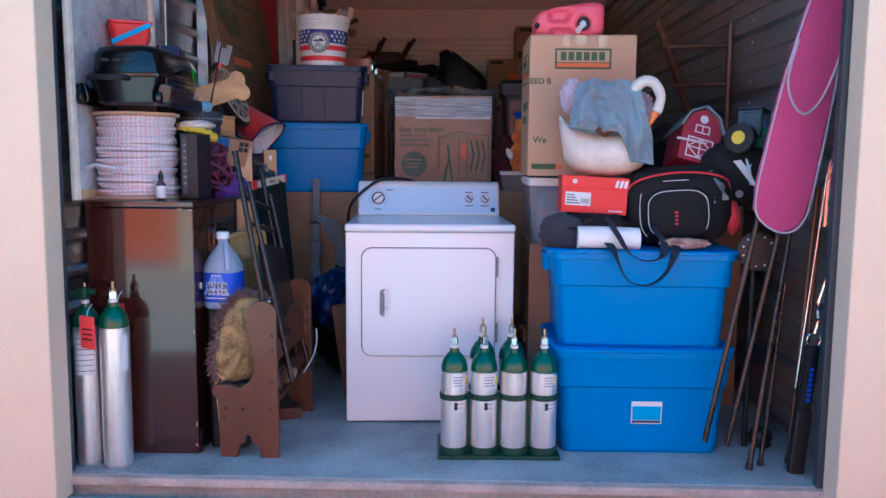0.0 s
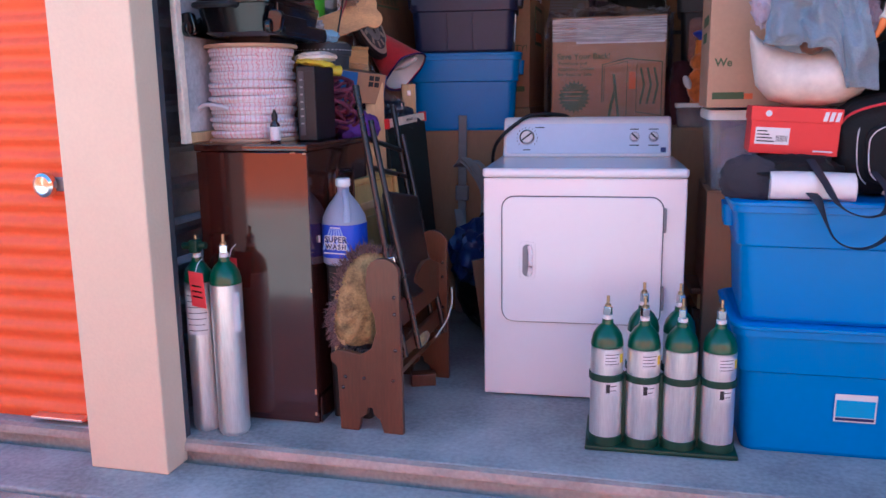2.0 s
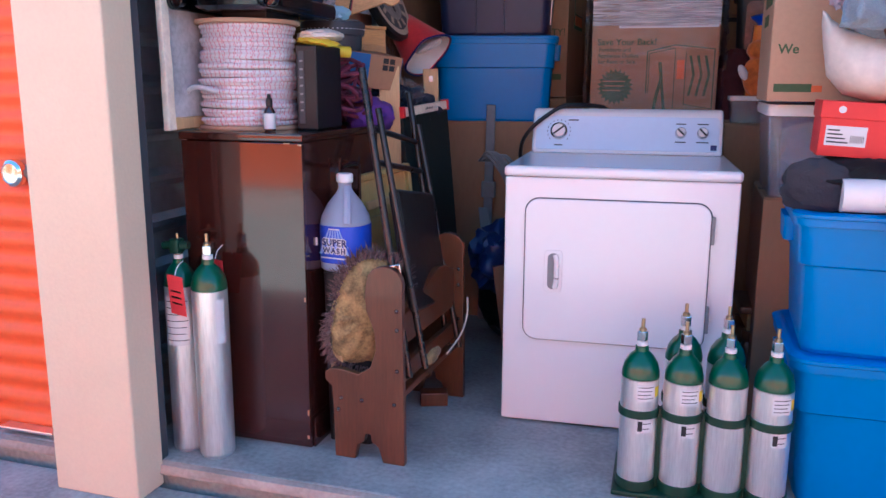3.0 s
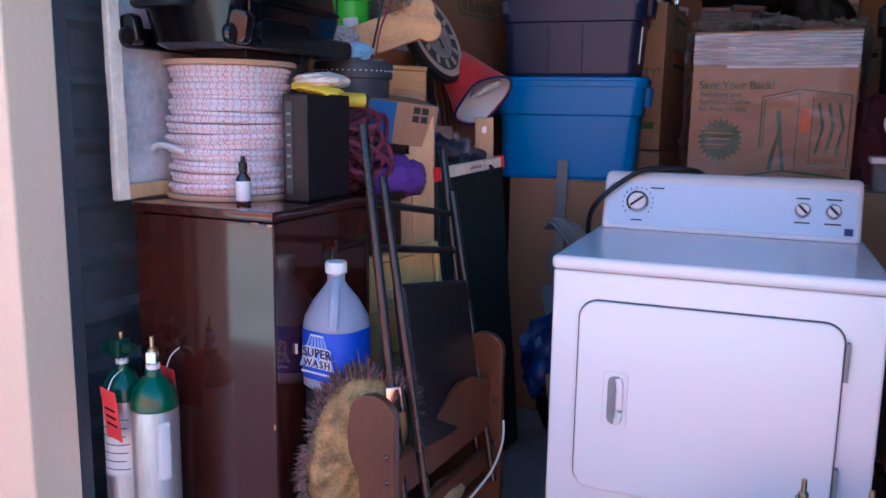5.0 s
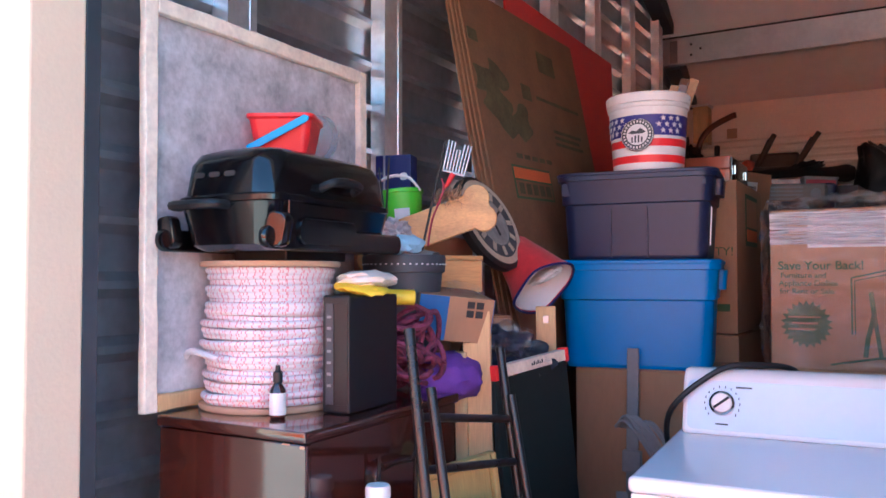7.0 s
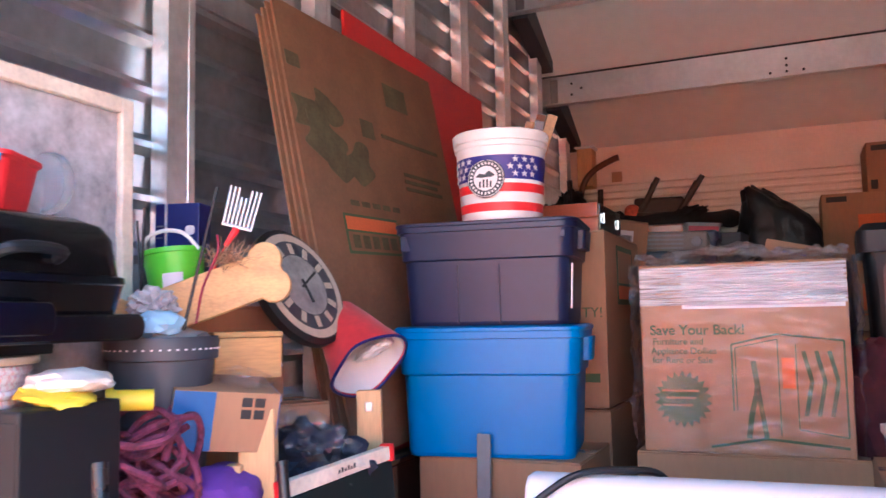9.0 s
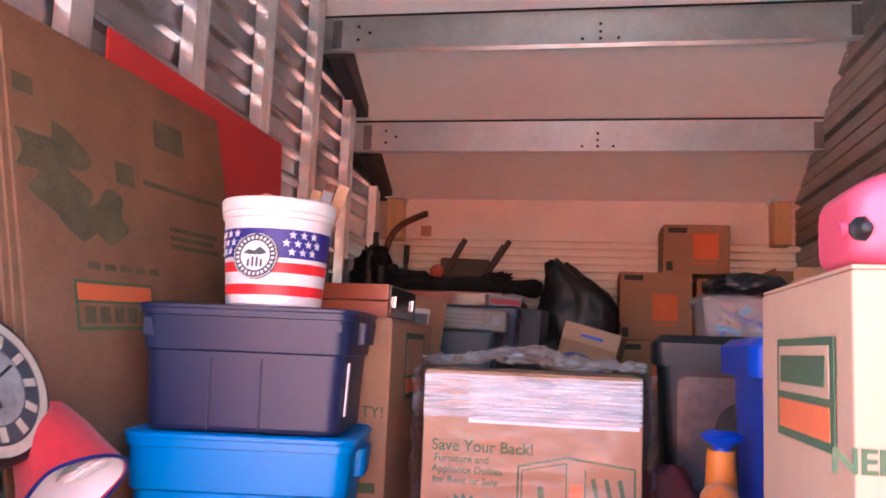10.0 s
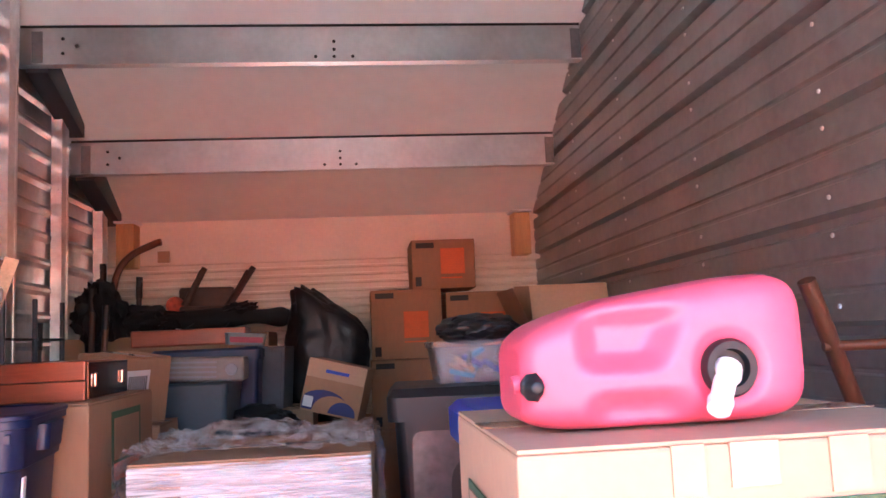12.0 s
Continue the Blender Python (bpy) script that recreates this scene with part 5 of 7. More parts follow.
def folding_chair(at, label):
    c = thing("folding_chair", label, "folding chair", at, "folding chairs")
    for x in (-0.25, 0.25):
        part("back_leg", rod((x, 0, 0.0), (x, 0, 0.98), 0.012, bm=rod((x, 0, 0.98), (x, 0, 0.99), 0.013)), STEELTUBE, c)
        part("front_leg", rod((x * 0.9, -0.05, 0.02), (x * 0.9, -0.025, 0.86), 0.011), STEELTUBE, c)
    for z in (0.8, 0.69):
        part("rung", rod((-0.25, 0, z), (0.25, 0, z), 0.01), STEELTUBE, c)
    part("seat", box(-0.215, 0.215, -0.045, -0.01, 0.2, 0.6, 0.012, 3), VINYL, c, "black vinyl seat")
    part("hinge", box(-0.265, -0.245, -0.03, 0.01, 0.3, 0.36, 0.003), CHROME, c)
    return c


Z = Vector((-0.21, 0.15, 0.97)).normalized()
X = Vector((-0.07, 0.997, 0.0))
X = (X - Z * X.dot(Z)).normalized()
Y = Z.cross(X)
folding_chair(Matrix(((X.x, Y.x, Z.x, -0.775), (X.y, Y.y, Z.y, 3.44), (X.z, Y.z, Z.z, 0.22), (0, 0, 0, 1))), "folded black steel tube chair with vinyl seat")
for x, y, w, h0, a in ((-1.072, 3.9, 0.078, 1.235, 2), (-1.105, 3.86, 0.035, 1.12, 2), (-1.06, 4.38, 0.066, 1.232, 0)):
    plank = thing("wooden_trestle", "pale pine trestle stud with a hinge plate", "trestle", pose(x, y, 0, 0, -1, 22), "trestle legs")
    part("leg", box(-w / 2, w / 2, -0.02, 0.02, 0, h0, 0.003), PINE, plank)
    part("hinge_plate", box(-w * 0.14, w * 0.14, -0.0225, -0.0195, h0 - 0.055, h0 - 0.03, 0.001), DULLSTEEL, plank)
gt = thing("folding_table", "dark green folding table with pale wooden edge, on end", "folding table", pose(-0.958, 3.935, 0.025, -4, -3, 83))
part("tabletop", box(0, 0.425, 0.0, 0.02, 0, 1.018, 0.003), CHALK, gt)
part("edge_strip", box(0, 0.425, -0.004, 0.024, 1.02, 1.055, 0.003), WORNWHITE, gt, "pale wooden edge strip")
part("maker_mark", plates([(0.2 + 0.012 * k, 0.207 + 0.012 * k, 1.033, 1.04 + 0.004 * (k % 2)) for k in range(6)], -0.004, 0.0008), INK, gt, "small dark script bars")["kind"] = "stuff"
for x in (-0.003, 0.412):
    part("corner_cap", box(x, x + 0.018, -0.008, 0.026, 1.016, 1.06, 0.003), RED, gt)
yt = thing("tray_table", "pale yellow wooden tray table folded on edge", "tray table", pose(-1.063, 3.475, 0.42, -2, -7, 64))
YPINE = material("yellowed_pine", (0.5, 0.36, 0.13), 0.45, vary=0.25, size=4, stretch=(5, 5, 0.5))
for k in range(3):
    part("tray_board", box(0.026, 0.305, 0, 0.014, 0.135 * k, 0.135 * k + 0.133, 0.003), YPINE, yt)
part("rim", box(0.026, 0.305, -0.014, 0.018, 0.406, 0.428, 0.005), YPINE, yt)
part("rim", box(0.306, 0.324, -0.014, 0.018, 0.0, 0.428, 0.005), YPINE, yt)
part("edge", box(0.0, 0.024, -0.016, 0.03, -0.1, 0.445, 0.006), PINE, yt)
part("batten", box(0.1, 0.24, -0.012, -0.001, 0.3, 0.33, 0.003), PINE, yt)
for x in (0.03, 0.28):
    part("leg", box(x, x + 0.022, 0.016, 0.036, -0.42, 0.3, 0.004), BENCHWOOD, yt)
pn = thing("wooden_board", "dark brown wooden panel leaning beside the cabinet", "panel", pose(-1.071, 3.43, 0.0, 0, 0, 84))
part("board", slab([(x, z + 0.455) for x, z in ring_points(0.075, 0.455, 0.03, 4)], 0.02, at=pose(0, -0.01, 0), bevel=0.004), LACQUER, pn)
part("edge_band", hose([(0.068, -0.012, 0.1), (0.068, -0.012, 0.86), (0.05, -0.012, 0.895), (-0.05, -0.012, 0.895), (-0.068, -0.012, 0.86), (-0.068, -0.012, 0.1)], 0.004, 6, 3), STEELTUBE, pn)
cr = thing("crutch", "grey plastic strap hanging beside the boxes", "strap", pose(-0.915, 4.755, 0.0, 0, 1, 0))
part("strap", box(-0.022, 0.022, -0.006, 0.006, 0.3, 1.07, 0.004), GREYPLASTIC, cr)
part("clip", box(-0.035, 0.035, -0.015, 0.012, 0.62, 0.7, 0.006), GREYPLASTIC, cr)
part("foot", box(-0.03, 0.03, -0.03, 0.03, 0, 0.3, 0.01), GREYPLASTIC, cr)
random.seed(3)
wires = None
for k in range(12):
    o = random.uniform(-0.04, 0.04)
    wires = hose([(-0.86 + o, 4.55, 0.82), (-0.8 + o, 4.5, 0.84 + 0.01 * k % 0.03), (-0.73 + o * 0.5, 4.52, 0.72 + o), (-0.74 + o, 4.5, 0.5 + o), (-0.82 + o, 4.52, 0.42 - o), (-0.88 + o * 0.4, 4.55, 0.6)], 0.006, 6, 6, bm=wires)
solid("cable_coil", wires, GREYPLASTIC, "coiled grey electric cables hanging", "cable", kind="stuff")
solid("blue_tarp", blob(0.13, 0.18, 0.14, 0.35, 2.5, 4, 8, at=pose(-0.69, 4.15, 0.46)), TARP, "crumpled dark blue tarpaulin behind the bench", "tarpaulin")
solid("bin_bag", blob(0.2, 0.16, 0.3, 0.2, 2.5, 4, 2, at=pose(-0.66, 4.42, 0.3)), BAG, "black bin bag on the floor in the dark", "bag")

# ---- prints and film on the wrapped box ----
FY = -0.2515
text("Save Your Back!", 0.043, PRINTGREEN, wrapped, pose(-0.13, FY, 0.374), bold=0.0009)
for line, x, z in (("Furniture and", -0.187, 0.339), ("Appliance Dollies", -0.171, 0.31), ("for Rent or Sale", -0.176, 0.281)):
    text(line, 0.028, PRINTGREEN, wrapped, pose(x, FY, z), bold=0.0005)
burst = [(math.cos(a) * (0.088 if k % 2 else 0.07), math.sin(a) * (0.088 if k % 2 else 0.07)) for k, a in enumerate(np.linspace(0, 2 * math.pi, 45)[:-1])]
part("print_burst", slab(burst, 0.001, at=pose(-0.178, FY - 0.0012, 0.162)), PRINTGREEN, wrapped, "green star-burst print")
for k in range(3):
    part("burst_line", plates([(-0.24 + 0.012 * (k % 2), -0.13 - 0.01 * k, 0.185 - 0.022 * k, 0.191 - 0.022 * k)], FY - 0.0014), CARD, wrapped)


def outline_bars(pts, w, name, mat=PRINTGREEN):
    for (x0, z0), (x1, z1) in zip(pts, pts[1:]):
        d = math.hypot(x1 - x0, z1 - z0)
        part(name, plates([(0, d, -w / 2, w / 2)], 0, 0.0012), mat, wrapped, at=pose(x0, FY, z0, 0, -math.degrees(math.atan2(z1 - z0, x1 - x0)), 0))


outline_bars([(-0.03, 0.13), (-0.03, 0.33), (0.1, 0.36), (0.28, 0.34), (0.28, 0.06)], 0.006, "drawn_truck")
outline_bars([(-0.02, 0.13), (-0.02, 0.32), (0.1, 0.345), (0.1, 0.06)], 0.004, "drawn_truck")
outline_bars([(0.15, 0.33), (0.15, 0.08), (0.28, 0.06)], 0.004, "drawn_truck")
outline_bars([(0.03, 0.28), (0.04, 0.2), (0.02, 0.12), (0.01, 0.05)], 0.016, "drawn_mover")
outline_bars([(0.04, 0.2), (0.05, 0.12), (0.06, 0.05)], 0.014, "drawn_mover")
outline_bars([(-0.1, 0.02), (0.06, 0.05), (0.28, 0.03)], 0.008, "drawn_ramp")
for k in range(3):
    outline_bars([(0.17 + 0.035 * k, 0.31), (0.19 + 0.035 * k, 0.22), (0.17 + 0.035 * k, 0.12)], 0.012, "drawn_goods")
part("orange_patch", plates([(0.11, 0.145, 0.2, 0.29)], FY), PRINTORANGE, wrapped)
film = loft([(0.0, 0.308, 0.258, 0.02), (0.2, 0.306, 0.256, 0.02), (0.4, 0.309, 0.259, 0.02), (0.575, 0.31, 0.26, 0.02), (0.59, 0.29, 0.24, 0.03)], 4, caps=False)
bmesh.ops.subdivide_edges(film, edges=film.edges[:], cuts=3, use_grid_fill=True)
for v in film.verts:
    n = noise.noise(v.co * 9) * 0.008 + noise.noise(v.co * 26) * 0.004
    v.co.x += math.copysign(abs(n), v.co.x) if abs(v.co.x) > 0.29 else 0
    v.co.y += math.copysign(abs(n) * 0.6, v.co.y) if abs(v.co.y) > 0.24 else 0
part("stretch_film", film, FILM, wrapped, "clear crinkled stretch film")


def crinkled(place, nu, nv, bulge, seed):
    """A film sheet: place(u, v) gives a point and the way it bulges in ridged folds."""
    b = bmesh.new()
    rows = []
    for i in range(nu + 1):
        rows.append([])
        for j in range(nv + 1):
            p, d = place(i / nu, j / nv)
            q = p + Vector((seed, seed * 2, 0))
            fold = (1 - abs(noise.noise(q * 7))) ** 4 + 0.5 * (1 - abs(noise.noise(q * 17))) ** 4 + 0.25 * noise.noise(q * 40)
            rows[-1].append(b.verts.new(p + d * bulge * fold))
    for p, q in zip(rows, rows[1:]):
        for j in range(nv):
            b.faces.new((p[j], q[j], q[j + 1], p[j + 1]))
    return b


def over_top(u, v):
    x, y = -0.33 + 0.66 * u, -0.268 + 0.53 * v
    mound = 0.045 * math.exp(-((x + 0.03) / 0.14) ** 2 - ((y - 0.02) / 0.16) ** 2)
    return Vector((x, y, 0.584 + mound - 5 * max(0, abs(x) - 0.31))), Vector((0, 0, 1))


for s in (-1, 1):
    part("film_edge", crinkled(lambda u, v: (Vector((s * 0.308, -0.275 + 0.53 * u, 0.01 + 0.58 * v)), Vector((s, -0.3, 0))), 26, 40, 0.022, 3 + s), CRUMPLE, wrapped)
part("crumpled_film", crinkled(over_top, 60, 44, 0.03, 7), CRUMPLE, wrapped, "crumpled film on top")
# the stretched film's glare is painted as whiteness in this band
part("film_band", plates([(-0.298, 0.297, 0.452, 0.572)], FY - 0.0035), FILMBAND, wrapped, "layers of stretched film with white glare in their colour")
part("sheet_of_paper", plates([(-0.17, 0.29, 0.44, 0.56)], FY), PAPER, wrapped, "white paper slip under the film")
for k in range(8):
    part("film_streak", plates([(-0.16 + 0.02 * (k % 3), 0.24 - 0.03 * (k % 2), 0.448 + 0.0135 * k, 0.4515 + 0.0135 * k)], FY - 0.0016), SKYBLUE if k == 2 else LILAC, wrapped)

# prints on the moving box at the right
MY = -0.2165
part("logo_frame", plates([(-0.125, 0.125, 0.475, 0.565)], MY), PRINTGREEN, moving, "green and orange logo shape")
part("logo_field", plates([(-0.116, 0.116, 0.505, 0.556)], MY - 0.0012), CARDPALE, moving)
part("logo_bar", plates([(-0.116, 0.116, 0.483, 0.501)], MY - 0.0012), PRINTORANGE, moving)
for k in range(6):   # block shapes inside the frame
    x = -0.1 + 0.034 * k
    part("logo_block", plates([(x, x + 0.026, 0.512, 0.55)], MY - 0.0022), PRINTGREEN, moving)
text("NEED B", 0.036, PRINTGREEN, moving, pose(-0.2, MY, 0.42), bold=0.0008)
text("We", 0.04, PRINTGREEN, moving, pose(-0.185, MY, 0.16), bold=0.0008)
part("print_bar", plates([(-0.22, -0.11, 0.03, 0.055)], MY), PRINTGREEN, moving)
part("print_bar", plates([(-0.11, -0.08, 0.03, 0.05)], MY), PRINTORANGE, moving)
for x, w, z0 in ((-0.075, 0.016, 0.574), (-0.01, 0.024, 0.58), (0.085, 0.02, 0.57)):
    part("tape_strip", box(x - w, x + w, MY - 0.0008, MY + 0.002, z0, 0.621), TAPE, moving, "glossy brown tape")
SIDE = pose(-0.239, 0, 0, 0, 0, -90)
part("side_logo", plates([(-0.1, 0.16, 0.42, 0.55)], 0), PRINTGREEN, moving, "green and orange logo shape", at=SIDE)
part("side_field", plates([(-0.085, 0.145, 0.48, 0.54)], -0.0012), CARDPALE, moving, at=SIDE)
part("side_bar", plates([(-0.085, 0.145, 0.432, 0.47)], -0.0012), PRINTORANGE, moving, at=SIDE)
part("side_stroke", plates([(-0.072, 0.132, 0.492, 0.528)], -0.0022), PRINTGREEN, moving, at=SIDE)
for k in range(2):
    part("side_print", plates([(-0.05, 0.16 - 0.08 * k, 0.3 - 0.06 * k, 0.335 - 0.06 * k)], 0), PRINTGREEN, moving, at=SIDE)
carton("cardboard_box", "brown cardboard box under a clear plastic bin", pose(0.53, 4.02, 0), 0.5, 0.5, 0.8)
bin1 = thing("clear_bin", "clear plastic storage bin with a white lid", "storage bin", pose(0.53, 4.0, 0.803))
part("bin_body", loft([(0, 0.235, 0.22, 0.03), (0.27, 0.255, 0.24, 0.03), (0.265, 0.248, 0.233, 0.03), (0.006, 0.228, 0.213, 0.03)], 4), CLEARBIN, bin1)
part("bin_lid", loft([(0.27, 0.262, 0.248, 0.03), (0.285, 0.265, 0.25, 0.03), (0.306, 0.26, 0.246, 0.03)], 4), WHITEPLASTIC, bin1)
part("bin_content", blob(0.2, 0.19, 0.11, 0.2, 3, 3, 6, at=pose(0, 0, 0.13), power=4), LILAC, bin1)


# fuel can lying on the moving box
can = thing("fuel_can", "faded red plastic fuel can lying on a moving box", "fuel can", pose(0.44, 3.86, 1.747, 0, 0, 1) @ Matrix.Diagonal((0.82, 0.84, 0.84, 1)))


def ease(a, b, x):
    t = min(1, max(0, (x - a) / (b - a)))
    return t * t * (3 - 2 * t)


def inside(a, b, w, x):
    return ease(a - w, a + w, x) * (1 - ease(b - w, b + w, x))


body = bmesh.new()
rings = []
for i in range(151):   # rounded sections along the can, lower at its neck end
    u = -1 + 2 * i / 150
    u = math.copysign(1 - (1 - abs(u)) ** 1.5, u)
    x = 0.192 * u
    top = float(np.interp(x, (-0.192, -0.165, -0.06, 0.08, 0.15, 0.192), (0.128, 0.138, 0.166, 0.186, 0.192, 0.194)))
    f = 0.6 + 0.4 * math.sqrt(max(0, 1 - abs(u) ** 7))
    ring = []
    for k in range(120):
        a = 2 * math.pi * k / 120
        c, d = math.cos(a), math.sin(a)
        r = (abs(c) ** 5 + abs(d) ** 5) ** -0.2
        y, z = 0.105 * f * r * c, top / 2 + top / 2 * f * r * d
        if c < -0.3:   # finger recess, grip bar, foot recess and the dish round the spout
            lean = (z - 0.078) * 0.5
            dip = 0.032 * inside(-0.11, -0.022 + lean, 0.024, x) * inside(0.082, 0.14, 0.016, z)
            dip += 0.02 * inside(-0.1, 0.0 - lean * 0.4, 0.026, x) * inside(0.012, 0.042, 0.013, z)
            dip += 0.012 * (1 - ease(0.034, 0.056, math.hypot(x - 0.075, z - 0.07)))
            y += dip * ease(-0.3, -0.6, c)
        ring.append(body.verts.new((x, y, z)))
    rings.append(ring)
for p, q in zip(rings, rings[1:]):
    for k in range(120):
        body.faces.new((p[k], p[(k + 1) % 120], q[(k + 1) % 120], q[k]))
body.faces.new(rings[0][::-1])
body.faces.new(rings[-1])
part("can_body", body, PINKCAN, can, "", 60)
cap = part("cap", lathe([(0.012, -0.03), (0.014, 0), (0.018, 0.003), (0.018, 0.012), (0.012, 0.016), (0.009, 0.026), (0.006, 0.028)], 9, at=pose(-0.178, -0.08, 0.058, 90)), BLACK, can, "black vent cap")
part("nub", rod((-0.2, -0.06, 0.06), (-0.19, -0.06, 0.062), 0.011), PINKCAN, can)
part("spout_collar", lathe([(0.036, 0), (0.037, 0.012), (0.033, 0.018), (0.024, 0.018), (0.022, 0.006)], 28, at=pose(0.075, -0.09, 0.07, 90)), BLACK, can, "black threaded spout collar")
part("spout", lathe([(0.02, 0), (0.021, 0.02), (0.016, 0.03), (0.015, 0.075), (0.018, 0.08), (0.016, 0.1)], 18, at=pose(0.075, -0.095, 0.07, 90) @ pose(0, 0, 0, 38, -40) @ Matrix.Diagonal((0.9, 0.9, 0.75, 1))), material("milky_spout", (0.8, 0.74, 0.74), 0.35, vary=0.1), can, "milky plastic pouring spout")

# shoe box, swan and towel
shoe = thing("shoe_box", "red shoe box with a white size label", "shoe box", pose(0.515, 3.5, 0.972, 0, 3, -2))
part("lower", box(-0.135, 0.135, -0.1, 0.1, 0, 0.11, 0.002), SHOERED, shoe)
part("lid", box(-0.139, 0.139, -0.104, 0.104, 0.105, 0.152, 0.002), SHOERED, shoe)
lbl = part("size_label", plates([(-0.12, -0.015, 0.03, 0.085)], -0.1), PAPER, shoe)
for k in range(4):
    part("print_line", plates([(-0.115, -0.06 - 0.008 * k, 0.038 + 0.011 * k, 0.042 + 0.011 * k)], -0.1015, 0.0008), INK, lbl)
part("barcode", plates([(-0.055 + 0.004 * k, -0.0535 + 0.004 * k, 0.04, 0.06) for k in range(9)], -0.1015, 0.0008), INK, lbl)
part("round_mark", lathe([(0.01, 0), (0.01, 0.0012)], 16, at=pose(-0.085, -0.104, 0.13, 90)), PAPER, shoe)
for k in range(3):
    part("brand_mark", slab([(0.08 + 0.018 * k, 0.112), (0.092 + 0.018 * k, 0.112), (0.098 + 0.018 * k, 0.142), (0.086 + 0.018 * k, 0.142)], 0.0012, at=pose(0, -0.1052, 0)), PAPER, shoe, "white brand shape")
part("small_print", plates([(0.06, 0.12, 0.012, 0.017)], -0.1), PAPER, shoe)


def swan_mesh():
    b = bmesh.new()
    rows = []
    for x, cz, hd, hz in ((-0.2, 0.235, 0.006, 0.02), (-0.19, 0.2, 0.03, 0.05), (-0.175, 0.15, 0.06, 0.08), (-0.13, 0.11, 0.09, 0.09), (-0.06, 0.09, 0.105, 0.09), (0.03, 0.092, 0.11, 0.092), (0.1, 0.1, 0.1, 0.09), (0.15, 0.11, 0.075, 0.075), (0.185, 0.13, 0.035, 0.045), (0.195, 0.14, 0.01, 0.02)):
        rows.append([b.verts.new((x, hd * math.cos(a), cz + hz * math.sin(a))) for a in np.linspace(0, 2 * math.pi, 25)[:-1]])
    for p, q in zip(rows, rows[1:]):
        for k in range(24):
            b.faces.new((p[k], p[(k + 1) % 24], q[(k + 1) % 24], q[k]))
    b.faces.new(rows[0][::-1])
    b.faces.new(rows[-1])
    hose([(0.1, 0, 0.14), (0.09, -0.03, 0.26), (0.1, -0.05, 0.345), (0.135, -0.065, 0.39), (0.18, -0.075, 0.385), (0.208, -0.085, 0.335), (0.202, -0.09, 0.285), (0.19, -0.095, 0.262)], 0.023, 14, 6, bm=b, taper=lambda t: 1.25 - 0.5 * t if t < 0.8 else 0.85 + 0.5 * (t - 0.8))
    n = len(b.faces)
    rod((0.191, -0.095, 0.264), (0.166, -0.1, 0.212), 0.016, 0.006, 10, bm=b)
    b.faces.ensure_lookup_table()
    for f in b.faces[n:]:
        f.material_index = 1
    return b


swan = solid("swan_planter", swan_mesh(), [PLASTER, BEAK], "white painted swan planter with an orange beak on a shoe box", "planter", at=pose(0.575, 3.52, 1.127, 0, 0, -4))
towel = thing("towel", "grey-blue towel heaped over the swan planter", "towel", pose(0.575, 3.53, 1.3))
b = bmesh.new()
NU, NV = 70, 80
rows = []
for iv in range(NV + 1):
    v = iv / NV
    row = []
    for iu in range(NU + 1):
        u = iu / NU
        wide = 0.74 + 0.26 * min(1, v * 1.3)
        x = (-0.175 + 0.33 * u) * wide + 0.035 * max(0, v - 0.4) * u
        ztop = 0.235 - 0.05 * (2 * u - 1) ** 2 + 0.012 * math.sin(9 * u)
        zend = 0.03 - 0.03 * u - (0.12 if u > 0.72 else 0.12 * max(0, (u - 0.55) / 0.17) ** 2)
        if v < 0.3:
            k = v / 0.3
            y, z = 0.1 - 0.17 * k, ztop - 0.1 * (1 - k) ** 2
        else:
            k = (v - 0.3) / 0.7
            y, z = -0.07 - 0.075 * math.sin(min(1, k * 1.25) * math.pi * 0.55), ztop + (zend - ztop) * k
        ripple = math.sin(16 * u + 3 * v + 3 * noise.noise(Vector((u * 2, v * 2, 1)))) * 0.017 * min(1, 0.4 + v) + math.sin(31 * u - 9 * v + 4 * noise.noise(Vector((u * 3, v * 3, 6)))) * 0.005
        lump = 0.045 * noise.noise(Vector((u * 4, v * 4, 3))) + 0.01 * noise.noise(Vector((u * 11, v * 11, 8)))
        row.append(b.verts.new((x + 0.4 * ripple, y + ripple + lump, z + 0.3 * lump)))
    rows.append(row)
for p, q in zip(rows, rows[1:]):
    for k in range(NU):
        b.faces.new((p[k], p[k + 1], q[k + 1], q[k]))
ex = bmesh.ops.extrude_face_region(b, geom=b.faces[:])
for e3 in ex["geom"]:
    if isinstance(e3, bmesh.types.BMVert):
        e3.co += Vector((0, 0.008, -0.004))
part("cloth", b, TOWEL, towel, "", 0)
part("bulk", blob(0.12, 0.075, 0.13, 0.1, 3, 4, 3, at=pose(-0.01, 0.0, 0.08)), TOWEL, towel)
part("second_towel", blob(0.05, 0.05, 0.075, 0.25, 4, 4, 2, at=pose(-0.15, 0.0, 0.16)), LILAC, towel, "folded lilac towel")
part("second_towel", blob(0.04, 0.05, 0.06, 0.25, 4, 4, 5, at=pose(0.16, 0.02, 0.12)), LILAC, towel)
solid("small_brown_toy", blob(0.035, 0.03, 0.025, 0.2, 3, 3, 3, at=pose(0.55, 3.41, 1.315)), BENCHWOOD, "small brown wooden toy tucked in a towel", "toy")

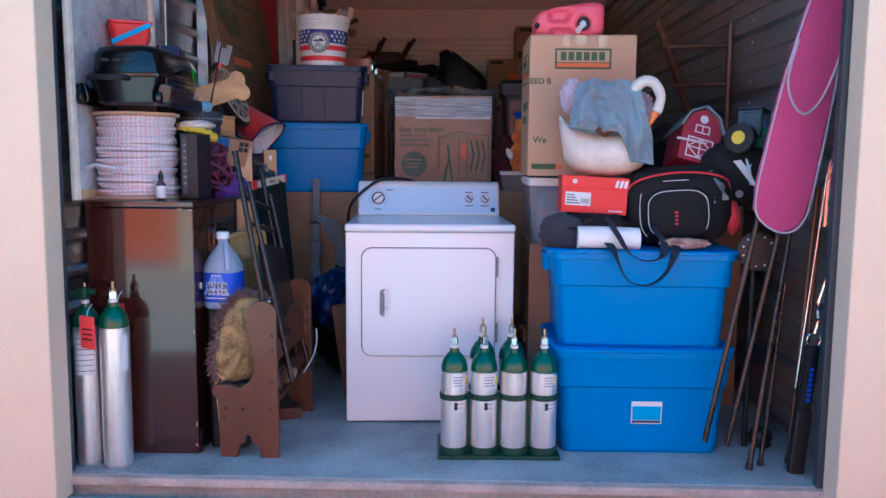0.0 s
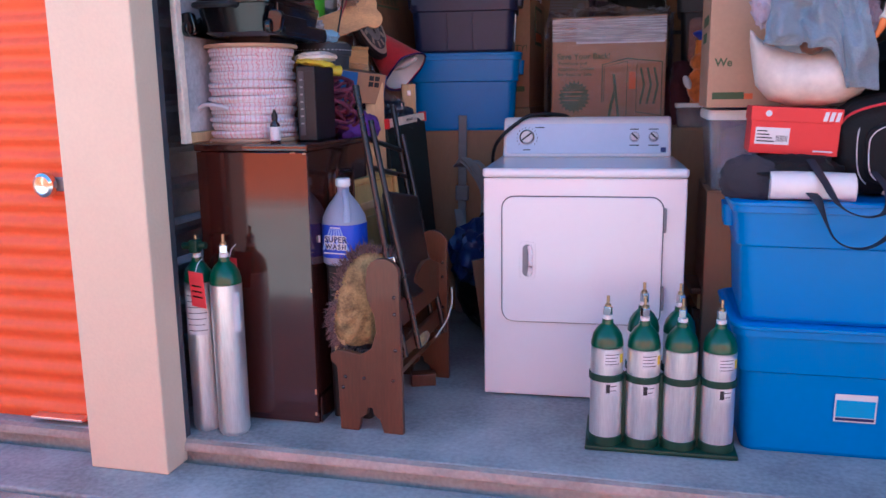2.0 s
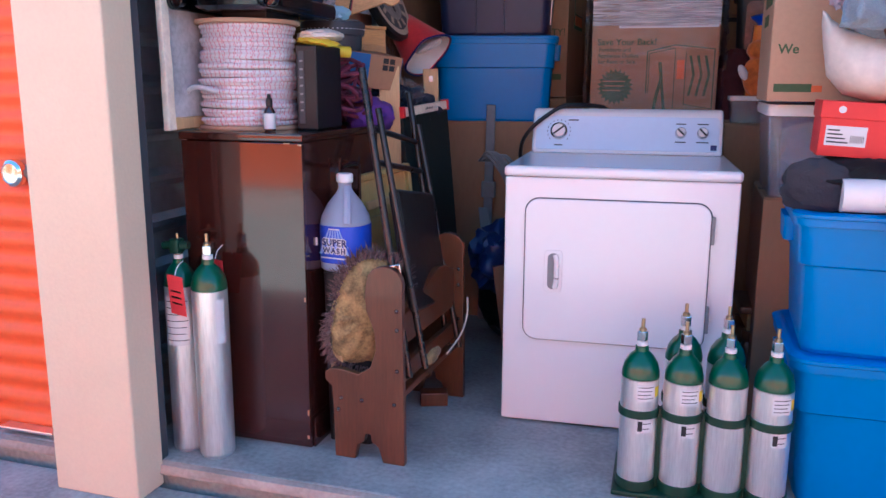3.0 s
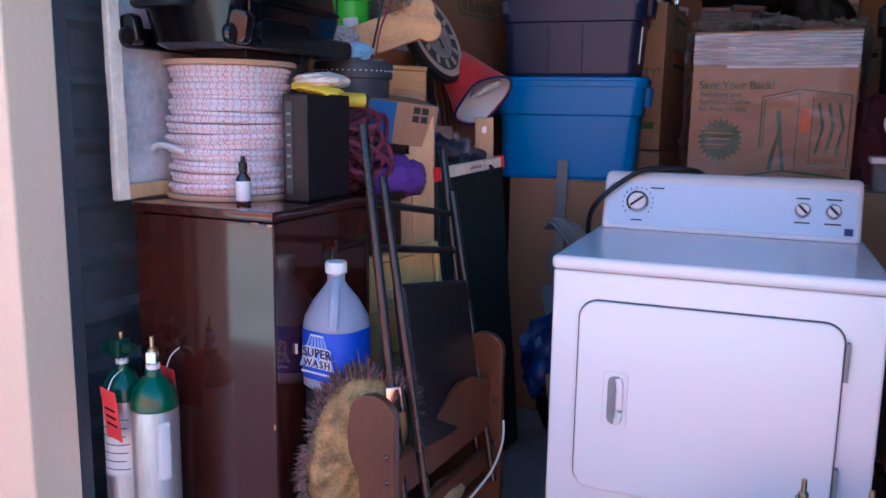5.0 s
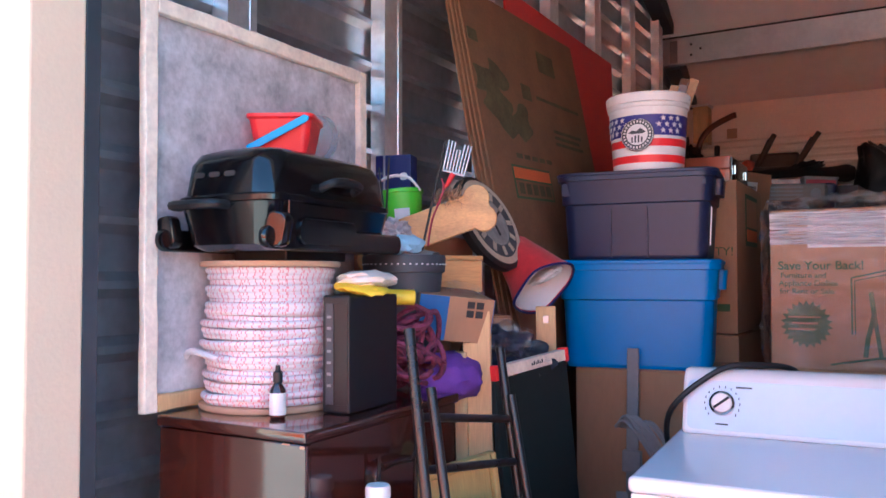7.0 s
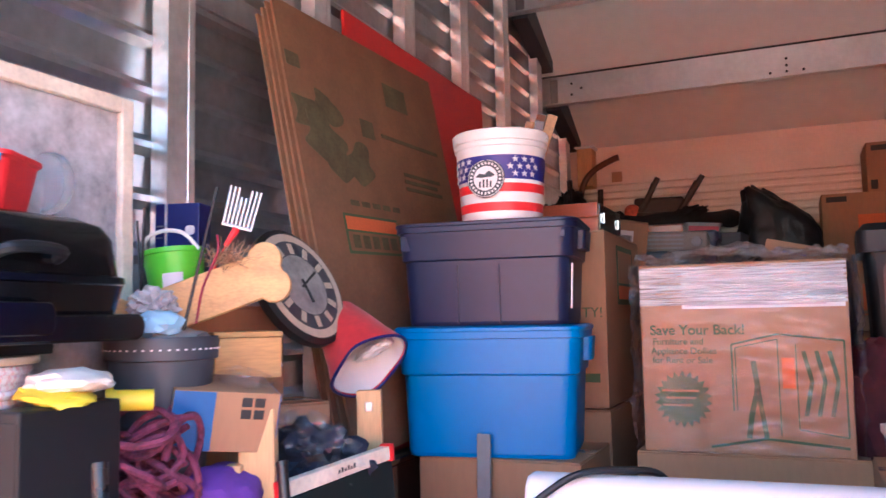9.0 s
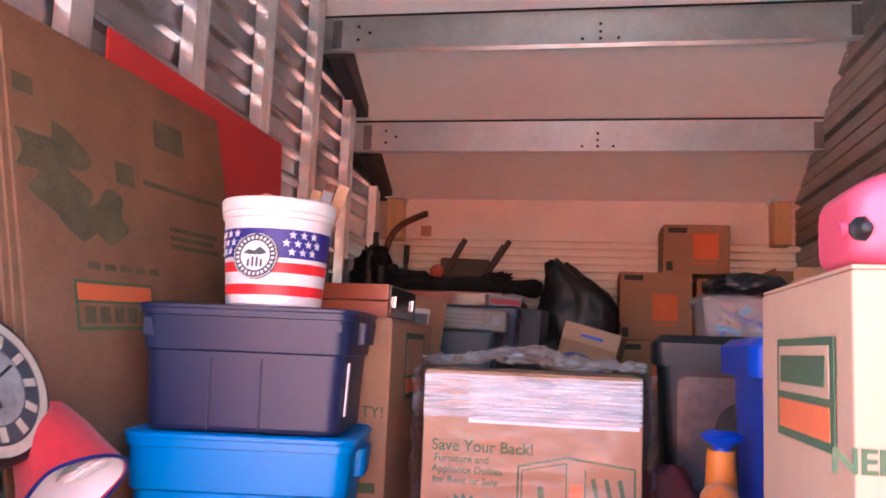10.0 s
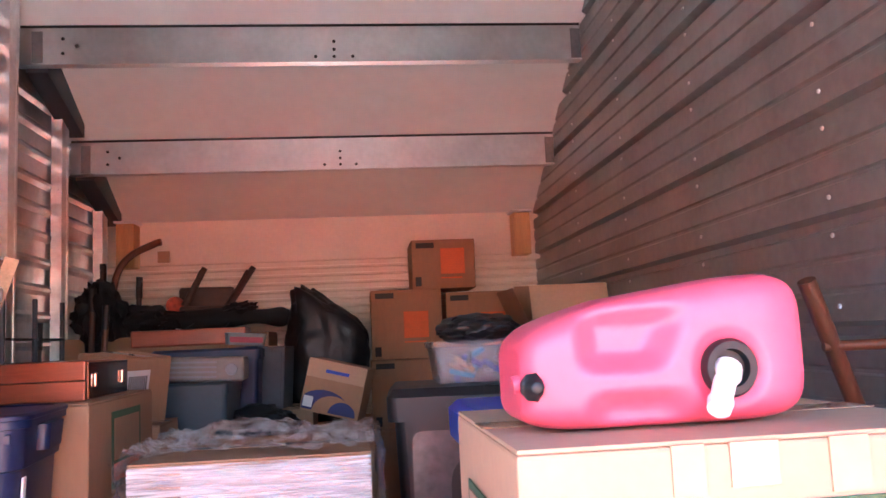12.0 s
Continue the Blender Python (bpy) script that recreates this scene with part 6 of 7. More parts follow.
# soft bags on the upper tote
hand = thing("tote_bag", "slack black canvas bag with webbing straps on a blue tote", "bag", pose(0.49, 3.4, 0.835))
part("bag_body", blob(0.17, 0.13, 0.075, 0.22, 2.5, 4, 3, at=pose(0, 0, 0.06), power=3), NYLON, hand)
part("bag_side", blob(0.09, 0.02, 0.08, 0.15, 3, 4, 8, at=pose(-0.12, -0.11, 0.065, 10, 12)), STRAP, hand)
part("strap", hose([(-0.02, -0.08, 0.12), (0.05, -0.15, 0.04), (0.07, -0.22, 0.01), (0.12, -0.245, -0.1), (0.2, -0.245, -0.125), (0.27, -0.24, -0.08), (0.31, -0.22, 0.0), (0.33, -0.14, 0.03)], 0.018, 8, 8, flat=0.14), STRAP, hand)
part("strap", hose([(0.06, -0.1, 0.13), (0.09, -0.18, 0.07), (0.13, -0.235, 0.0), (0.2, -0.24, -0.03), (0.26, -0.23, -0.01), (0.28, -0.15, 0.04), (0.25, -0.08, 0.09)], 0.015, 8, 8, flat=0.14), STRAP, hand)
solid("white_bolster", hose([(0.43, 3.27, 0.885), (0.55, 3.27, 0.885), (0.66, 3.28, 0.88), (0.685, 3.28, 0.88)], 0.045, 18, 6, taper=lambda t: 1 if t < 0.9 else 1 - 5 * (t - 0.9) ** 1.2), WHITEPLASTIC, "white plastic cylinder on a blue tote", "cylinder")
solid("paper_packet", blob(0.1, 0.05, 0.022, 0.2, 4, 4, 5, at=pose(0.86, 3.27, 0.865)), material("glossy_packet", (0.45, 0.3, 0.24), 0.3, vary=0.6, size=25), "crumpled printed packet on a blue tote", "packet")

duf = thing("duffel_bag", "black nylon duffel bag with red piping and white trim", "duffel bag", pose(0.885, 3.5, 0.835, 0, -4, -6))
part("bag_body", blob(0.225, 0.15, 0.165, 0.06, 2.2, 5, 2, at=pose(0, 0, 0.17), power=3.6), NYLON, duf)
for zz, rr, m, w in ((0.3, 1.0, REDCLOTH, 0.0045),):
    pts = [(-0.215 * rr, -0.06, zz - 0.09), (-0.19 * rr, -0.125, zz - 0.03), (-0.12, -0.148, zz), (0, -0.148, zz + 0.012), (0.12, -0.145, zz), (0.195 * rr, -0.12, zz - 0.03), (0.22 * rr, -0.05, zz - 0.09)]
    part("piping", hose(pts, w, 8, 6), m, duf, "red piping")
pocket = part("end_pocket", blob(0.13, 0.03, 0.105, 0.04, 2, 4, 6, at=pose(-0.01, -0.142, 0.15), power=3.5), NYLON, duf)
for sx, sz, cz in ((0.15, 0.125, 0.155), (0.12, 0.095, 0.145)):
    pts = [(-0.01 + sx * math.copysign(abs(math.cos(a)) ** 0.6, math.cos(a)), -0.168 + 0.03 * (sx > 0.13), cz + sz * math.copysign(abs(math.sin(a)) ** 0.6, math.sin(a))) for a in np.linspace(-0.6, 3.9, 14)]
    part("white_trim", hose(pts, 0.0018, 6, 4), PAPER, pocket)
for k in range(4):
    part("lettering_bar", box(-0.024, -0.012, -0.1755, -0.171, 0.1 + 0.016 * k, 0.108 + 0.016 * k), REDCLOTH, pocket)
part("strap", hose([(0.14, -0.1, 0.31), (0.17, -0.14, 0.24), (0.18, -0.14, 0.19)], 0.02, 8, 5, flat=0.2), GREYPLASTIC, duf, "grey webbing strap")
part("side_flap", blob(0.03, 0.04, 0.07, 0.2, 3, 3, 4, at=pose(0.225, -0.06, 0.11)), REDCLOTH, duf, "red side flap")

barn = thing("toy_barn", "barn-red tin toy barn with white doors, lying tilted", "toy barn", pose(0.958, 3.5, 1.188, -18, 15, 4) @ Matrix.Diagonal((1.15, 1.15, 1.15, 1)))
face = [(-0.075, 0), (0.075, 0), (0.075, 0.13), (0.05, 0.185), (0.0, 0.215), (-0.05, 0.185), (-0.075, 0.13)]
part("barn_front", slab(face, 0.15, bevel=0.002), BARNRED, barn)
for a, c2 in zip(face[2:], face[3:]):
    mx, mz = (a[0] + c2[0]) / 2, (a[1] + c2[1]) / 2
    d = math.hypot(c2[0] - a[0], c2[1] - a[1])
    ang = -math.degrees(math.atan2(c2[1] - a[1], c2[0] - a[0]))
    part("roof_panel", box(-d / 2 - 0.004, d / 2 + 0.004, -0.012, 0.16, -0.004, 0.004, 0.001), GREYPLASTIC, barn, at=pose(mx, 0, mz, 0, ang) @ pose(0, 0, -0.0075))
part("door_frame", plates([(-0.05, 0.05, 0.015, 0.02), (-0.05, 0.05, 0.09, 0.095), (-0.05, -0.045, 0.02, 0.09), (0.045, 0.05, 0.02, 0.09), (-0.0025, 0.0025, 0.02, 0.09), (-0.045, 0.045, 0.053, 0.057)], 0), PAPER, barn, "white painted door frame")
for sx in (-1, 1):
    for sz in (-1, 1):
        part("door_brace", plates([(-0.027, 0.027, -0.002, 0.002)], 0), PAPER, barn, at=pose(sx * 0.0235, 0, 0.055 + sz * 0.0175, 0, sx * sz * 38))
part("loft_window", plates([(-0.028, 0.028, 0.115, 0.119), (-0.028, 0.028, 0.143, 0.147), (-0.028, -0.024, 0.119, 0.143), (0.024, 0.028, 0.119, 0.143), (-0.002, 0.002, 0.119, 0.143)], 0), PAPER, barn)
part("round_window", lathe([(0.016, 0), (0.016, 0.0015)], 20, at=pose(0, 0, 0.172, 90)), PAPER, barn)
part("cord", hose([(-0.1, -0.03, 0.06), (-0.04, -0.02, 0.07), (0.0, -0.01, 0.075), (0.02, -0.004, 0.08)], 0.005), ROPE, barn)

ball = thing("kit_bag", "round black sports bag with a white cross-shaped mark", "bag", pose(1.14, 3.52, 1.0, 0, 0, -6))
part("bag_body", blob(0.17, 0.13, 0.14, 0.08, 2.4, 5, 6, at=pose(0, 0, 0.14), power=2.6), NYLON, ball)
for pts in ([(-0.06, 0.19), (-0.03, 0.195), (0.005, 0.15), (0.035, 0.09), (0.02, 0.09), (-0.02, 0.14)], [(-0.035, 0.14), (0.01, 0.165), (0.012, 0.18), (-0.005, 0.16)], [(0.01, 0.09), (0.0, 0.14), (-0.012, 0.2), (-0.006, 0.2), (0.012, 0.15)]):
    part("white_mark", slab(pts, 0.004, at=pose(0.01, -0.146, 0.005, -2)), PAPER, ball)
part("round_crest", lathe([(0.016, 0), (0.016, 0.003)], 12, at=pose(-0.02, -0.138, 0.06, 90)), GREYPLASTIC, ball)

tr = thing("toy_tractor", "green toy tractor with yellow wheel hubs and a glass cab", "toy tractor", pose(1.175, 3.42, 1.222, 0, 8, 50) @ Matrix.Diagonal((1.2, 1.2, 1.2, 1)))
part("chassis", box(-0.035, 0.04, -0.08, 0.06, 0.02, 0.06, 0.006), TRACTOR, tr)
part("bonnet", box(-0.028, 0.03, -0.11, -0.02, 0.045, 0.09, 0.008), TRACTOR, tr)
cab = part("cab", box(-0.042, 0.042, -0.02, 0.06, 0.06, 0.15, 0.006), glassy("smoky_glass", (0.2, 0.2, 0.24), 0.1, 0.7), tr)
part("cab_roof", box(-0.044, 0.044, -0.024, 0.062, 0.151, 0.159, 0.004), DARKGREY, cab)
for x in (-0.04, 0.04):
    part("cab_post", box(x - 0.003, x + 0.003, -0.024, -0.018, 0.06, 0.151, 0.001), TRACTOR, cab)
for x in (-0.07, 0.07):
    for y, r in ((0.03, 0.05), (-0.08, 0.035)):
        wh = part("tyre", lathe([(r * 0.7, -0.018), (r, -0.014), (r, 0.014), (r * 0.7, 0.018)], 24, at=pose(x, y, r - 0.005, 0, 90)), RUBBER, tr)
        part("hub", lathe([(r * 0.46, -0.0195), (r * 0.2, -0.021), (r * 0.2, 0.021), (r * 0.46, 0.0195)], 20, at=pose(x, y, r - 0.005, 0, 90)), YELLOW, wh, "yellow hub")

# pink ironing board leaning in the corner
iron = thing("ironing_board", "pink covered ironing board leaning in the corner", "ironing board", pose(1.16, 3.13, 0.945, 0, 11.5, 12))
shape = [(-0.11, 0.14), (-0.095, 0.05), (-0.05, 0.005), (0.02, -0.015), (0.08, 0.0), (0.115, 0.05), (0.125, 0.14), (0.115, 0.5), (0.09, 0.8), (0.055, 1.02), (0.02, 1.1), (-0.01, 1.1), (-0.045, 1.02), (-0.08, 0.8), (-0.105, 0.5)]
part("cover", slab(shape, 0.028, bevel=0.01), PINK, iron)
part("piping", hose([(x, -0.001, z) for x, z in shape[:1] + shape[::-1]], 0.004, 6, 4), LILAC, iron, "pale piping")
part("pocket_seam", hose([(-0.085, -0.003, 0.7), (-0.09, -0.004, 0.55), (-0.05, -0.004, 0.47), (0.01, -0.004, 0.44), (0.06, -0.004, 0.5), (0.09, -0.004, 0.62), (0.1, -0.002, 0.75)], 0.005, 6, 6), LILAC, iron)
for s in (-1, 1):
    part("leg", rod((s * 0.05, 0.045, -0.88), (s * 0.05, 0.04, 0.6), 0.011), STEELTUBE, iron)
pad = thing("leather_stool", "round brown leather seat with brass studs on a thin post", "stool", pose(1.165, 3.33, 0, 0, 0, 0))
part("seat", lathe([(0.06, 0), (0.078, 0.006), (0.08, 0.02), (0.07, 0.03), (0.03, 0.034)], 28, at=pose(0, 0, 0.83, 84, 0, 0)), LEATHER, pad)
for k in range(11):
    a = 2 * math.pi * k / 11
    part("stud", lathe([(0.005, 0), (0.004, 0.004)], 8, at=pose(0, 0, 0.83, 84) @ pose(0.062 * math.cos(a), 0.062 * math.sin(a), 0.03)), PAPER, pad)
part("post", rod((0, 0.02, 0), (0, 0.02, 0.8), 0.012), BLACK, pad)

# poles, straps and tubes in the corner
def pole(a, c, r, mat, label, category="pole"):
    p = thing("pole", label, category, Matrix.Translation(a), "poles in the corner")
    d = Vector(c) - Vector(a)
    part("shaft", rod((0, 0, 0), d, r, r * 0.9), mat, p)
    part("end_cap", rod((0, 0, 0), d * 0.03, r * 1.35), BLACK, p)
    return p


pole((1.095, 3.085, 0.0), (1.255, 3.22, 0.92), 0.011, STEELTUBE, "dark tubular pole leaning in the corner")
pole((1.155, 3.13, 0.0), (1.24, 3.2, 0.72), 0.009, STEELTUBE, "thin dark pole leaning in the corner")
pole((1.275, 3.16, 0.0), (1.345, 3.2, 1.1), 0.01, BENCHWOOD, "reddish wooden pole leaning in the corner")
pole((1.31, 3.17, 0.0), (1.365, 3.2, 1.1), 0.01, BENCHWOOD, "reddish wooden pole leaning in the corner")
pole((1.26, 3.1, 0.3), (1.335, 3.1, 1.15), 0.004, CHROME, "thin steel rod in the corner", "rod")
gym = thing("exercise_strap", "black padded exercise strap with blue lettering bars", "strap", pose(1.262, 3.06, 0.0, 0, 4, 0))
part("pad", hose([(0, 0, 0.25), (0.002, 0, 0.3), (0.004, 0, 0.46), (0.005, 0, 0.5)], 0.026, 12, 5, flat=1), NYLON, gym)
for k in range(7):
    part("letter_bar", box(-0.006, 0.008, -0.0285, -0.0255, 0.29 + 0.02 * k, 0.303 + 0.02 * k), LABELBLUE, gym)
part("ring", hose([(0.005 + 0.026 * math.cos(a), 0, 0.525 + 0.026 * math.sin(a)) for a in np.linspace(0, 6.2, 12)], 0.003, 6, 3), CHROME, gym)
part("clip", hose([(0.005, 0, 0.55), (0.012, 0, 0.6), (0.004, 0, 0.65), (0.01, 0, 0.7), (0.03, 0, 0.8)], 0.006, 6, 5), CHROME, gym)
part("cable", hose([(0.03, 0, 0.8), (0.05, 0, 0.9), (0.08, 0.02, 0.98), (0.085, 0.05, 1.1)], 0.004, 6, 5), GREYPLASTIC, gym)
part("bar", box(-0.03, 0.03, -0.02, 0.02, 0.0, 0.25, 0.008), BLACK, gym)
solid("chrome_hook", hose([(1.345, 3.12, 0.95), (1.35, 3.12, 1.15), (1.36, 3.12, 1.2), (1.37, 3.12, 1.15), (1.372, 3.12, 0.9)], 0.009), CHROME, "chrome hook of a frame in the corner", "hook")
solid("dumbbell_bag", blob(0.05, 0.05, 0.045, 0.2, 3, 3, 6, at=pose(1.22, 3.32, 0.05)), BAG, "small black bag on the floor", "bag")

# two shop-made ladders of wood on the right wall
lad = thing("wooden_rack", "thin wooden rack frame leaning on the ribbed wall", "rack", pose(0, 0, 0))
part("slanted_post", rod((0.99, 4.46, 1.93), (1.362, 4.66, 1.13), 0.018), BENCHWOOD, lad)
part("post", rod((1.365, 4.42, 0.9), (1.365, 4.42, 1.92), 0.016), BENCHWOOD, lad)
part("post", rod((1.37, 4.7, 0.0), (1.362, 4.66, 1.13), 0.016), BENCHWOOD, lad)
part("post", rod((1.365, 4.42, 0.0), (1.365, 4.42, 0.9), 0.016), BENCHWOOD, lad)
part("rail", rod((1.03, 4.49, 1.8), (1.365, 4.43, 1.8), 0.011), BENCHWOOD, lad)
part("rail", rod((1.1, 4.55, 1.6), (1.365, 4.43, 1.6), 0.011), BENCHWOOD, lad)

# green cylinders in their caddy
caddy = thing("cylinder_caddy", "dark green steel caddy for small gas cylinders", "caddy", pose(0.12, 3.24, 0, 0, 0, 2))
part("base_plate", box(-0.245, 0.245, -0.11, 0.16, 0.002, 0.016, 0.003), DARKGREEN, caddy)
for k in range(4):
    x = -0.18 + 0.12 * k
    for z0, z1 in ((0.016, 0.045), (0.238, 0.262)):
        part("ring", lathe([(0.0545, z0), (0.058, z0 + 0.001), (0.058, z1 - 0.001), (0.0545, z1)], 28, at=pose(x, -0.045, 0)), DARKGREEN, caddy)
        if 0 < k < 3:
            part("ring", lathe([(0.0545, z0), (0.058, z0 + 0.001), (0.058, z1 - 0.001), (0.0545, z1)], 28, at=pose(x, 0.075, 0)), DARKGREEN, caddy)
    part("post", box(x + 0.052, x + 0.066, -0.052, -0.04, 0.016, 0.262), DARKGREEN, caddy) if k < 3 else None
for k in range(4):
    for y in ((-0.045, 0.075) if 0 < k < 3 else (-0.045,)):
        at = caddy.matrix_basis @ pose(-0.18 + 0.12 * k, y, 0.017, 0, 0, (-20, 30, 75, 10)[k] if y < 0 else 120)
        c = cylinder("oxygen_cylinder", "small aluminium gas cylinder with green shoulder in a caddy", at, 0.0535, 0.405 if y < 0 else 0.43, group="caddy cylinders")
        if y < 0 and k != 2:
            z = -90 - (-20, 30, 75, 10)[k]
            wrapped_label(c, 0.0535, z - 8, z + 50, 0.275, 0.325, PAPER, words=4)
            wrapped_label(c, 0.0538, z + 52, z + 72, 0.285, 0.315, YELLOW, "hazard_label")
            wrapped_label(c, 0.0535, z - 4, z + 45, 0.18, 0.22, PAPER, words=2)
            wrapped_label(c, 0.0541, z, z + 14, 0.185, 0.215, INK, "code_patch")

stool = thing("wooden_stool", "small turned-leg pine stool between dryer and totes", "stool", pose(0.4, 4.0, 0, 0, 0, 4))
part("top", box(-0.17, 0.15, -0.13, 0.13, 0.375, 0.4, 0.006), BENCHWOOD, stool)
part("apron", box(-0.14, 0.12, -0.11, 0.11, 0.31, 0.374, 0.003), PINEX, stool)
for x in (-0.13, 0.11):
    for y in (-0.1, 0.1):
        part("leg", lathe([(0.014, 0), (0.018, 0.05), (0.024, 0.12), (0.018, 0.135), (0.026, 0.15), (0.018, 0.165), (0.024, 0.19), (0.028, 0.25), (0.018, 0.27), (0.026, 0.285), (0.026, 0.31)], 16, at=pose(x, y, 0)), BENCHWOOD, stool)

# ---- deep in the unit ----
cw = thing("wooden_case", "cherry wood case with bright latches on a moving box", "wooden case", pose(-0.8, 5.52, 1.722, 0, 0, 0))
part("case_lower", box(-0.17, 0.15, -0.2, 0.2, 0, 0.055, 0.004), CHERRY, cw)
part("case_lid", box(-0.17, 0.15, -0.2, 0.2, 0.0565, 0.11, 0.004), CHERRY, cw)
part("side_panel", box(0.151, 0.156, -0.19, 0.19, 0.004, 0.106, 0.002), LACQUER, cw)
for y in (-0.14, 0.12):
    part("latch", box(0.156, 0.164, y - 0.011, y + 0.011, 0.035, 0.075, 0.003), CHROME, cw)


def loose_box(name, label, at, w, d, h, mat, category, group=""):
    """A plain moulded box with a rim."""
    t = thing(name, label, category, at, group)
    part("body", loft([(0, w * 0.46, d * 0.46, 0.02), (h * 0.86, w * 0.48, d * 0.48, 0.02)], 4), mat, t)
    part("lid", loft([(h * 0.86, w * 0.5, d * 0.5, 0.025), (h * 0.97, w * 0.5, d * 0.5, 0.025), (h, w * 0.47, d * 0.47, 0.025)], 4), mat, t)
    return t


# middle rows: carriers under what shows
carton("cardboard_box", "brown cardboard box beyond the wrapped box", pose(-0.57, 6.55, 0), 0.5, 0.5, 1.38)
loose_box("storage_tote", "slate blue lidded storage tote", pose(-0.58, 6.5, 1.385), 0.32, 0.4, 0.33, STEELBLUE, "storage tote")
fan = thing("white_appliance", "long white louvred appliance lying on a tote", "appliance", pose(-0.58, 6.52, 1.717, 0, 2, 3))
# cream plastic darkened in colour for the weak light this deep
part("housing", box(-0.2, 0.2, -0.12, 0.12, 0, 0.1, 0.012, 3), material("dimmed_cream_plastic", (0.2, 0.18, 0.16), 0.6, vary=0.2), fan)
for k in range(4):
    part("louvre", box(-0.17, 0.09, -0.124, -0.119, 0.016 + 0.02 * k, 0.024 + 0.02 * k), GREYPLASTIC, fan)
part("dial", lathe([(0.025, 0), (0.023, 0.006)], 20, at=pose(0.15, -0.12, 0.05, 90)), GREYPLASTIC, fan)
loose_box("storage_tote", "dark blue storage tote behind a white appliance", pose(-0.6, 6.98, 1.45), 0.5, 0.4, 0.4, TOTENAVY, "storage tote")
carton("cardboard_box", "brown cardboard box under a dark blue tote", pose(-0.6, 7.0, 0), 0.5, 0.42, 1.44)
lc = carton("cardboard_box", "brown cardboard box with a barcode label on a moving box", pose(-0.76, 6.02, 1.6, 0, 8, -24), 0.18, 0.28, 0.24)
part("barcode_label", plates([(-0.1, 0.02, 0.08, 0.2)], 0), PAPER, lc, at=pose(0.093, 0.0, 0, 0, 0, 90))
part("bars", plates([(-0.09 + 0.01 * k, -0.085 + 0.01 * k, 0.1, 0.18) for k in range(10)], -0.0012), INK, lc, at=pose(0.093, 0.0, 0, 0, 0, 90))
carton("cardboard_box", "brown cardboard box under another in the middle", pose(-0.74, 6.05, 0), 0.3, 0.28, 1.59)
gb = thing("speaker", "dark grey loudspeaker on a box", "speaker", pose(-0.35, 7.05, 1.55, 0, 3, -8))
part("cabinet", box(-0.1, 0.1, -0.1, 0.1, 0, 0.3, 0.006), DARKGREY, gb)
part("grille", box(-0.085, 0.085, -0.104, -0.1005, 0.02, 0.28, 0.002), DARKGREY, gb)
carton("cardboard_box", "dark cardboard box under a loudspeaker", pose(-0.32, 7.05, 0), 0.4, 0.4, 1.545)
solid("bin_bag", blob(0.16, 0.12, 0.1, 0.25, 2.5, 4, 3, at=pose(-0.33, 6.55, 1.5)), BAG, "black bin bag among boxes", "bag")
carton("cardboard_box", "brown cardboard box under a bin bag", pose(-0.3, 6.5, 0), 0.34, 0.36, 1.41)

# tall bin bag with a peaked top
b = blob(0.24, 0.16, 0.36, 0.1, 2.2, 5, 6, power=2.4)
for v in b.verts:
    if v.co.z > 0.12:
        k = (v.co.z - 0.12) / 0.26
        v.co.x += -0.16 * k * k
        v.co.z += 0.05 * k * max(0, -v.co.x / 0.2)
solid("bin_bag", b, BAG, "full black bin bag with a peaked top", "bag", at=pose(-0.08, 7.6, 1.75, 0, 6, 0))
carton("cardboard_box", "brown cardboard box under a full bin bag", pose(-0.08, 7.6, 0), 0.5, 0.5, 1.42)
sl = thing("cardboard_box", "opened brown carton with dark blue wave print, tilted", "cardboard box", pose(-0.03, 6.9, 1.52, 0, 14, -10))
part("carton", box(-0.14, 0.14, -0.11, 0.11, 0, 0.24, 0.003), CARD, sl)
part("flap", box(-0.138, 0.138, -0.115, -0.112, 0.16, 0.245, 0.001), CARDPALE, sl)
part("tape", box(-0.05, 0.06, -0.118, -0.1155, 0.19, 0.205), COBALT, sl)
for k in range(3):
    pts = [(-0.03 + 0.045 * k + 0.13 * math.cos(a) * (1 - 0.25 * k), 0.01 + (0.1 - 0.02 * k) * math.sin(a)) for a in np.linspace(0, math.pi, 14)]
    pts = [(min(max(x, -0.135), 0.135), z) for x, z in pts]
    part("wave_print", slab(pts, 0.001, at=pose(0, -0.1115 - 0.0012 * k, 0.0)), (NAVY, CARD, NAVY)[k], sl)
part("label", plates([(-0.13, -0.085, 0.02, 0.07)], -0.111), PAPER, sl)
carton("cardboard_box", "brown cardboard box under a tilted carton", pose(-0.02, 6.9, 0), 0.42, 0.4, 1.45)


def stamped(name, label, at, w, d, h, parent_group="orange-stamped boxes"):
    """A brown moving carton with an orange square and a dark caption bar."""
    t = carton(name, label, at, w, d, h, CARD, group=parent_group)
    y = -d / 2 - 0.003
    part("orange_square", plates([(-0.02, 0.14, h * 0.3, h * 0.3 + 0.17)], y), PRINTORANGE, t, "orange printed square")
    part("caption_bar", plates([(-w / 2 + 0.03, -w / 2 + 0.15, h - 0.05, h - 0.015)], y), INK, t)
    part("small_print", plates([(-0.02, 0.12, h * 0.3 - 0.03, h * 0.3 - 0.02)], y), PRINTORANGE, t)
    part("corner_mark", plates([(-w / 2 + 0.02, -w / 2 + 0.06, 0.02, 0.08)], y), INK, t)
    return t


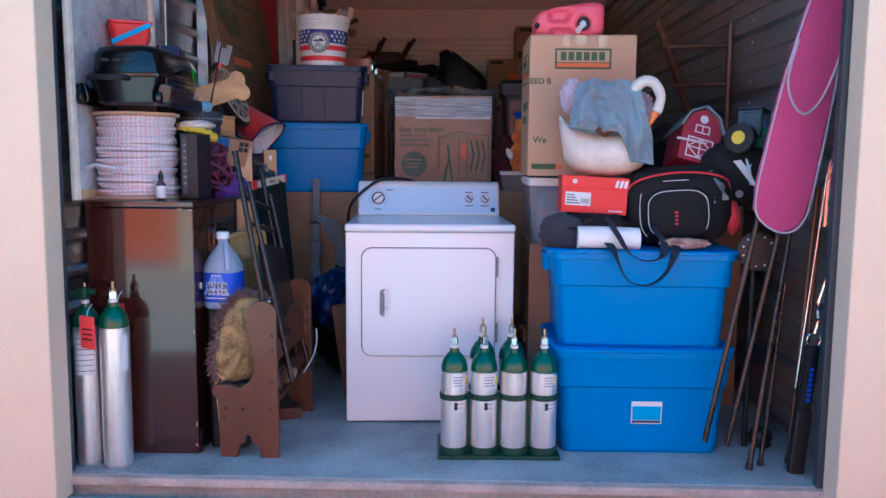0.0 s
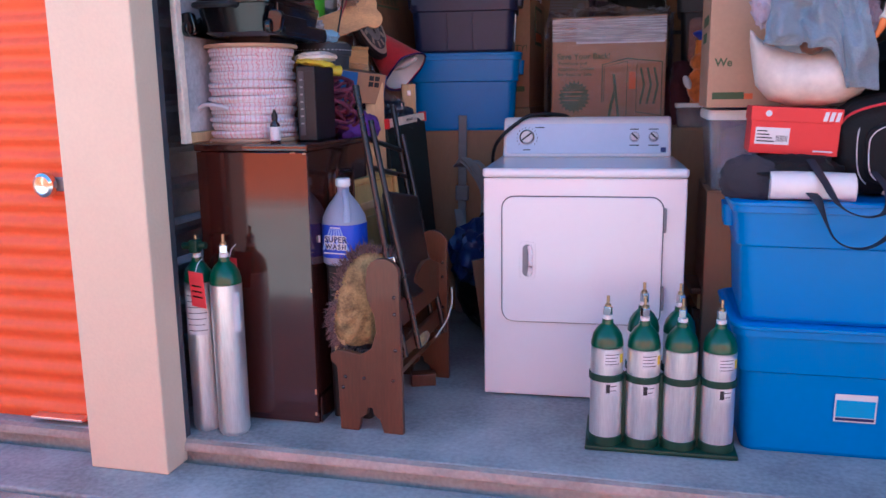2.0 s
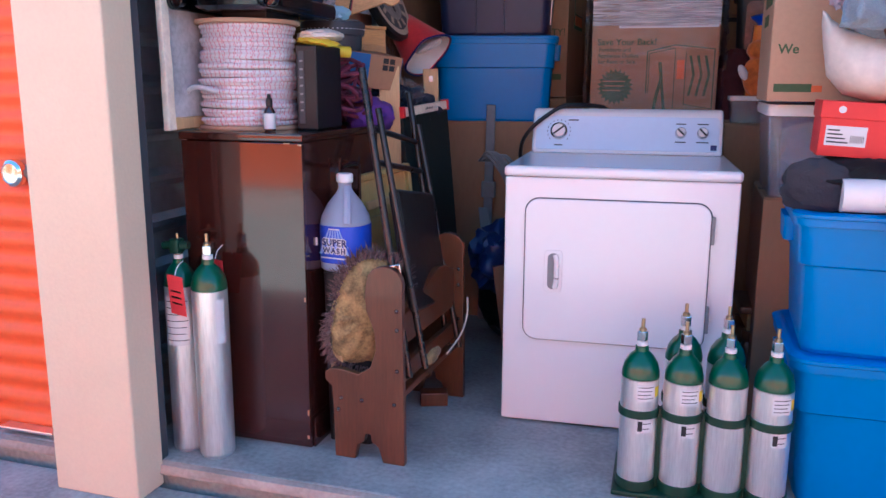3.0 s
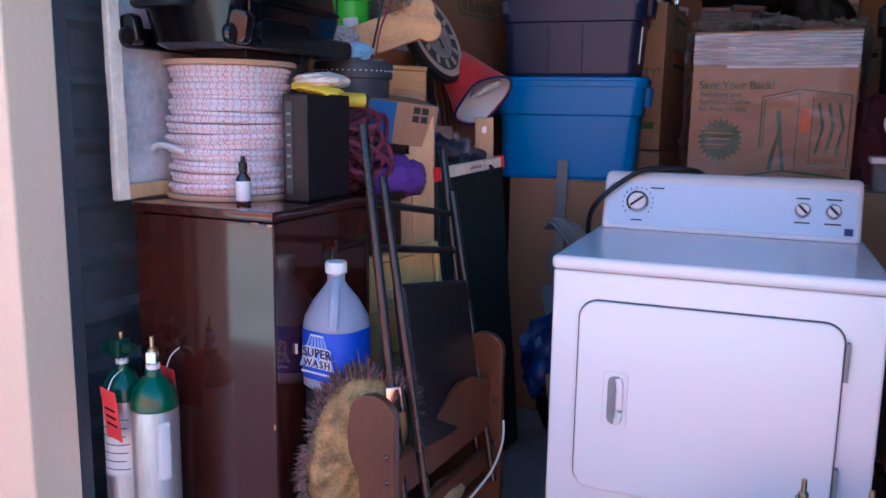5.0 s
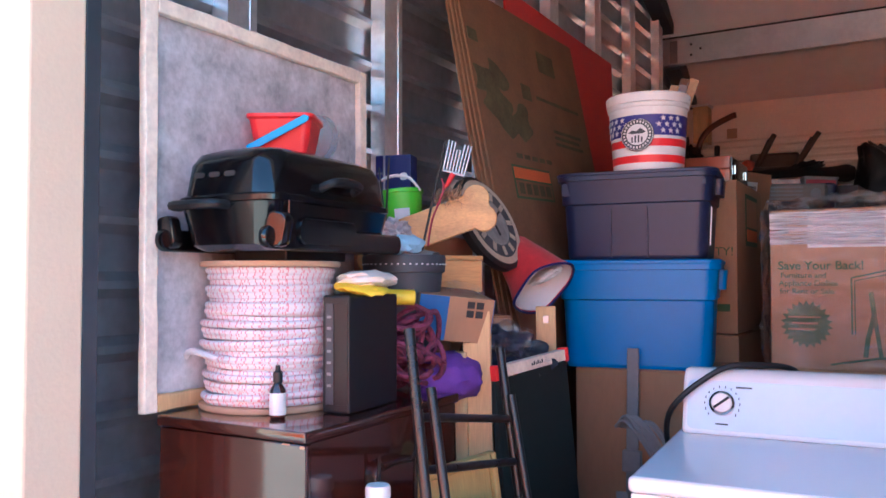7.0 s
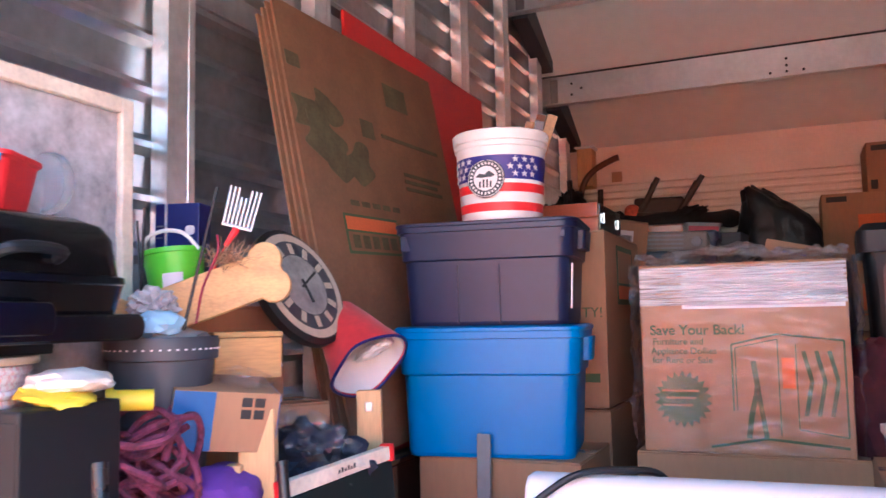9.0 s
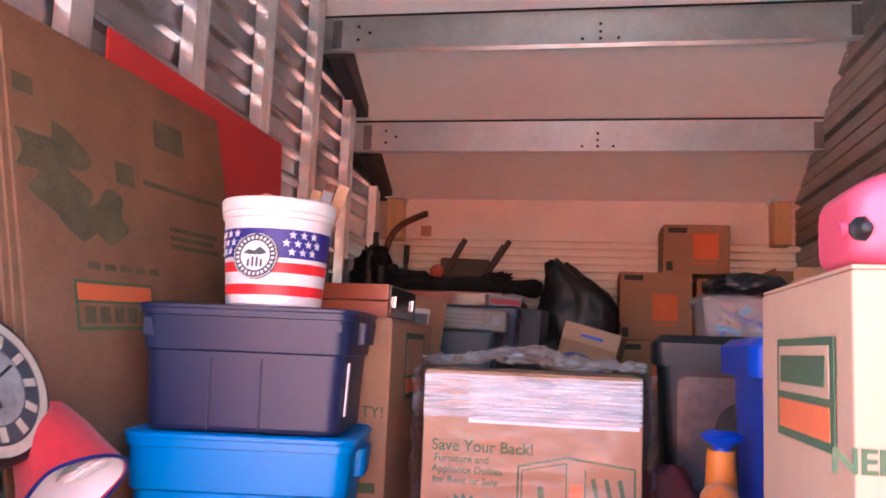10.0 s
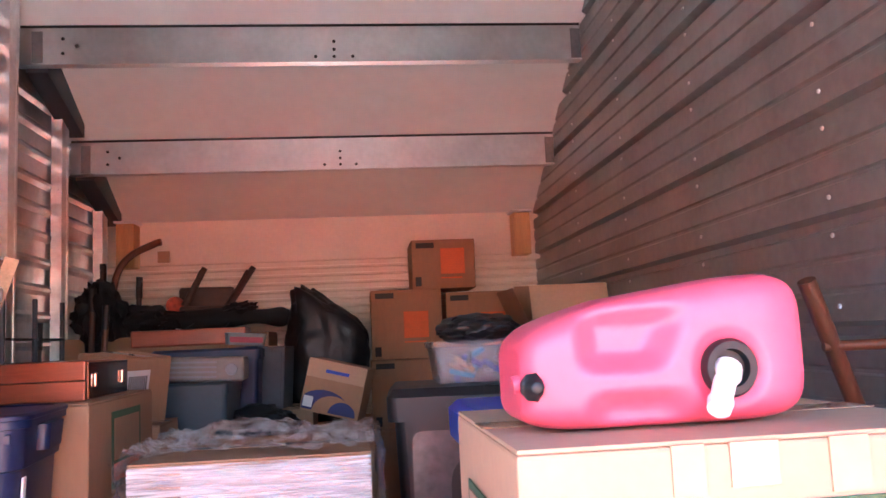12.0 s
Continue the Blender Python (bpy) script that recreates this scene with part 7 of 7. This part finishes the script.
carton("cardboard_box", "brown cardboard box at the foot of a stack", pose(0.4, 8.42, 0), 0.5, 0.45, 1.28)
stamped("moving_box", "brown moving carton with an orange square print", pose(0.41, 8.42, 1.29), 0.48, 0.45, 0.43)
stamped("moving_box", "brown moving carton with an orange square print, open top", pose(0.41, 8.42, 1.73), 0.46, 0.44, 0.44)
carton("cardboard_box", "brown cardboard box by the back wall", pose(0.92, 8.45, 0), 0.5, 0.45, 1.7)
stamped("moving_box", "brown moving carton with an orange square print", pose(0.92, 8.45, 1.71), 0.5, 0.45, 0.43)
stamped("moving_box", "small brown carton on top of the stack", pose(0.67, 8.46, 2.175), 0.42, 0.42, 0.32)
tall2 = carton("cardboard_box", "tall brown carton with open flaps beside ribbed siding", pose(1.16, 7.15, 0), 0.42, 0.5, 1.9, open_top=True)
part("open_flap", box(-0.2, 0.2, -0.002, 0.002, 0, 0.2, 0.001), CARDPALE, tall2, "open cardboard flap", at=pose(0, -0.25, 1.9, -14, 0, 0))
part("side_flap", box(-0.002, 0.002, -0.24, 0.24, 0, 0.2, 0.001), CARD, tall2, at=pose(-0.21, 0, 1.9, 0, -24, 0))
part("back_flap", box(-0.2, 0.2, -0.002, 0.002, 0, 0.22, 0.001), CARD, tall2, at=pose(0, 0.25, 1.9, 12, 0, 0))

# sticks, bags and an upturned chair at the back left
ch = thing("upturned_chair", "dark chair lying upturned on the heap", "chair", pose(-0.83, 8.1, 2.04, 0, 0, 10))
part("seat", box(-0.16, 0.16, -0.15, 0.15, 0.03, 0.07, 0.02), LEATHER, ch)
for x, y, dx in ((-0.13, -0.12, 0.12), (0.13, -0.12, 0.15), (-0.13, 0.12, 0.1), (0.13, 0.12, 0.13)):
    part("leg", rod((x, y, 0.07), (x + dx, y, 0.3), 0.022, 0.018), LEATHER, ch)
part("backrest", box(-0.17, 0.17, 0.1, 0.14, -0.05, 0.2, 0.02), LEATHER, ch)
ski = thing("rod_bag", "long dark padded sports bag lying across the heap", "bag", pose(-0.85, 7.85, 2.0, 0, 0, 3))
part("bag_body", hose([(-0.5, 0, 0.0), (-0.3, 0, 0.025), (0, 0, 0.02), (0.3, 0, 0.03), (0.48, -0.02, 0.02), (0.55, -0.03, 0.03)], 0.05, 14, 6, taper=lambda t: 0.8 + 0.3 * math.sin(3 * t) + 0.22 * math.sin(17 * t)), NYLON, ski)
part("strap", hose([(-0.1, -0.06, 0.03), (-0.02, -0.1, -0.08), (0.1, -0.1, -0.1), (0.2, -0.07, 0.0)], 0.014, 6, 5, flat=0.3), NYLON, ski)
part("loose_strap", hose([(-0.4, -0.04, 0.0), (-0.28, -0.06, -0.1), (-0.12, -0.06, -0.06), (0.0, -0.05, 0.0)], 0.01, 6, 5, flat=0.3), NYLON, ski)
part("cover_fold", blob(0.2, 0.06, 0.05, 0.4, 4, 4, 6, at=pose(-0.2, 0.02, 0.03)), NYLON, ski)
part("cover_fold", blob(0.14, 0.05, 0.045, 0.4, 4, 4, 9, at=pose(0.22, 0.0, 0.06, 0, -12)), NYLON, ski)
solid("clothing_roll", blob(0.22, 0.16, 0.1, 0.3, 2.6, 4, 4, at=pose(-1.2, 7.9, 2.02)), NYLON, "dark bundle of clothing on the heap", "bundle")
solid("red_ball", blob(0.055, 0.055, 0.055, 0.03, 2, 3, 1, at=pose(-1.0, 8.0, 2.12)), material("red_and_cream_ball", (0.5, 0.08, 0.04), 0.6, vary=0.7, size=9), "red and cream ball on the heap", "ball")
solid("orange_case", box(-0.3, 0.3, -0.1, 0.1, 0, 0.09, 0.01), CHERRY, "flat reddish wooden case in the heap", "case", at=pose(-0.8, 7.5, 1.87))
for x0, y0, w, d, h in ((-1.2, 7.95, 0.7, 0.5, 1.93), (-0.62, 8.0, 0.4, 0.5, 1.93), (-0.8, 7.5, 0.7, 0.34, 1.865), (-1.2, 6.9, 0.5, 0.6, 1.5)):
    carton("cardboard_box", "large brown carton under the back heap", pose(x0, y0, 0), w, d, h)
hb = loose_box("game_box", "flat box with red and white print on the heap", pose(-0.47, 7.15, 1.86, 0, 4, 12), 0.2, 0.18, 0.06, GREYPLASTIC, "box")
part("print", plates([(-0.08, 0.08, 0.012, 0.04)], -0.088), BARNRED, hb)
for k, (x, y, top, lean) in enumerate(((-1.4, 7.6, 2.2, 3), (-1.34, 7.5, 2.1, 6), (-1.3, 8.1, 2.3, 4), (-1.45, 8.2, 2.4, -2), (-1.44, 7.0, 2.0, 2))):
    st = thing("garden_tool", "long wooden tool handle standing in the corner", "tool", pose(x, y, 0, 0, lean * 0.4, 0), "tool handles")
    part("shaft", rod((0, 0, 0), (0, 0, top), 0.016), BENCHWOOD if k % 2 else LEATHER, st)
    part("grip", rod((0, 0, top - 0.12), (0, 0, top + 0.01), 0.02), BLACK, st)
bow = solid("curved_runner", hose([(-1.38, 8.0, 2.1), (-1.34, 8.0, 2.32), (-1.26, 8.0, 2.43), (-1.12, 8.0, 2.5), (-1.08, 8.0, 2.51)], 0.022), BENCHWOOD, "curved dark wooden runner sticking up", "wooden runner")
solid("black_sack", blob(0.13, 0.16, 0.2, 0.4, 3, 4, 5, at=pose(-1.36, 7.75, 2.05)), NYLON, "black cloth sack in the back corner", "sack")
solid("wall_note", box(-1.28, -1.2, 8.735, 8.742, 2.46, 2.54), CARDPALE, "small pale paper note on the back wall", "note")
sh = thing("utility_shelf", "thin dark wire utility shelf against wall studs", "shelf", pose(-1.42, 6.95, 1.5))
for k in range(4):
    part("wire_rail", rod((0, -0.35, 0.1 + 0.11 * k), (0.02, 0.35, 0.1 + 0.11 * k), 0.006), DARKGREY, sh)
for y in (-0.35, 0.0, 0.35):
    part("upright", rod((0.01, y, 0), (0.01, y, 0.62), 0.012), DARKGREY, sh)

# right middle: totes, clear bin, toy
bt = thing("storage_tote", "tall black storage tote with a glossy front", "storage tote", pose(0.42, 5.62, 0.85, 0, 0, -3))
part("body", loft([(0, 0.17, 0.2, 0.03), (0.76, 0.2, 0.235, 0.03)], 4), BLACK, bt)
part("lid", loft([(0.76, 0.22, 0.255, 0.03), (0.83, 0.222, 0.258, 0.03), (0.855, 0.2, 0.235, 0.03)], 4), BLACK, bt)
part("window", slab([(x, z) for x, z in ring_points(0.15, 0.33, 0.03, 4)], 0.004, at=pose(0.0, -0.222, 0.4, 2.5)), material("grey_translucent", (0.1, 0.09, 0.095), 0.25, vary=0.3, size=5), bt, "greyish translucent front")
part("dark_content", slab([(x, z) for x, z in ring_points(0.095, 0.3, 0.085, 7)], 0.003, at=pose(0.055, -0.2245, 0.36, 2.5)), BLACK, bt, "dark shape behind the translucent front")
carton("cardboard_box", "brown cardboard box under a black tote", pose(0.42, 5.62, 0), 0.42, 0.45, 0.845)
cbn = thing("clear_bin", "clear plastic bin of blue and white odds and ends", "storage bin", pose(0.49, 5.66, 1.707))
part("bin_body", loft([(0, 0.13, 0.14, 0.02), (0.115, 0.145, 0.155, 0.02), (0.112, 0.14, 0.15, 0.02), (0.004, 0.125, 0.135, 0.02)], 4), CLEARBIN, cbn)
part("rim", loft([(0.112, 0.152, 0.162, 0.025), (0.132, 0.154, 0.164, 0.025)], 4, caps=False), CLEARBIN, cbn)
random.seed(8)
for k in range(16):
    part("odd_item", box(-0.04, 0.04, -0.006, 0.006, -0.008, 0.008, 0.003), (SKYBLUE, PAPER, COBALT, STEELBLUE, CARDPALE)[k % 5], cbn, at=pose(random.uniform(-0.07, 0.07), random.uniform(-0.09, 0.06), random.uniform(0.02, 0.09), random.uniform(-60, 60), random.uniform(-40, 40), random.uniform(0, 180)))
part("bag_on_top", blob(0.14, 0.13, 0.05, 0.2, 2.6, 4, 4, at=pose(0.02, 0, 0.17)), BAG, cbn, "dark bag on the bin")
bb = thing("storage_tote", "cobalt blue lidded tote behind a moving box", "storage tote", pose(0.62, 4.9, 0.9))
part("body", loft([(0, 0.22, 0.17, 0.03), (0.7, 0.25, 0.2, 0.03)], 4), COBALT, bb)
part("lid", loft([(0.7, 0.28, 0.225, 0.04), (0.77, 0.282, 0.228, 0.04), (0.79, 0.26, 0.21, 0.04)], 4), COBALT, bb)
carton("cardboard_box", "brown cardboard box under a cobalt tote", pose(0.62, 4.9, 0), 0.45, 0.38, 0.895)
blob_box = carton("cardboard_box", "brown cardboard box behind the dryer, in shadow", pose(0.28, 4.86, 0), 0.22, 0.4, 1.0)
clr = thing("clear_bin", "small clear bin under a soft toy", "storage bin", pose(0.285, 4.78, 1.003))
part("bin_body", loft([(0, 0.09, 0.09, 0.015), (0.1, 0.1, 0.1, 0.015)], 3), CLEARBIN, clr)
part("bin_lid", loft([(0.1, 0.105, 0.105, 0.015), (0.118, 0.105, 0.105, 0.015)], 3), WHITEPLASTIC, clr)
b = blob(0.055, 0.05, 0.085, 0.06, 3, 4, 2, at=pose(0, 0, 0.085))
blob(0.045, 0.042, 0.042, 0.05, 3, 3, 4, at=pose(0, -0.01, 0.195), bm=b)
n = len(b.faces)
for s in (-1, 1):
    blob(0.018, 0.022, 0.035, 0.1, 3, 3, s, at=pose(s * 0.055, -0.035, 0.1, 0, s * 25), bm=b)
b.faces.ensure_lookup_table()
for f in b.faces[n:]:
    f.material_index = 1
solid("soft_toy", b, [material("orange_plush", (0.6, 0.16, 0.02), 0.9, vary=0.5, size=14, sheen=0.3), PAPER], "plain orange and white soft toy on a small bin", "soft toy", at=pose(0.285, 4.76, 1.122))
solid("blue_cup", lathe([(0.02, 0), (0.02, 0.012), (0.045, 0.03), (0.05, 0.04), (0.03, 0.05)], 20), COBALT, "small blue plastic cup behind a soft toy", "cup", at=pose(0.3, 4.82, 1.42))
solid("cup_stand", rod((0.3, 4.84, 1.121), (0.3, 4.83, 1.425), 0.05, 0.032, 20), material("orange_flask", (0.65, 0.2, 0.02), 0.5, vary=0.2), "orange plastic flask under a blue cup", "flask")
solid("clothes_sack", blob(0.14, 0.12, 0.22, 0.25, 2.6, 4, 7, at=pose(0.22, 5.2, 1.1)), material("dark_red_cloth", (0.07, 0.012, 0.018), 0.9, vary=0.4), "dark red clothes bundle behind the dryer", "clothes")
solid("laundry_heap", blob(0.25, 0.25, 0.2, 0.3, 2.4, 4, 8, at=pose(1.0, 4.15, 1.15)), NYLON, "heap of dark clothing behind toys", "clothes")
carton("cardboard_box", "brown cardboard box under dark clothing", pose(1.05, 4.15, 0), 0.5, 0.5, 0.98)
carton("cardboard_box", "tall brown cardboard box beside ribbed siding", pose(1.08, 5.3, 0), 0.5, 0.6, 1.25)
